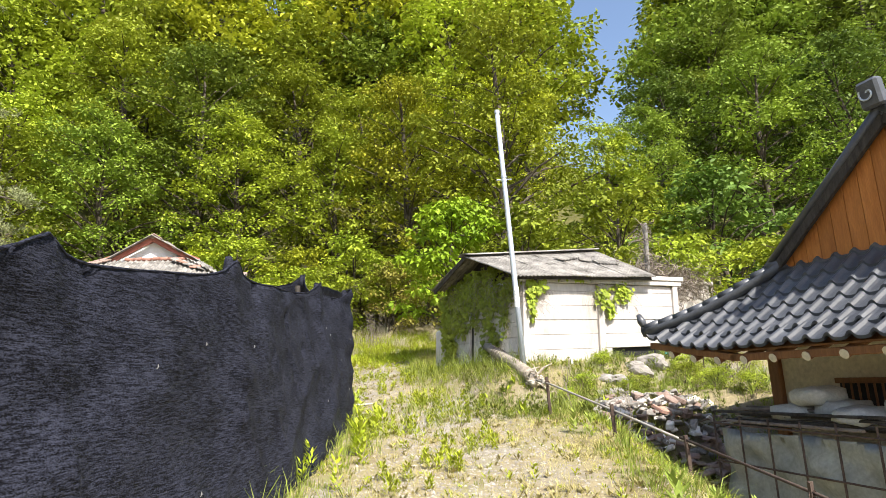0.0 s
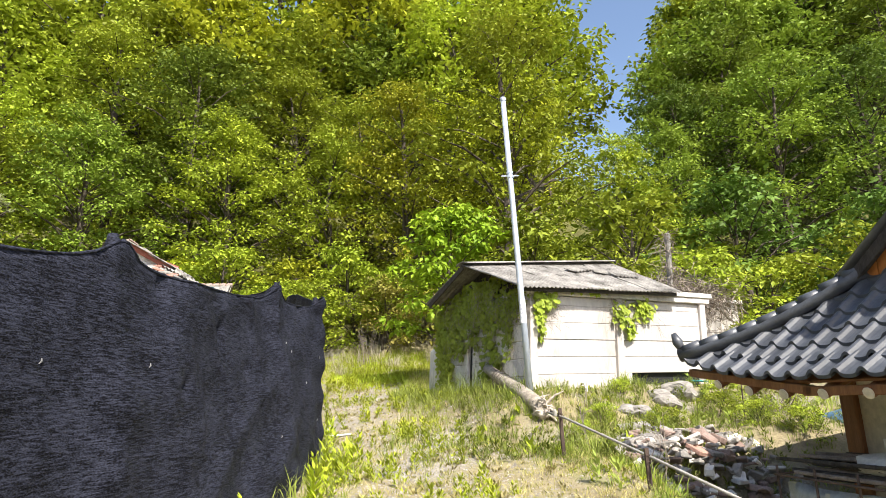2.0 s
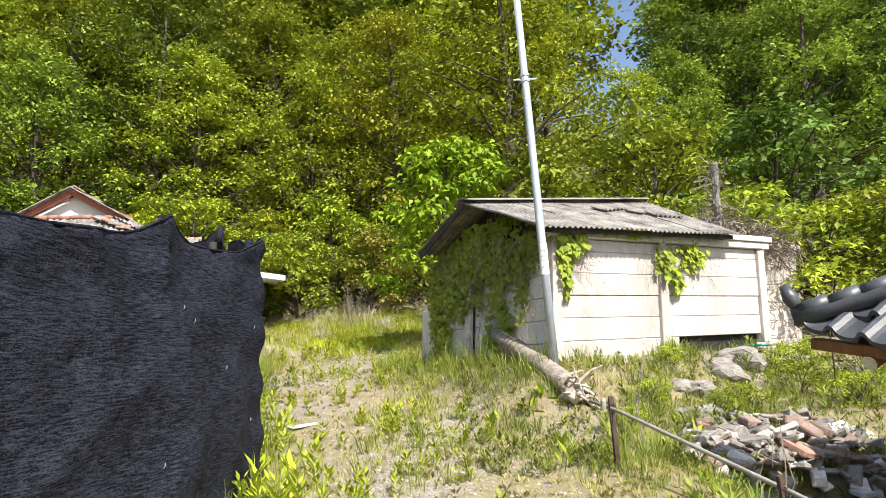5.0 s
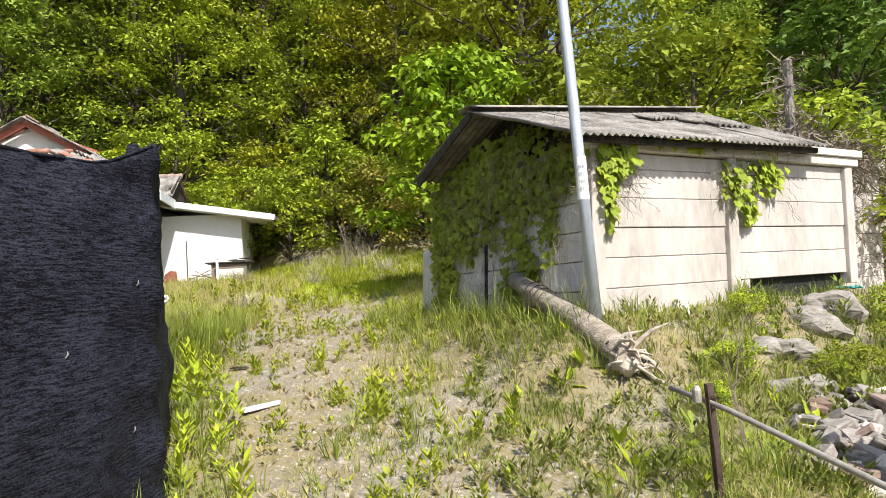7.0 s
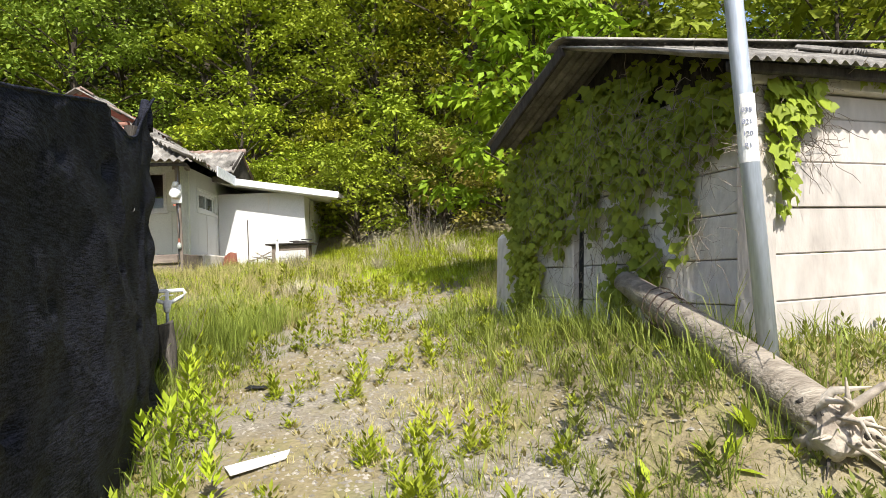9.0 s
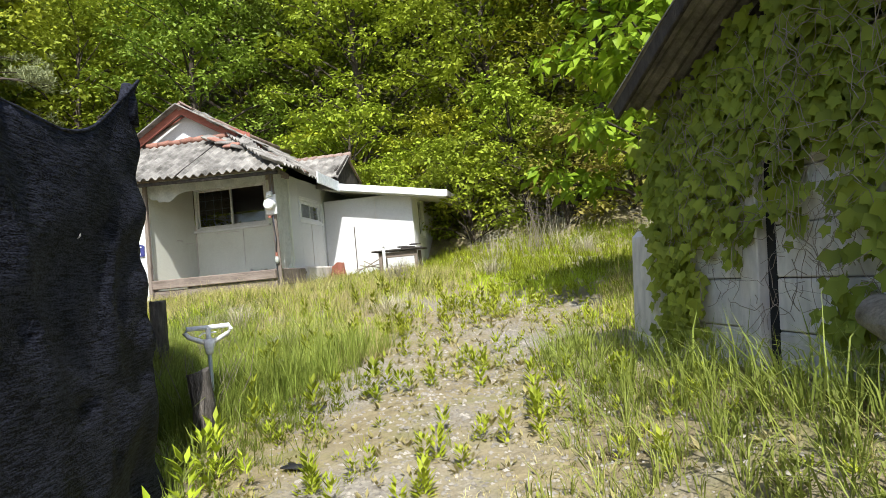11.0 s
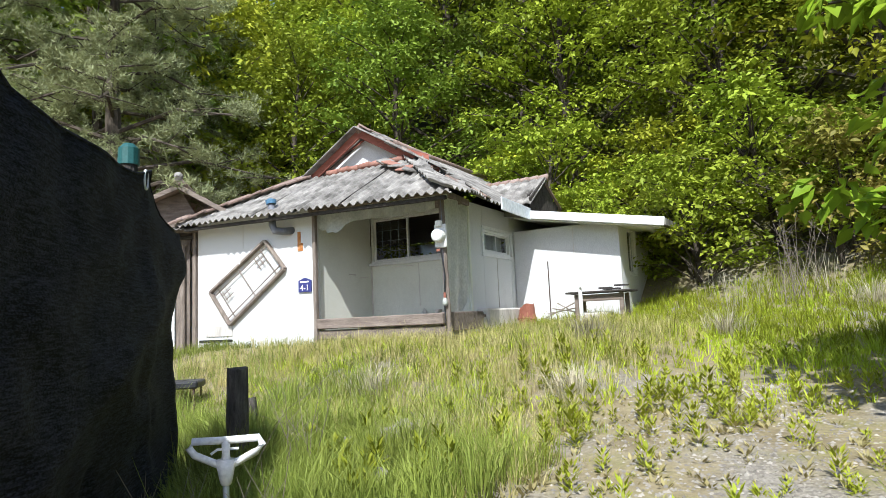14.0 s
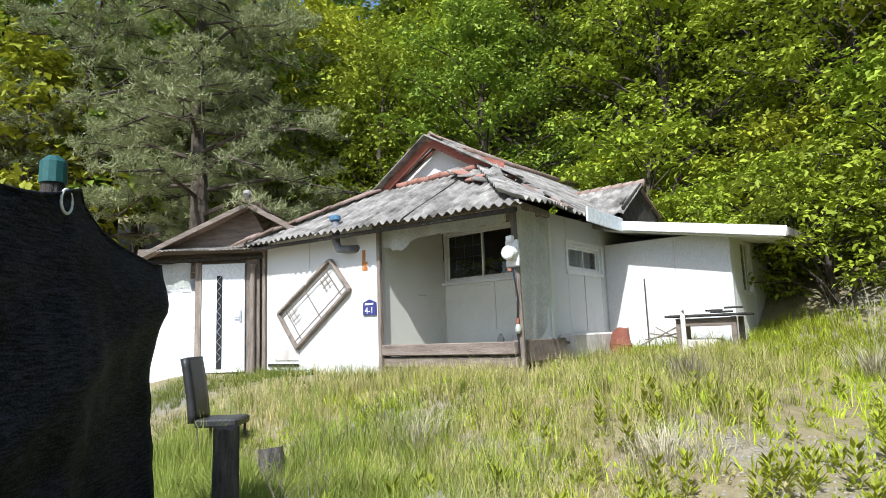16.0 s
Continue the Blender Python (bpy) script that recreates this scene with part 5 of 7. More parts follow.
for k in range(5):
    part("slipped_tile", Build().box((1.0 + 0.22 * k, 1.05 - 0.12 * k, 5.16 - 0.1 * k), (0.34, 0.22, 0.03), pose(0, 0, 0, rr.uniform(15, 30), rr.uniform(5, 25), rr.uniform(-30, 30)).to_3x3(), 0.008), M_CLAYRED if k % 2 else M_SLATE, house)
for k in range(12):
    f = k / 12
    part("hip_tile", Build().box((FL + 1.9 * f + rr.uniform(-.05, .05), EV + 1.8 * f, 4.30 + 0.96 * f + 0.03), (0.3, 0.24, 0.045), pose(0, 0, 0, 18, -22, rr.uniform(25, 60)).to_3x3(), 0.01), M_CLAY, house)
for k in range(16):
    part("hip_tile", Build().box((0.3 + 2.45 * k / 15 + rr.uniform(-.05, .05), 1.45 + rr.uniform(-.08, .12), 5.95 - 1.62 * k / 15 + 0.04), (0.32, 0.26, 0.04), pose(0, 0, 0, rr.uniform(-6, 6), 34, rr.uniform(-20, 20)).to_3x3(), 0.01), M_SLATE if k % 3 else M_CLAY, house)
# the rear tiled roof
for r in range(6):
    for k in range(8):
        u0, v0, z0 = 1.05 + 0.2 * k, 4.95 - 0.17 * r, 5.27 - 0.115 * r
        part("rear_tile", Build().sheet(lambda i, j: (u0 + 0.2 * i / 5, v0 - 0.2 * j, z0 - 0.135 * j + 0.04 * math.sin(math.pi * i / 5) + 0.025 * (1 - j)), 5, 1, 0.02), M_SLATE, house)
part("rear_gable", Build().add([(2.55, 4.1, 4.5), (2.55, 5.9, 4.5), (2.55, 5.9, 4.8), (2.55, 5.0, 5.23), (2.55, 4.1, 4.8), (2.5, 4.1, 4.5), (2.5, 5.9, 4.5), (2.5, 5.9, 4.8), (2.5, 5.0, 5.23), (2.5, 4.1, 4.8)],
                               [(0, 1, 2, 3, 4), (9, 8, 7, 6, 5), (2, 7, 8, 3), (3, 8, 9, 4), (0, 4, 9, 5)]), M_DARKWOOD, house, "dark brown rear gable")
part("rear_verge", Build().beam((2.62, 4.98, 5.27), (2.62, 3.95, 4.64), 0.04, 0.12), M_DARKWOOD, house)
part("rear_slope", Build().add([(1.0, 5.0, 5.21), (2.6, 5.0, 5.21), (2.6, 6.2, 4.6), (1.0, 6.2, 4.6), (1.0, 5.0, 5.26), (2.6, 5.0, 5.26), (2.6, 6.2, 4.65), (1.0, 6.2, 4.65)], [(0, 1, 2, 3), (7, 6, 5, 4), (0, 4, 5, 1), (1, 5, 6, 2), (2, 6, 7, 3), (3, 7, 4, 0)]), M_CLAY, house)
for k in range(7):
    part("rear_ridge_tile", Build().tube([(1.0 + 0.235 * k, 5.0, 5.3), (1.26 + 0.235 * k, 5.0, 5.315)], [0.075, 0.085], 9), M_CLAY, house, smooth=True)


def annex_z(u, v):
    return 4.24 - 0.17 * (u - 2.85) + 0.03 * (v - 3.3)


part("annex_roof", Build().sheet(lambda i, j: (2.3 + 3.05 * i / 6, 3.3 + 3.35 * j / 6, annex_z(2.3 + 3.05 * i / 6, 3.3 + 3.35 * j / 6) + 0.03), 6, 6, 0.12), M_SLATE, house)
part("annex_soffit", Build().sheet(lambda i, j: (2.5 + 2.8 * i, 3.32 + 3.25 * j, annex_z(2.5 + 2.8 * i, 3.32 + 3.25 * j) - 0.095), 1, 1, 0.02), M_PORCH, house)
part("fascia", Build().beam((2.78, 3.28, annex_z(2.78, 3.28) - 0.02), (5.38, 3.28, annex_z(5.38, 3.28) - 0.02), 0.03, 0.16), M_WHITE, house, "white fascia board")
part("fascia", Build().beam((5.38, 3.3, annex_z(5.38, 3.3) - 0.02), (5.36, 6.65, annex_z(5.36, 6.65) - 0.02), 0.03, 0.13), M_SLATE, house)
part("gutter_board", Build().beam((2.86, 1.95, 4.26), (2.86, 3.3, 4.23), 0.03, 0.24), M_FASCIA, house, "pale blue fascia board")
part("eave_batten", Build().beam((FL + 0.2, EV + 0.1, 4.15), (FR - 0.1, EV + 0.1, 4.0), 0.05, 0.06), M_DARKWOOD, house)
fl = part("flue_pipe", Build().tube([(-0.62, -0.2, 4.42), (-0.6, -0.2, 4.02), (-0.56, -0.18, 3.92), (-0.42, -0.12, 3.9), (-0.3, 0.05, 3.92)], [0.06, 0.065, 0.068, 0.066, 0.066], 14), M_PVC, house, "grey flue pipe with elbow", smooth=True)
part("flue_cap", Build().tube([(-0.62, -0.2, 4.40), (-0.63, -0.2, 4.47), (-0.63, -0.2, 4.50)], [0.09, 0.1, 0.04], 12), M_TARP, fl, "teal plastic wrapped flue top")

# ---- things on the farmhouse ----
lat = thing("lattice_panel", HOUSE, (-1.4, -0.06, 2.3), "tilted old lattice window frame nailed to the white wall", "window frame")
c1, c2, c3, c4 = Vector((-0.94, -0.05, 3.79)), Vector((-0.47, -0.05, 3.25)), Vector((-1.86, -0.05, 2.31)), Vector((-2.39, -0.05, 2.94))
for a, b in ((c1, c2), (c2, c3), (c3, c4), (c4, c1)):
    part("frame_bar", Build().beam(a, b, 0.05, 0.085, 0.008, (0, 1, 0)), M_WOOD, lat)
for f in (0.16, 0.84):
    part("lattice_bar", Build().beam(c1.lerp(c2, f), c4.lerp(c3, f), 0.02, 0.014, 0.003, (0, 1, 0)), M_WOOD, lat)
for f in (0.12, 0.5, 0.88):
    part("lattice_bar", Build().beam(c1.lerp(c4, f), c2.lerp(c3, f), 0.02, 0.014, 0.003, (0, 1, 0)), M_WOOD, lat)
for f0, f1 in ((0.12, 0.28), (0.72, 0.88)):
    for g in (0.3, 0.44):
        part("lattice_bar", Build().beam(c1.lerp(c4, f0).lerp(c2.lerp(c3, f0), g), c1.lerp(c4, f1).lerp(c2.lerp(c3, f1), g), 0.016, 0.012, 0.003, (0, 1, 0)), M_WOOD, lat)
    for f in (f0 * 0.6 + f1 * 0.4, f0 * 0.2 + f1 * 0.8):
        part("lattice_bar", Build().beam(c1.lerp(c4, f).lerp(c2.lerp(c3, f), 0.16), c1.lerp(c4, f).lerp(c2.lerp(c3, f), 0.5), 0.016, 0.0125, 0.003, (0, 1, 0)), M_WOOD, lat)
part("knob", Build().tube([c1.lerp(c4, 0.42) + Vector((0, -0.03, 0)), c1.lerp(c4, 0.42) + Vector((0, -0.05, 0))], 0.022, 10), M_WHITE, lat)

sg = thing("address_plate", HOUSE, (-0.02, -0.02, 2.8), "navy house-shaped address plate numbered 4-1", "sign")
pts2 = [(-0.145, 2.81), (0.145, 2.81), (0.145, 3.01), (0.0, 3.06), (-0.145, 3.01)]
part("plate", Build().add([(u - 0.03, -0.03, z) for u, z in pts2] + [(u - 0.03, -0.012, z) for u, z in pts2],
                          [tuple(range(5)), tuple(range(9, 4, -1))] + [(i, i + 5, (i + 1) % 5 + 5, (i + 1) % 5) for i in range(5)]), M_SIGN, sg)
lettering("numerals", "4-1", 0.15, M_TEXT, Matrix.Translation(Vector((-0.03, -0.034, 2.88)) - BASES[sg.name]) @ pose(0, 0, 0, 90, 0, 0), sg)
part("small_text_bar", Build().box((-0.03, -0.0335, 2.985), (0.19, 0.003, 0.028), None, 0.001), M_TEXT, sg)

mt = thing("electric_meter", HOUSE, (2.68, 0.0, 3.3), "round white electric meter on the porch post", "meter")
part("body", Build().tube([(2.68, 0.06, 3.5), (2.68, -0.05, 3.5), (2.68, -0.10, 3.5), (2.68, -0.12, 3.5)], [0.10, 0.105, 0.095, 0.07], 20), M_WHITE, mt, smooth=False)
part("base", Build().box((2.68, 0.03, 3.5), (0.2, 0.05, 0.36), None, 0.015), M_WHITE, mt)
part("cap", Build().box((2.68, -0.02, 3.69), (0.1, 0.08, 0.09), None, 0.015), M_WHITE, mt)
part("cable", Build().tube([(2.68, 0.02, 3.3), (2.72, 0.03, 2.9), (2.68, 0.05, 2.5), (2.70, 0.05, 2.1)], 0.012, 6), M_BLACK, mt)
part("seal", Build().tube([(2.66, -0.03, 3.3), (2.66, -0.03, 3.26)], 0.03, 10), M_RUST, mt)
blb = thing("light_bulb", HOUSE, (2.55, -0.02, 2.42), "clear bulb hanging from a cord at the porch", "bulb")
part("cord", Build().tube([(2.70, 0.04, 4.15), (2.70, 0.04, 2.62)], 0.004, 5), M_INK, blb)
part("holder", Build().tube([(2.70, 0.04, 2.64), (2.70, 0.04, 2.56)], 0.022, 8), M_RUST, blb)
part("glass", Build().tube([(2.70, 0.04, 2.56), (2.70, 0.04, 2.52), (2.70, 0.04, 2.47), (2.70, 0.04, 2.43)], [0.02, 0.04, 0.045, 0.015], 12), M_PLASTICSHEET, blb, smooth=True)
single("plant_pot", Build().tube([(1.75, 1.45, 2.3), (1.75, 1.45, 2.42)], [0.05, 0.07], 12), M_CONC_OLD, HOUSE, "small grey pot standing on the porch deck", "pot")
single("cloth_bundle", stone(Build(), (1.45, 1.45, 2.33), (0.16, 0.08, 0.05), random.Random(4)), M_SACK, HOUSE, "crumpled pale cloth lying on the porch deck", "cloth")
brl = thing("rusty_drum", HOUSE, (2.72, 3.2, 2.05), "dented rusty drum with a torn rim against the side wall", "drum")
body = Build().tube([(2.72, 3.2, 2.0), (2.72, 3.2, 2.15), (2.72, 3.2, 2.17), (2.72, 3.2, 2.3), (2.72, 3.2, 2.42)], [0.16, 0.16, 0.17, 0.16, 0.15], 18, False)
body.v = [tuple(Vector(p) + Vector((0.05 * noise.noise(Vector(p) * 5), 0.03 * noise.noise(Vector(p) * 6), (p[2] - 2.0) * 0.45 * noise.noise(Vector(p) * 4)))) for p in body.v]
drum = part("body", body, M_RUST, brl)
md = drum.modifiers.new("thick", "SOLIDIFY")
md.thickness = 0.012
part("floor_plate", Build().tube([(2.72, 3.2, 2.0), (2.72, 3.2, 2.02)], 0.15, 16), M_RUST, brl)
for k in range(4):
    single("bamboo_stick", Build().tube([(3.0 + 0.1 * k, 3.3, 2.15 + 0.1 * k), (3.7 + 0.05 * k, 3.2, 2.45 - 0.1 * k)], 0.012, 6), M_LOG, HOUSE, "thin dry stick leaning by the annex wall", "stick", "sticks by the annex")
single("pole_stick", Build().tube([(3.05, 3.6, 2.0), (3.02, 3.68, 3.3)], 0.012, 6), M_IRON, HOUSE, "thin rod leaning on the annex wall", "rod")
tb = thing("old_table", HOUSE, (4.25, 3.0, 1.95), "worn wooden table with a sagging top beside the annex", "table")
for k in range(4):
    part("top_board", Build().beam((3.68, 2.75 + 0.16 * k, 2.6 + 0.008 * (k % 2)), (4.82, 2.75 + 0.16 * k, 2.6), 0.15, 0.035), M_DARKWOOD, tb)
for x, y in ((3.85, 2.8), (4.65, 2.8), (3.85, 3.2), (4.65, 3.2)):
    part("leg", Build().beam((x, y, 1.8), (x, y, 2.57), 0.07, 0.07), M_WOODH, tb)
part("apron", Build().beam((3.85, 2.78, 2.5), (4.65, 2.78, 2.5), 0.03, 0.12), M_WOODH, tb)
for k, (x, y, w) in enumerate(((4.45, 2.95, 0.3), (4.3, 3.1, 0.22), (4.6, 3.05, 0.26))):
    single("scrap_board", Build().box((x, y, 2.645 + 0.03 * k), (w, 0.14, 0.028), pose(0, 0, 0, 0, 0, 17 * k - 20).to_3x3(), 0.005), M_DARKWOOD, HOUSE, "dark scrap of board lying on the old table", "board", "scraps on the table")
single("water_tap", Build().tube([(4.0, 2.55, 1.9), (4.0, 2.55, 2.6), (4.0, 2.55, 2.68), (4.05, 2.5, 2.7)], [0.035, 0.035, 0.025, 0.02], 10), M_WHITE, HOUSE, "white pipe standpipe with a tap beside the table", "tap")
single("concrete_block", Build().box((4.1, 3.1, 2.05), (0.55, 0.35, 0.4), None, 0.03), M_CONC_OLD, HOUSE, "grey concrete block under the table", "block")

# ---- outhouse with the white door ----
OUT = HOUSE @ pose(-2.98, -0.02, 0, 0, 0, 40)
oh = thing("outhouse", OUT, (-1.0, 0.8, 1.8), "small outhouse with a tiled gable roof joined to the farmhouse", "outbuilding")

for u0, u1, z0, z1 in ((-0.28, -0.02, 1.7, 4.05), (-1.25, -1.13, 1.7, 4.0)):
    part("door_post", Build().box(((u0 + u1) / 2, 0.05, (z0 + z1) / 2), (u1 - u0, 0.12, z1 - z0)), M_WOOD, oh)
part("panel_wall", Build().box((-2.1, 0.08, 2.6), (1.7, 0.05, 1.7)), M_WHITEWOOD, oh)
part("upper_wall", Build().box((-1.1, 0.1, 4.05), (2.6, 0.05, 0.5)), M_WOODH, oh)
part("side_wall", Build().box((-2.9, 1.1, 2.8), (0.1, 2.0, 2.2)), M_PLASTER, oh)
part("back_wall", Build().box((-1.4, 2.1, 2.8), (3.0, 0.1, 2.2)), M_PLASTER, oh)
part("lintel", Build().beam((-2.7, 0.0, 4.02), (0.05, 0.0, 4.06), 0.14, 0.07), M_DARKWOOD, oh)
part("drain_cap", Build().tube([(-0.15, -0.05, 1.8), (-0.15, -0.05, 3.85), (-0.15, -0.05, 3.92)], [0.05, 0.05, 0.075], 12), M_WOOD, oh, "grey downpipe")
single("plastic_sheet", Build().sheet(lambda i, j: (-2.2 + 0.85 * i / 10, 0.0 + 0.03 * math.sin(i * 1.3), 4.0 - 0.5 * j / 6 + 0.02 * math.sin(i)), 10, 6), M_PLASTICSHEET, OUT, "milky plastic sheet over a gap by the white door", "plastic sheet", smooth=True)
dr = part("door", Build().box((-0.71, 0.0, 2.93), (0.82, 0.045, 2.05), None, 0.01), M_WHITEWOOD, oh, "white panelled entrance door")
part("glass_strip", Build().box((-0.78, -0.025, 2.85), (0.1, 0.02, 1.75), None, 0.004), M_DARK, dr, "narrow leaded glass strip")
for k in range(9):
    z = 2.1 + 0.19 * k
    part("lead_bar", Build().beam((-0.82, -0.04, z), (-0.74, -0.04, z + 0.095), 0.006, 0.008, 0.002, (0, 1, 0)).beam((-0.74, -0.0402, z + 0.095), (-0.82, -0.0402, z + 0.19), 0.006, 0.008, 0.002, (0, 1, 0)), M_STEEL, dr)
part("handle", Build().box((-0.38, -0.035, 2.95), (0.035, 0.03, 0.22)).beam((-0.38, -0.06, 2.93), (-0.5, -0.06, 2.92), 0.02, 0.02), M_STEEL, dr, "steel lever handle")


OP = Vector((-0.15, -0.35, 5.05))
for r in range(2):
    s = -1 if r == 0 else 1
    wdt = 2.1 if r == 0 else 0.95
    dz = 1.0 if r == 0 else 0.55
    part("roof_slope", Build().sheet(lambda i, j: (OP.x + s * wdt * j / 6, -0.4 + 2.9 * i / 40, OP.z - dz * (j / 6) ** 0.9 + 0.03 * abs(math.sin(i * 0.9)) + 0.02 * (j % 2)), 40, 6, 0.05), M_CLAY, oh)
part("roof_ridge", Build().tube([(OP.x, -0.45, OP.z + 0.05), (OP.x, 2.5, OP.z + 0.06)], 0.09, 9), M_CLAY, oh, smooth=True)
part("ridge_end", Build().tube([(OP.x, -0.5, OP.z + 0.1), (OP.x, -0.4, OP.z + 0.16)], [0.06, 0.09], 9), M_SLATE, oh)
part("verge_board", Build().beam((OP.x, -0.42, OP.z - 0.05), (OP.x - 2.1, -0.42, OP.z - 1.02), 0.04, 0.09), M_WOODH, oh)
part("verge_board", Build().beam((OP.x, -0.42, OP.z - 0.05), (OP.x + 0.95, -0.42, OP.z - 0.6), 0.04, 0.09), M_WOODH, oh)
part("gable_sheet", Build().add([(-2.4, -0.1, 4.15), (0.3, -0.1, 4.15), (OP.x, -0.1, 4.95), (-2.4, -0.06, 4.15), (0.3, -0.06, 4.15), (OP.x, -0.06, 4.95)], [(0, 1, 2), (3, 5, 4), (0, 2, 5, 3), (1, 4, 5, 2), (0, 3, 4, 1)]), M_WOODH, oh)
part("awning", corrugated(-2.0, 0.15, lambda u: (u, -0.45, 4.18), lambda u: (u, 0.05, 4.3), 0.08, 0.012, rows=3), M_SLATE, oh, "grey corrugated awning over the door")

# ---- yard things ----
hd = thing("white_handle_post", WORLD, (-3.42, 15.3, hz(-3.42, 15.3)), "white plastic loop handle on a thin post in the grass", "handle")
HX = Vector((0.64, 0.77, 0))
hc = Vector((-3.42, 15.3, 1.58))


def hp(a, z):
    return hc + HX * a + Vector((0, 0, z))


part("grip", Build().tube([hp(0, -0.02), hp(-0.05, 0.005), hp(-0.145, 0.05), hp(-0.172, 0.085), hp(-0.155, 0.115), hp(0, 0.112), hp(0.155, 0.115), hp(0.172, 0.085), hp(0.145, 0.05), hp(0.05, 0.005), hp(0, -0.02)], 0.019, 8), M_WHITE, hd, smooth=True)
part("spoke", Build().tube([hp(0, -0.02), hp(0, 0.05), hp(0, 0.112)], [0.026, 0.019, 0.021], 10), M_WHITE, hd, smooth=True)
part("lever", Build().tube([hp(-0.07, 0.05), hp(-0.04, 0.07), hp(0.06, 0.07)], 0.007, 6), M_WHITE, hd)
part("neck", Build().tube([hp(0, 0.02), hp(0, -0.09), hp(0, -0.1)], [0.05, 0.028, 0.02], 10), M_WHITE, hd, smooth=True)
part("shaft", Build().tube([hp(0, -0.09), hp(0, -1.0)], 0.016, 8), M_STEEL, hd)


def stump(x, y, h, r, seed):
    q = random.Random(seed)
    z = hz(x, y)
    bb = Build().tube([(x, y, z - 0.15), (x + 0.01, y, z + h * 0.5), (x + q.uniform(-.03, .03), y, z + h)], [r * 1.08, r, r * 0.94], 14)
    bb.v = [tuple(Vector(p) + Vector((0.02 * noise.noise(Vector(p) * 11), 0.02 * noise.noise(Vector(p) * 11 + Vector((3, 0, 0))), 0.04 * noise.noise(Vector(p) * 14)))) for p in bb.v]
    return single("post_stump", bb, M_STUMP, WORLD, "charred grey sawn post standing in long grass", "stump", "stumps by the fence")


stump(-3.2, 14.95, 0.5, 0.08, 1)
stump(-4.92, 16.2, 0.9, 0.085, 2)
stump(-6.3, 17.1, 0.35, 0.11, 3)
CHAIR = pose(-8.2, 17.3, 0, 0, 0, 50)
zc = 1.15
ch = thing("discarded_chair", CHAIR, (0, 0, zc), "black padded dining chair standing in long grass", "chair")
bk = part("backrest", Build().sheet(lambda i, j: (-0.2 - 0.1 * (j / 8) ** 1.5, 0.42 * (i / 6 - .5), zc + 0.44 + 0.72 * j / 8), 6, 8), M_BLACK, ch, smooth=True)
md = bk.modifiers.new("pad", "SOLIDIFY")
md.thickness = 0.08
part("seat", Build().box((0.03, 0, zc + 0.43), (0.48, 0.44, 0.09), None, 0.03), M_BLACK, ch)
for dx, dy in ((-.18, -.18), (.22, -.18), (-.18, .18), (.22, .18)):
    part("leg", Build().tube([(dx, dy, zc - 0.1), (dx, dy, zc + 0.4)], 0.015, 6), M_IRON, ch)


# ---- trees ----
def tree_meshes(name, tall, radius, boughs, subs, per, leaf, seed, low=0.28, droop=0.3, spray=0.135):
    """A tapered trunk with limbs; every limb carries domed sprays of leaves, with dark gaps between the limbs."""
    r = random.Random(seed)
    g = np.random.default_rng(seed)
    wood = Build()
    top = Vector((r.uniform(-.5, .5), r.uniform(-.5, .5), tall * 0.86))
    spine = [Vector((0, 0, -0.6)), Vector((r.uniform(-.15, .15), r.uniform(-.15, .15), tall * 0.25)), Vector((r.uniform(-.4, .4), r.uniform(-.4, .4), tall * 0.55)), top]
    thick = tall * 0.017
    wood.tube(spine, [thick * 1.3, thick, thick * 0.65, thick * 0.2], 8)
    cen, rad = [], []
    for k in range(boughs):
        f = low + (1 - low) * (k + r.random()) / boughs
        f3 = f * 3
        i = min(int(f3), 2)
        a = spine[i].lerp(spine[i + 1], f3 - i)
        ang = k * 2.4 + r.uniform(-.5, .5)
        prof = math.sin(math.pi * min(1, 0.22 + 0.76 * f)) ** 0.7
        out = radius * prof * r.uniform(0.55, 1.08)
        e = a + Vector((math.cos(ang) * out, math.sin(ang) * out, r.uniform(0.0, 0.9) + out * 0.3))
        m = a.lerp(e, 0.5) + Vector((0, 0, 0.25))
        wood.tube([a, m, e], [thick * 0.4 * (1.1 - f), thick * 0.25 * (1.1 - f) + 0.01, 0.012], 5, False)
        wide = r.uniform(0.75, 1.3)
        for q in range(subs):
            t = 0.55 + 0.55 * (q + r.random()) / subs
            c = m.lerp(e, t * 2 - 1) if t < 1 else e + (e - m) * (t - 1)
            side = Vector((-math.sin(ang), math.cos(ang), 0)) * r.gauss(0, 0.15) * radius * wide
            cen.append(c + side + Vector((0, 0, r.gauss(0.05, 0.055) * radius)))
            rad.append(spray * radius * wide * r.uniform(0.65, 1.25))
    cen, rad = np.repeat(np.array([tuple(c) for c in cen]), per, 0), np.repeat(np.array(rad), per)
    n = len(cen)
    a = g.uniform(0, 2 * np.pi, n)
    d = np.sqrt(g.uniform(0, 1, n)) * (1 + 0.18 * g.normal(0, 1, n))
    ring = np.stack([np.cos(a), np.sin(a), np.zeros(n)], 1)
    pos = cen + ring * (d * rad)[:, None]
    pos[:, 2] += rad * (0.22 * g.normal(0, 1, n) - 0.55 * d ** 2)
    along = ring * 0.9 + g.normal(0, 0.45, (n, 3)) + np.array([[0, 0, -droop]])
    face = ring * (0.75 * d)[:, None] + np.array([[0, 0, 0.85]]) + g.normal(0, 0.32, (n, 3))
    size = g.uniform(0.65, 1.35, n) * leaf
    return wood.mesh(name + "_trunk"), leaves_mesh(name + "_crown", pos, along, face, size, size * 0.58)


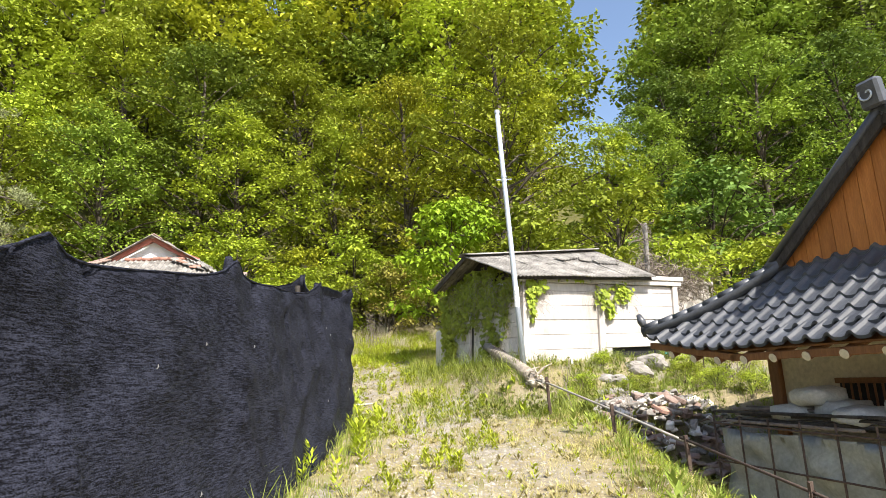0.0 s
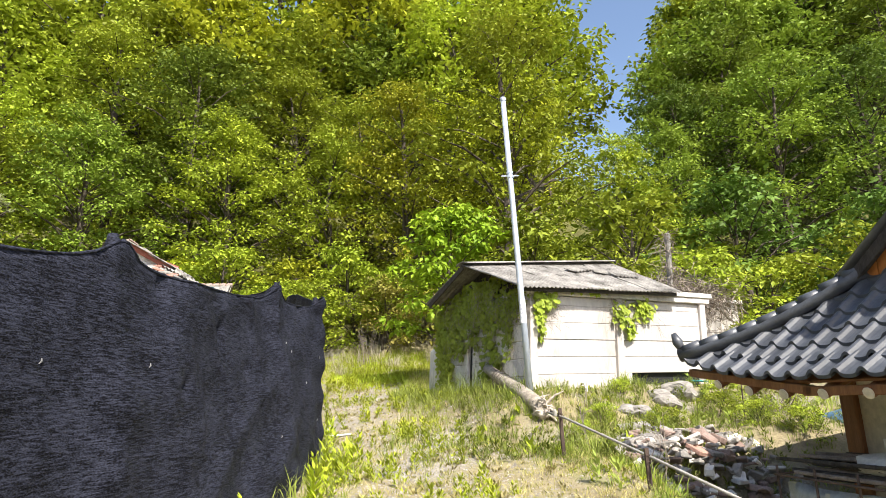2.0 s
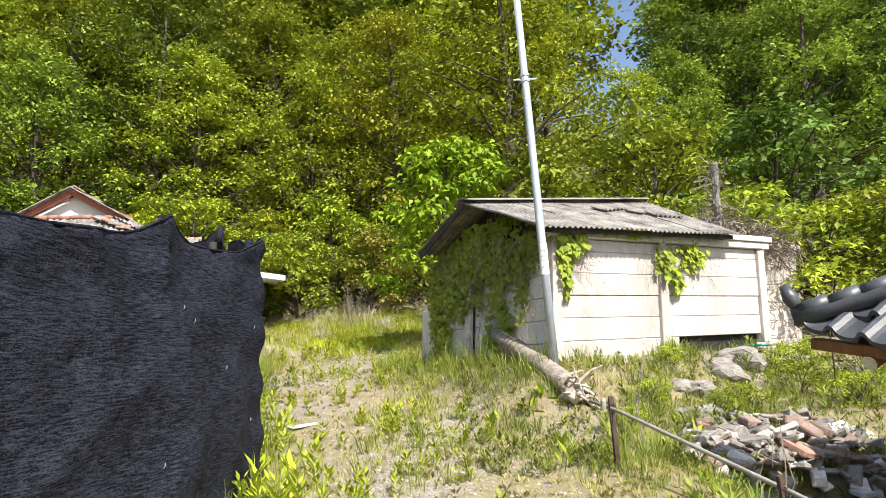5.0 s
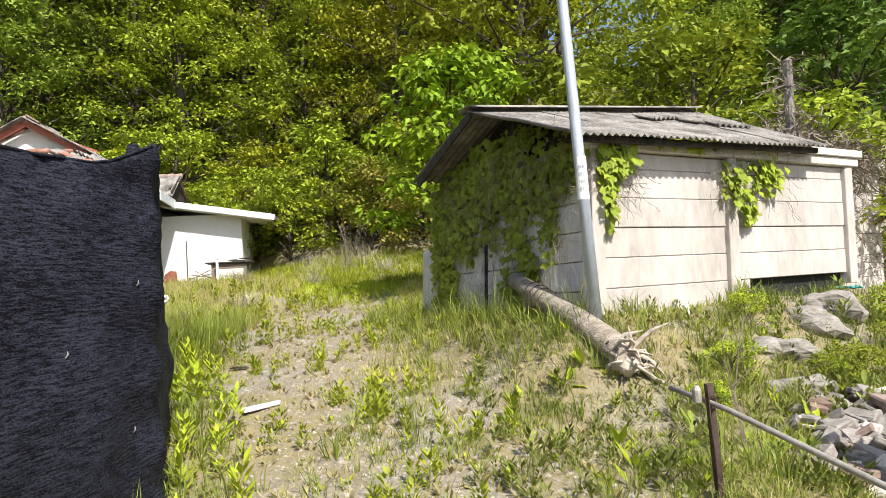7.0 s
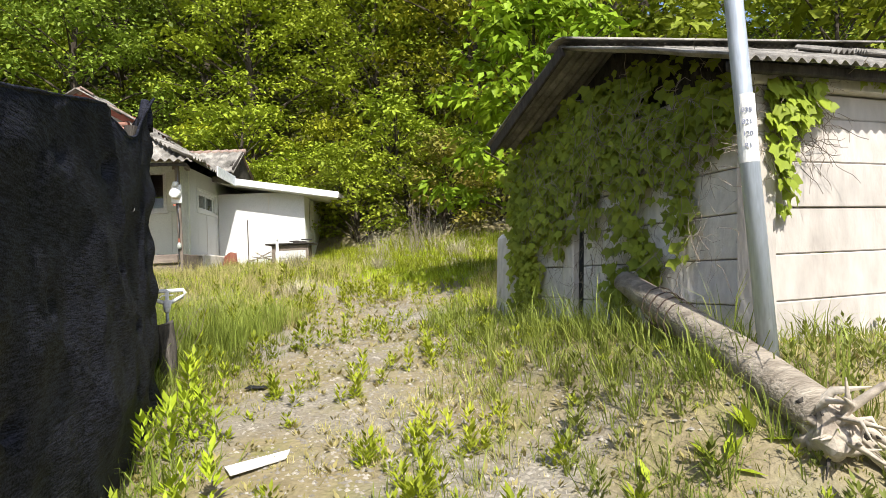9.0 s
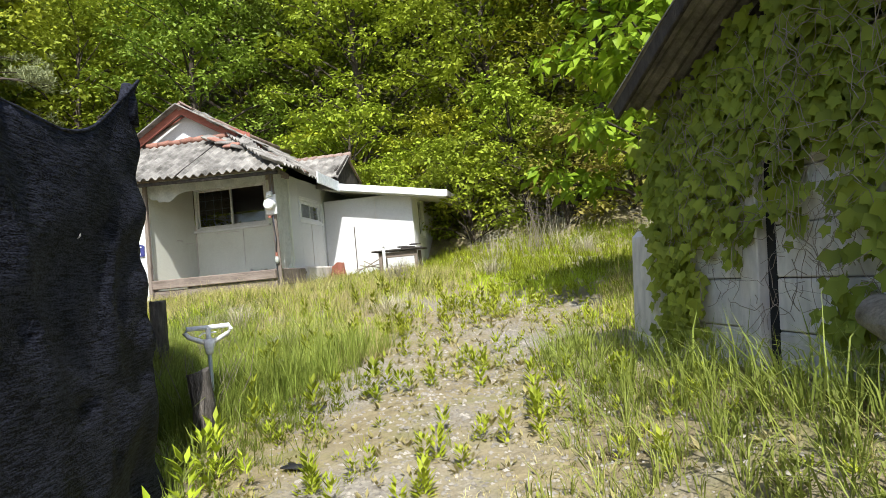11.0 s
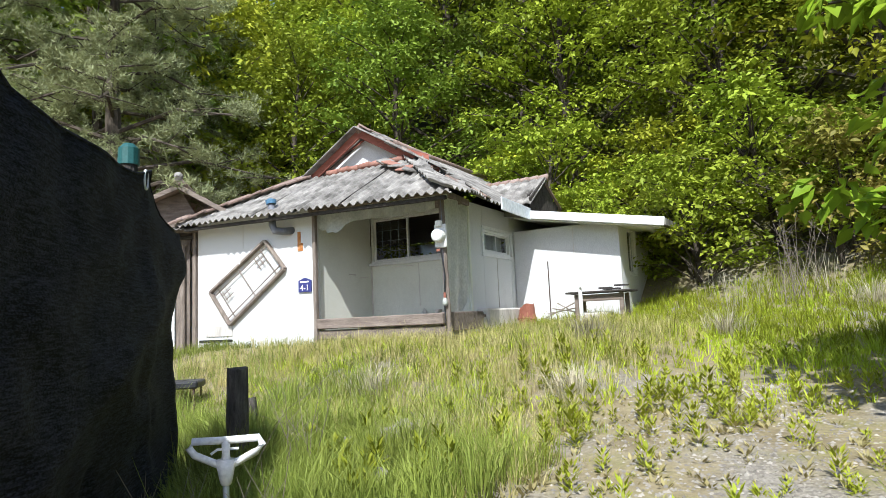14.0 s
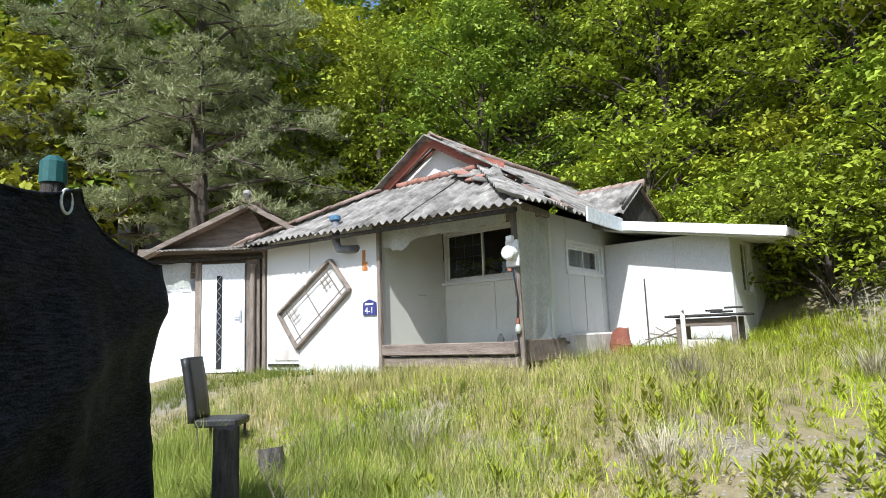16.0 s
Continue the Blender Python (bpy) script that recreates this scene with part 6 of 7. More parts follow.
def tree(name, meshes, mat, x, y, rz, s, label, group, z=None):
    ob = new(name)
    ob.matrix_world = Matrix.Translation((x, y, hz(x, y) if z is None else z)) @ Matrix.Rotation(rz, 4, "Z") @ Matrix.Diagonal((s, s, s, 1))
    tagged(ob, label, "tree", group)
    for nm, me, mt in (("trunk", meshes[0], M_BARK), ("crown", meshes[1], mat)):
        c = new(nm, me)
        c.parent = ob
        if not me.materials:
            me.materials.append(mt)
        c.material_slots[0].link = "OBJECT"
        c.material_slots[0].material = mt
    return ob


KINDS = [tree_meshes("oak", 11.5, 3.6, 42, 7, 20, 0.28, 41), tree_meshes("oak", 13.0, 3.9, 44, 7, 20, 0.29, 42), tree_meshes("oak", 9.5, 3.2, 38, 7, 20, 0.265, 43),
         tree_meshes("oak", 12.0, 3.3, 42, 7, 20, 0.26, 44, droop=0.5)]
FINE = [tree_meshes("oak", 9.5, 3.2, 44, 8, 32, 0.165, 46, low=0.13), tree_meshes("oak", 11.5, 3.3, 46, 8, 32, 0.165, 47, low=0.12, droop=0.5), tree_meshes("oak", 8.0, 3.0, 40, 8, 32, 0.155, 48, low=0.1)]
SHRUB = [tree_meshes("shrub", 3.6, 1.9, 24, 6, 20, 0.16, 51, low=0.05, spray=0.16), tree_meshes("shrub", 2.6, 1.6, 20, 6, 20, 0.14, 52, low=0.03, spray=0.17), tree_meshes("shrub", 4.6, 2.0, 26, 6, 20, 0.18, 53, low=0.08, spray=0.16)]
rr = random.Random(77)
FOREST = [("leafy oak tree with fresh yellow-green spring leaves", M_OAKY), ("leafy oak tree in green spring leaf", M_OAK), ("dense dark green broadleaf tree", M_DEEP)]
for row in range(5):
    yy = 29.2 + row * 5.0
    step = 4.2 + 0.2 * row
    x = -42 - 3 * row + rr.uniform(0, 3)
    while x < 27 + 3 * row:
        px, py = x + rr.uniform(-1.2, 1.2), yy + rr.uniform(-1.8, 1.8) + 0.05 * x + (1.5 if x > 8 else 0)
        x += step
        off = px - 0.36 - 0.26 * (py - 2.2)
        if row > 1 and abs(off) < 4.2 or row == 1 and abs(off) < 1.5:
            continue
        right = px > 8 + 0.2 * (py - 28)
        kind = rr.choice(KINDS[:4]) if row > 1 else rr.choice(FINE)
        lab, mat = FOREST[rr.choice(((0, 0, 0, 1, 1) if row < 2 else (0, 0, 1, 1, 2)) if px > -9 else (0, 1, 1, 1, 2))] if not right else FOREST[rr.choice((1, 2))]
        # Most right-hand oaks take the darkened leaf, so their shade is painted in.
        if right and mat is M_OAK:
            mat = M_OAK_SHADED if rr.random() < 0.85 else M_OAK
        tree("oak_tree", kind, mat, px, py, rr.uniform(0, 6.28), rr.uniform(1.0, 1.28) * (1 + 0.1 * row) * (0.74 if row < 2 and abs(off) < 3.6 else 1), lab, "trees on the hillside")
for row in range(3):
    for k in range(6):
        px, py = -25 - 5.5 * row + rr.uniform(-1.5, 1.5), 8 + 4.2 * k + rr.uniform(-1.2, 1.2)
        lab, mat = FOREST[rr.choice((0, 1, 2))]
        tree("oak_tree", KINDS[rr.choice((0, 2, 3))], mat, px, py, rr.uniform(0, 6.28), rr.uniform(1.1, 1.4), lab, "trees beyond the farmhouse")
for k in range(58):
    px = -22 + 0.78 * k + rr.uniform(-.8, .8)
    py = 26.6 + rr.uniform(-1.3, 1.2) + (0.06 * (px + 3)) + (1.6 if px < -6 else 0)
    mat, lab = rr.choice(((M_OAKY, "low green bramble shrub at the wood's edge"), (M_OAK, "dark green shrub at the wood's edge"), (M_RUSSET, "russet bramble bush with dry shoots"), (M_OAK, "low green bramble shrub at the wood's edge")))
    if mat is M_RUSSET and not -3.5 < px < 1:
        mat, lab = M_OAK, "low green bramble shrub at the wood's edge"
    tree("shrub", SHRUB[k % 3], mat, px, py, rr.uniform(0, 6.28), rr.uniform(0.6, 1.0), lab, "shrubs along the wood")
# The rightmost shrubs also use the leaf with shade painted in.
for px, py, s, mat in ((4.2, 18.6, 1.0, M_OAK), (6.0, 17.8, 0.85, M_OAK), (7.6, 18.6, 1.0, M_OAK), (9.5, 18.0, 0.95, M_OAK), (11.5, 19.5, 1.1, M_OAK_SHADED), (2.6, 20.8, 1.0, M_OAK), (13.5, 17.5, 1.1, M_OAK_SHADED), (8.8, 21.5, 1.2, M_OAK_SHADED), (5.2, 22.0, 1.2, M_OAK)):
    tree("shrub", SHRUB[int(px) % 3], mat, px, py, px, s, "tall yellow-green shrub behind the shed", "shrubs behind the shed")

for px, py, k in ((2.3, 13.0, 0.14), (2.9, 13.9, 0.15), (3.35, 13.05, 0.16), (4.25, 13.75, 0.2), (4.7, 14.5, 0.24), (1.95, 12.5, 0.11), (4.5, 13.0, 0.2), (5.3, 14.0, 0.26), (3.1, 12.95, 0.12), (5.0, 12.6, 0.2)):
    tree("bank_bush", SHRUB[1], M_OAK, px, py, px * 3, k, "low leafy green bush on the bank below the shed", "bushes on the bank", hz(px, py) - 0.9 * k)

# the broad-leaved tree behind the shed
NEAR = tree_meshes("near", 5.2, 1.75, 34, 6, 20, 0.19, 61, low=0.2, droop=0.6, spray=0.17)
tree("mulberry_tree", NEAR, M_BRIGHT, 0.25, 19.2, 0.4, 0.9, "young tree with large bright green leaves behind the shed", "")


def pine_meshes(tall, seed):
    """A crooked trunk with long level boughs, each with plates of upturned needle tufts."""
    r = random.Random(seed)
    g = np.random.default_rng(seed)
    wood = Build()
    spine = [Vector((0, 0, -0.5)), Vector((0.3, 0, tall * 0.3)), Vector((-0.3, 0.3, tall * 0.6)), Vector((0.3, 0.1, tall * 0.97))]
    wood.tube(spine, [0.26, 0.2, 0.13, 0.03], 9)
    tufts = []
    for k in range(36):
        f = 0.33 + 0.65 * k / 36
        i = min(int(f * 3), 2)
        a = spine[i].lerp(spine[i + 1], f * 3 - i)
        ang = k * 2.4 + r.uniform(-.4, .4)
        ln_ = ((1 - f) * 3.2 + 1.3) * r.uniform(0.75, 1.1)
        e = a + Vector((math.cos(ang) * ln_, math.sin(ang) * ln_, r.uniform(-0.6, 0.3)))
        m = a.lerp(e, 0.5) + Vector((0, 0, 0.35))
        wood.tube([a, m, e], [0.07 * (1.2 - f), 0.04, 0.014], 5, False)
        for _ in range(7):
            t = r.uniform(0.35, 1.0)
            o = (a.lerp(m, t * 2) if t < .5 else m.lerp(e, t * 2 - 1))
            b2 = o + Vector((r.gauss(0, .5), r.gauss(0, .5), r.uniform(-.15, .25)))
            wood.tube([o, b2], [0.018, 0.007], 4, False)
            for _ in range(12):
                tufts.append(tuple(o.lerp(b2, r.uniform(.5, 1.2)) + Vector((r.gauss(0, .17), r.gauss(0, .17), r.gauss(0.02, .07)))))
    tufts = np.array(tufts)
    per = 22
    base = np.repeat(tufts, per, 0) + g.normal(0, 0.035, (len(tufts) * per, 3))
    n = len(base)
    d = unit(g.normal(0, 1, (n, 3)) * np.array([[1, 1, 0.7]]) + np.array([[0, 0, 0.6]]))
    return wood.mesh("pine_trunk"), leaves_mesh("pine_crown", base, d, g.normal(0, 0.6, (n, 3)) + np.array([[0, 0, 0.8]]), g.uniform(0.09, 0.18, n), 0.02, 0.1)


PINE = pine_meshes(11.5, 71)
for x, y, rz, s in ((-17.2, 19.6, 0.3, 1.15), (-20.5, 22.5, 2.0, 1.2), (-22.5, 18.0, 1.1, 1.2)):
    tree("pine_tree", PINE, M_PINE, x, y, rz, s, "grey-green pine tree with drooping needle tufts", "pines behind the farmhouse")


# ---- grass and weeds ----
def keep_out(x, y):
    ok = rect_distance(x, y, SHED, -0.1, 5.5, -0.06, 4.2) > 0.02
    ok &= rect_distance(x, y, HOUSE, -2.85, 2.75, 0.0, 6.5) > 0.03
    ok &= rect_distance(x, y, HOUSE, 2.2, 4.5, 3.7, 6.5) > 0.03
    ok &= rect_distance(x, y, OUT, -3.0, 0.0, 0.0, 2.2) > 0.03
    ok &= rect_distance(x, y, HANOK, 0.3, 8, -6, -1.0) > 0.05
    return ok


def track_mid(y):
    return np.interp(y, [-2, 4, 8, 12, 15, 18, 22], [0.5, 0.45, 0.25, -0.1, -1.0, -2.0, -2.4])


def fence_side(x, y):
    fx = np.interp(y, [p[1] for p in FENCE_TOP], [p[0] for p in FENCE_TOP])
    return x - fx


def scatter(n, x0, x1, y0, y1, weight):
    x, y = rng.uniform(x0, x1, n), rng.uniform(y0, y1, n)
    ok = keep_out(x, y) & (rng.uniform(0, 1, n) < weight(x, y))
    x, y = x[ok], y[ok]
    return x, y, np.stack([x, y, height(x, y) - 0.01], 1)


def patch(x, y, s, seed):
    """Smooth uneven patches between 0 and 1."""
    return 0.5 + 0.25 * (np.sin(x * s + seed) * np.sin(y * s * 1.3 + 2 * seed) + np.sin(x * s * 2.3 - y * s * 1.1 + seed * 3) * 0.8 + np.sin(y * s * 3.1 + x * s * 0.7) * 0.4)


def verge(x, y):
    """0 on the worn wheel tracks, 1 away from them."""
    d = np.abs(x - track_mid(y))
    return smooth01((np.abs(d - 0.7) - 0.25) / 0.5) * 0.25 + smooth01((d - 1.0) / 0.9) * 0.75


def grass(name, mat, n, box, weight, hlo, hhi, wid, lean, label, per=11, spread=0.045):
    """Grass in tufts of uneven size, whose blades lean outwards."""
    x, y, at = scatter(n // per, *box, weight)
    k = len(x)
    size = rng.uniform(0.0, 1.0, k) ** 1.6
    h = (hlo + (hhi - hlo) * size) * (0.5 + 0.8 * patch(x, y, 2.3, 1.0))
    h, at = np.repeat(h, per) * rng.uniform(0.45, 1.15, k * per), np.repeat(at, per, 0)
    a = rng.uniform(0, 2 * np.pi, k * per)
    r = np.abs(rng.normal(0, spread, k * per)) * np.repeat(0.6 + size, per)
    at = at + np.stack([np.cos(a) * r, np.sin(a) * r, np.zeros(k * per)], 1)
    ln_ = (0.15 + rng.uniform(0.0, 1.0, k * per)) * lean * (0.5 + r / spread * 0.5)
    ob = new(name, blades_mesh(name, at, h, rng.uniform(0.6, 1.3, k * per) * wid, np.clip(ln_, 0, 1.6), a + rng.normal(0, 0.5, k * per)))
    ob.data.materials.append(mat)
    return tagged(ob, label, "grass", kind="stuff")


def far_turf(x, y):
    """The track fades into turf beyond the shed."""
    return smooth01((y - 18.8) / 2.2)


grass("grass", M_DRY, 190000, (-1.3, 2.6, 3.0, 15), lambda x, y: (0.3 + 0.55 * verge(x, y)) * np.clip(patch(x, y, 1.7, 4) * 1.6 - 0.15, 0, 1) * np.interp(y, [3, 9, 12], [1.0, 0.8, 0.5]), 0.03, 0.14, 0.0045, 1.3, "short dry yellow grass on the track")
grass("grass", M_GRASS, 90000, (-1.6, 3.4, 3.2, 15), lambda x, y: verge(x, y) * patch(x, y, 1.3, 2) * np.where(x > 0.9, 0.8, 0.45), 0.05, 0.2, 0.006, 1.1, "sparse green grass along the track")
grass("grass", M_GRASS, 26000, (-3.4, 0.2, 6, 17), lambda x, y: smooth01(1 - (fence_side(x, y) - 0.1) / 0.8) * (fence_side(x, y) > -0.4), 0.12, 0.42, 0.008, 0.9, "tall green grass at the foot of the net fence")
grass("grass", M_GRASS, 200000, (-12.5, 0.4, 14.4, 22.5), lambda x, y: smooth01((np.abs(x - track_mid(y)) - 1.0) / 0.8) * (0.08 + 0.8 * np.clip(patch(x, y, 1.1, 5), 0, 1) ** 1.8) * np.where(y < 15.2, fence_side(x, y) > 0.15, True), 0.10, 0.34, 0.007, 0.9, "long green grass in the farmhouse yard")
grass("grass", M_DRY, 150000, (-10, 0.6, 16.5, 23.5), lambda x, y: smooth01((np.abs(x - track_mid(y)) - 0.9) / 0.8) * patch(x, y, 0.9, 8) * smooth01((y - 16.0) / 2), 0.15, 0.4, 0.005, 0.8, "pale seeding grass before the farmhouse")
grass("grass", M_WEED, 110000, (-8, 4.5, 17.5, 28), lambda x, y: 0.95 * (0.4 + 0.6 * patch(x, y, 1.2, 3)) * np.maximum(far_turf(x, y), smooth01((np.abs(x - track_mid(y)) - 0.8) / 0.8)), 0.07, 0.26, 0.011, 0.9, "green grass below the wood")
grass("grass", M_GRASS, 55000, (-0.6, 6.5, 11.0, 15.5), lambda x, y: np.where(rect_distance(x, y, SHED, -0.1, 4.6, -0.1, 3.4) < 1.2, 0.9, 0.4) * (0.15 + 0.85 * patch(x, y, 1.9, 6)), 0.05, 0.32, 0.007, 1.0, "long grass on the bank below the shed")
grass("grass", M_GRASS, 40000, (1.7, 9, 5, 15.5), lambda x, y: 0.5 * patch(x, y, 1.4, 7), 0.1, 0.35, 0.010, 0.7, "rough grass on the lower ground")

grass("grass", M_GRASS, 16000, (-1.9, 1.4, 13.2, 17.6), lambda x, y: (rect_distance(x, y, SHED, -0.1, 4.6, -0.05, 3.2) < 0.75) * (0.4 + 0.6 * patch(x, y, 2.5, 3)), 0.2, 0.55, 0.008, 1.1, "tall arching grass at the foot of the shed")


grass("grass", M_GRASS, 60000, (-9.5, -2.9, 14.8, 18.6), lambda x, y: smooth01((19.2 - y) / 2.5) * np.clip(patch(x, y, 1.5, 7) * 1.7 - 0.3, 0, 1) * np.where(y < 15.4, fence_side(x, y) > 0.15, True), 0.2, 0.6, 0.007, 0.7, "tall lush green grass in the yard", per=16, spread=0.06)
grass("grass", M_WEED, 70000, (-9, 3, 22.0, 28), lambda x, y: 0.3 + 0.7 * patch(x, y, 1.3, 4), 0.12, 0.42, 0.010, 0.9, "tall yellow-green grass under the wood's edge")
grass("grass", M_GRASS, 60000, (-6.6, -3.2, 14.8, 17.4), lambda x, y: smooth01(1.25 - np.hypot(x + 4.7, (y - 16.0) * 1.1) / 1.9) * np.where(y < 15.78, fence_side(x, y) > 0.1, True), 0.22, 0.46, 0.008, 0.8, "long green grass round the fence end", per=14, spread=0.06)
M_OLIVE = foliage("short_olive_grass", (0.27, 0.28, 0.05), (0.44, 0.42, 0.11), trans=0.3)
grass("grass", M_OLIVE, 240000, (-4.2, 2.6, 3.4, 20.5), lambda x, y: (0.16 + 0.7 * verge(x, y)) * np.clip(patch(x, y, 2.1, 6) * 1.5 - 0.15, 0, 1) * (fence_side(x, y) > 0.05), 0.02, 0.09, 0.0055, 1.2, "short olive grass creeping over the track")


def weeds(name, n, box, weight, size, leaves, mat, label, tall=0.16):
    x, y, at = scatter(n, *box, weight)
    k = len(x)
    base = np.repeat(at, leaves, 0)
    m = len(base)
    s = np.repeat(rng.uniform(0.6, 1.3, k), leaves)
    a = rng.uniform(0, 2 * np.pi, m)
    lvl = rng.uniform(0, 1, m)
    base = base + np.stack([0.02 * np.cos(a), 0.02 * np.sin(a), lvl * tall * s], 1)
    along = np.stack([np.cos(a), np.sin(a), 0.5 + 0.9 * lvl + rng.normal(0, 0.25, m)], 1)
    face = np.stack([-0.4 * np.cos(a), -0.4 * np.sin(a), np.ones(m)], 1)
    ln_ = size * s * rng.uniform(0.7, 1.2, m)
    ob = new(name, leaves_mesh(name, base, along, face, ln_, ln_ * 0.33, 0.15))
    ob.data.materials.append(mat)
    return tagged(ob, label, "weeds", kind="stuff")


weeds("weeds", 2600, (-3.6, 1.0, 7.5, 22), lambda x, y: (0.06 + 0.9 * (patch(x, y, 2.0, 9) * patch(x, y, 5.1, 3) > 0.3)) * (fence_side(x, y) > 0.25) * smooth01(1 - np.abs(x - track_mid(y)) / 1.8), 0.055, 36, M_WEED, "yellow-green leafy weeds in the worn track", 0.14)
weeds("weeds", 230, (-3.6, -0.6, 7.5, 15), lambda x, y: (fence_side(x, y) > 0.12) & (fence_side(x, y) < 0.75), 0.085, 30, M_WEED, "yellow-green leafy weeds under the net fence", 0.28)
weeds("weeds", 430, (-8, -2.2, 15.0, 20), lambda x, y: (0.1 + 0.85 * (patch(x, y, 1.6, 2) > 0.55)) * (fence_side(x, y) > 0.2), 0.07, 40, M_WEED, "leafy weeds among the yard grass", 0.22)
weeds("weeds", 900, (0.3, 6, 11, 14.6), lambda x, y: 0.3 + 0.6 * (patch(x, y, 1.9, 5) > 0.5), 0.055, 26, M_GRASS, "green leafy weeds on the bank", 0.13)
weeds("butterbur", 16, (0.7, 3.2, 11.0, 13.4), lambda x, y: np.ones_like(x), 0.15, 5, M_WEED, "broad round weed leaves on the bank", 0.05)
weeds("weeds", 500, (1.6, 8, 4, 15), lambda x, y: 0.5 * (patch(x, y, 1.2, 3) > 0.5), 0.08, 24, M_GRASS, "green leafy weeds on the lower ground", 0.2)

weeds("ground_cover", 8500, (-9, 3.4, 3.4, 22), lambda x, y: (0.25 + 0.75 * verge(x, y)) * (fence_side(x, y) > 0.1) * (0.2 + 0.8 * patch(x, y, 2.6, 11)), 0.045, 16, M_WEED, "small yellow-green leaves creeping over the soil", 0.05)
weeds("dry_litter", 9000, (-3.5, 2.8, 3.4, 19), lambda x, y: 0.6 * (fence_side(x, y) > 0.1) * patch(x, y, 3.0, 13), 0.06, 7, M_DRY, "dry straw litter scattered on the track", 0.015)


def pebbles(n):
    x = track_mid(rng.uniform(4, 21, n)) * 0
    y = rng.uniform(4, 20, n)
    x = track_mid(y) + rng.normal(0, 0.75, n)
    c = np.stack([x, y, height(x, y)], 1)
    s = rng.uniform(0.006, 0.022, n)[:, None, None]
    o = np.array([[1, 0, 0], [0, 1, 0], [-1, 0, 0], [0, -1, 0], [0, 0, 0.7]], float)[None] * rng.uniform(0.6, 1.3, (n, 5, 1)) * s
    v = (c[:, None, :] + o).reshape(-1, 3)
    k = np.arange(n)[:, None] * 5
    f = np.concatenate([k + [0, 1, 4], k + [1, 2, 4], k + [2, 3, 4], k + [3, 0, 4]], 1).ravel()
    ob = new("gravel", fast_mesh("gravel", v, f, 3))
    ob.data.materials.append(M_GRAVEL)
    return tagged(ob, "small pale gravel scattered on the track", "gravel", kind="stuff")


M_GRAVEL = material("pale_gravel", [(0.3, (0.21, 0.185, 0.15)), (0.7, (0.38, 0.35, 0.30))], scale=9, rough=0.95, island=0.35)
pebbles(20000)


# ---- small things by the way ----
def blade_clump(name, x, y, n, tall, spread, wid, lean, mat, label, category="grass"):
    a = rng.uniform(0, 2 * np.pi, n)
    r = np.abs(rng.normal(0, spread, n))
    px, py = x + np.cos(a) * r, y + np.sin(a) * r
    at = np.stack([px, py, height(px, py) - 0.02], 1)
    ob = new(name, blades_mesh(name, at, tall * rng.uniform(0.45, 1.1, n), wid * rng.uniform(0.6, 1.3, n), lean * rng.uniform(0.1, 1.0, n), a + rng.normal(0, 0.4, n)))
    ob.data.materials.append(mat)
    return tagged(ob, label, category, "clumps in the yard", kind="stuff")


for x, y, tall in ((-4.55, 15.85, 0.5), (-4.75, 16.05, 0.6), (-4.35, 15.75, 0.45), (-5.2, 16.25, 0.6), (-4.15, 15.6, 0.5), (-3.9, 15.35, 0.45), (-3.6, 15.1, 0.4), (-5.0, 15.95, 0.6), (-5.5, 16.5, 0.6), (-4.9, 16.45, 0.5)):
    blade_clump("grass_clump", x, y, 420, tall, 0.17, 0.009, 0.9, M_GRASS, "lush clump of long green grass by the fence")
M_STRAW = foliage("grey_straw", (0.34, 0.30, 0.20), (0.52, 0.47, 0.34), trans=0.25)
for x, y, tall in ((-4.34, 20.6, 0.5), (-4.1, 17.3, 0.38), (-3.6, 18.9, 0.4), (-5.6, 18.2, 0.45), (-3.3, 22.4, 0.5), (-1.9, 24.4, 0.6), (-0.6, 25.0, 0.55)):
    blade_clump("dry_grass_clump", x, y, 260, tall, 0.16, 0.006, 1.1, M_STRAW, "clump of grey dead grass in the yard")
for x, y, tall in ((-3.9, 24.5, 1.5), (-3.3, 24.9, 1.2), (-2.6, 25.3, 1.3)):
    blade_clump("dry_reeds", x, y, 60, tall * 0.75, 0.4, 0.006, 0.8, M_STRAW, "stand of pale dry reeds at the wood's edge", "reeds")


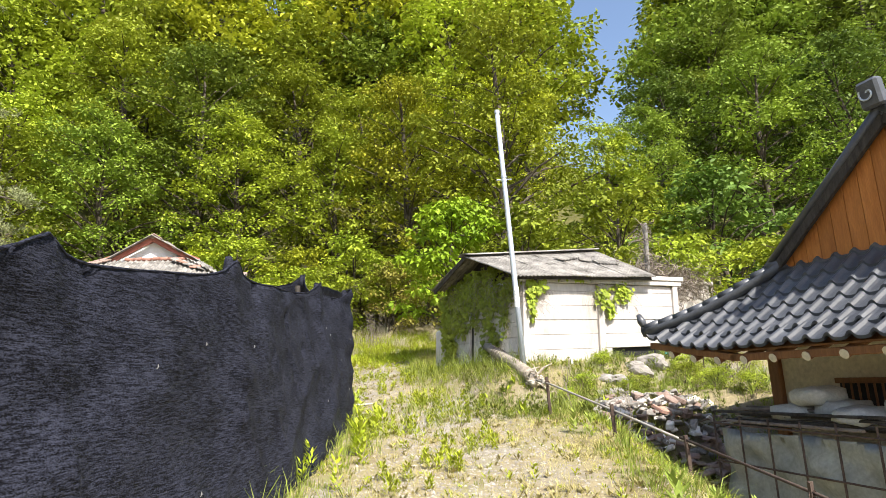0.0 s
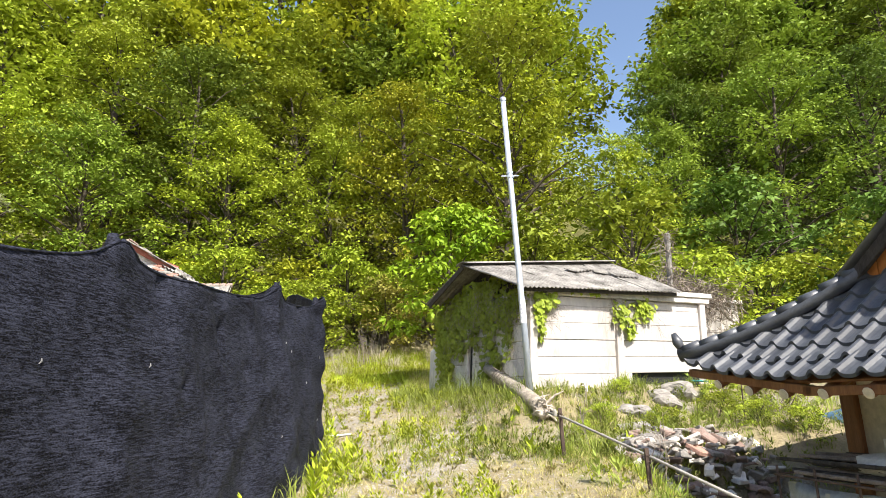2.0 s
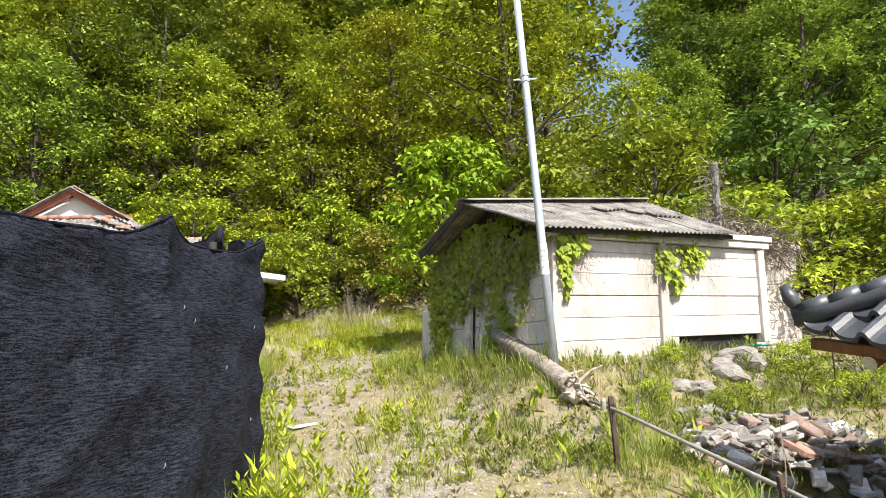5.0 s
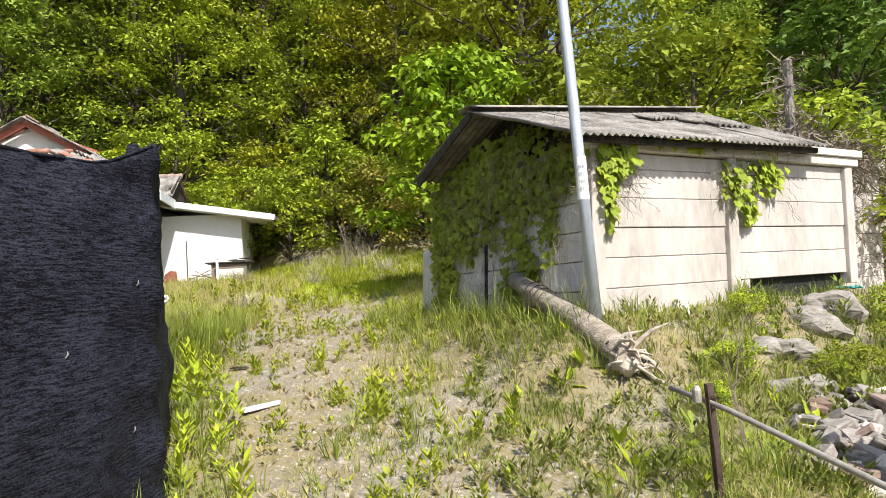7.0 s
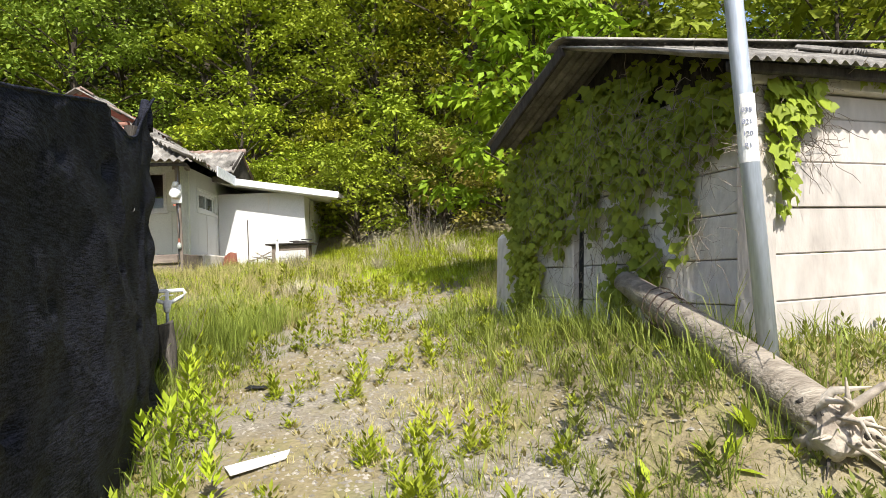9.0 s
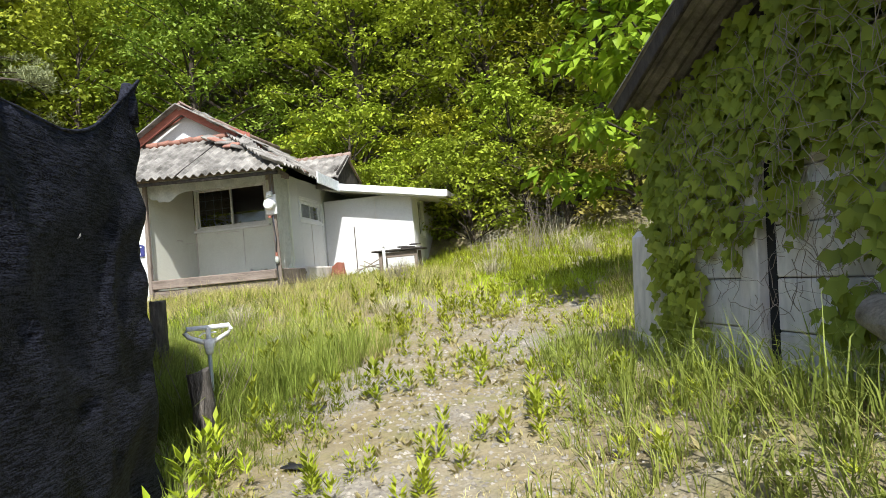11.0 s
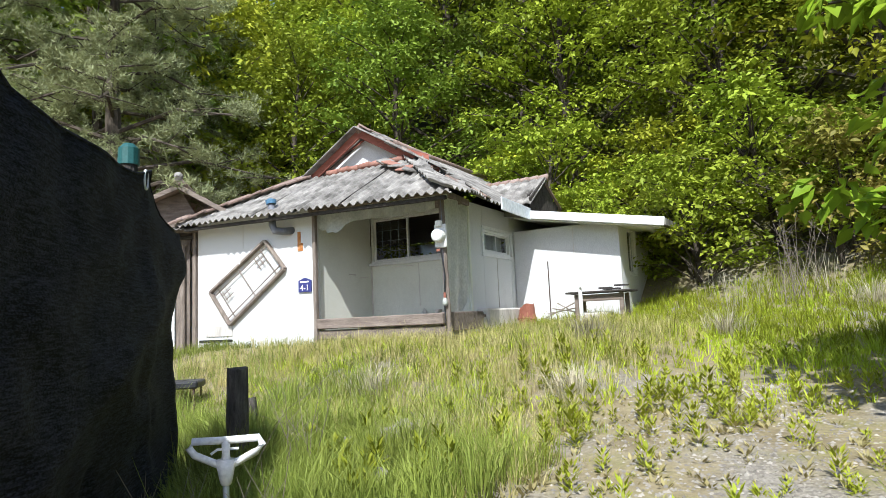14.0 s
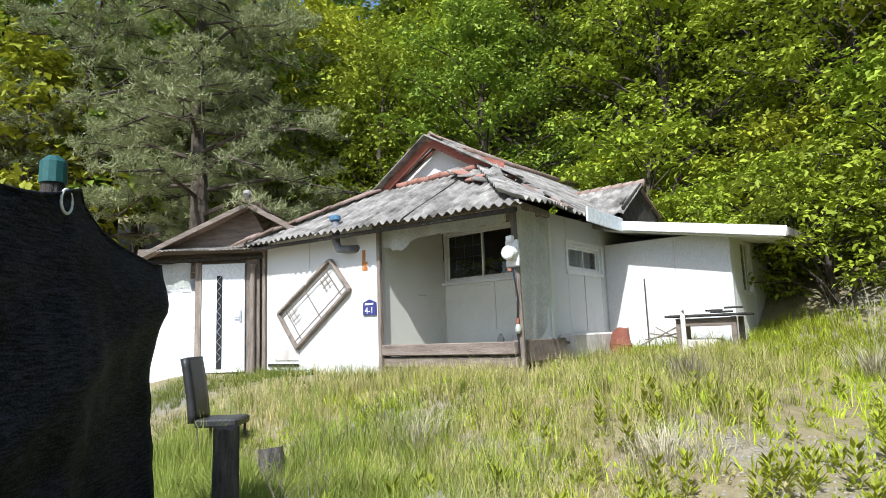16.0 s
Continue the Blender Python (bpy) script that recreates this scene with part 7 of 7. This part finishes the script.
def twigs(name, x, y, tall, n, spread, seed, label, category, thick=0.006):
    q = random.Random(seed)
    bb = Build()
    z = hz(x, y)
    for _ in range(n):
        p = Vector((x + q.gauss(0, spread * .3), y + q.gauss(0, spread * .3), z - 0.05))
        d = Vector((q.gauss(0, spread), q.gauss(0, spread), tall)) * q.uniform(0.6, 1.05)
        mid = p + d * 0.5 + Vector((q.gauss(0, .04), q.gauss(0, .04), 0))
        bb.tube([p, mid, p + d], [thick, thick * 0.7, thick * 0.25], 4)
        for _ in range(3):
            f = q.uniform(0.45, 0.95)
            a = p + d * f
            bb.tube([a, a + Vector((q.gauss(0, .12), q.gauss(0, .12), q.uniform(.05, .25)))], [thick * 0.5, thick * 0.2], 3)
    return single(name, bb, M_DEADVINE, WORLD, label, category)


twigs("bare_sapling", 1.9, 11.8, 0.95, 2, 0.06, 1, "thin bare sapling stem on the bank", "sapling", 0.008)
twigs("bare_sapling", 2.35, 10.6, 0.8, 3, 0.12, 2, "thin bare sapling stem on the bank", "sapling", 0.007)
twigs("bare_bush", -2.9, 24.6, 1.5, 16, 0.35, 3, "leafless twiggy bush at the wood's edge", "bush")
twigs("bare_bush", 5.1, 13.6, 1.0, 14, 0.35, 4, "leafless twiggy bush on the lower bank", "bush")
twigs("dead_weed", -3.5, 15.3, 0.8, 9, 0.2, 5, "thin dark dead seed stalks in the grass", "weeds", 0.004)
twigs("dead_weed", -4.6, 16.6, 0.8, 9, 0.2, 6, "thin dark dead seed stalks in the grass", "weeds", 0.004)
single("iron_rod", Build().tube([(4.55, 13.5, 0.2), (4.58, 13.5, 1.4)], 0.01, 6), M_IRON, WORLD, "thin rusty iron rod stuck in the bank", "rod")
M_TEAL = material("teal_cloth", [(0.3, (0.03, 0.20, 0.20)), (0.7, (0.06, 0.32, 0.30))], scale=8, rough=0.8, bump=0.4)
rag = Build().sheet(lambda i, j: (3.35 + 0.3 * i / 8, -0.34 + 0.16 * j / 5, 1.33 + 0.05 * noise.noise(Vector((i * .6, j * .6, 3)))), 8, 5, 0.01)
single("rag", rag, M_TEAL, SHED, "crumpled teal rag lying at the shed's foot", "cloth", smooth=True)
single("pipe_stub", Build().tube([(0.87, -0.25, 1.1), (0.87, -0.25, 1.30)], 0.028, 10), M_WHITE, SHED, "short white pipe stub standing before the shed", "pipe")
scrap = Build().sheet(lambda i, j: (-2.21 + 0.17 * i / 6, 14.5 + 0.1 * j / 4, hz(-2.13, 14.55) + 0.03 + 0.02 * noise.noise(Vector((i * .7, j * .7, 1)))), 6, 4, 0.006)
single("plastic_scrap", scrap, M_BLACK, WORLD, "scrap of black plastic lying on the track", "scrap", smooth=True)
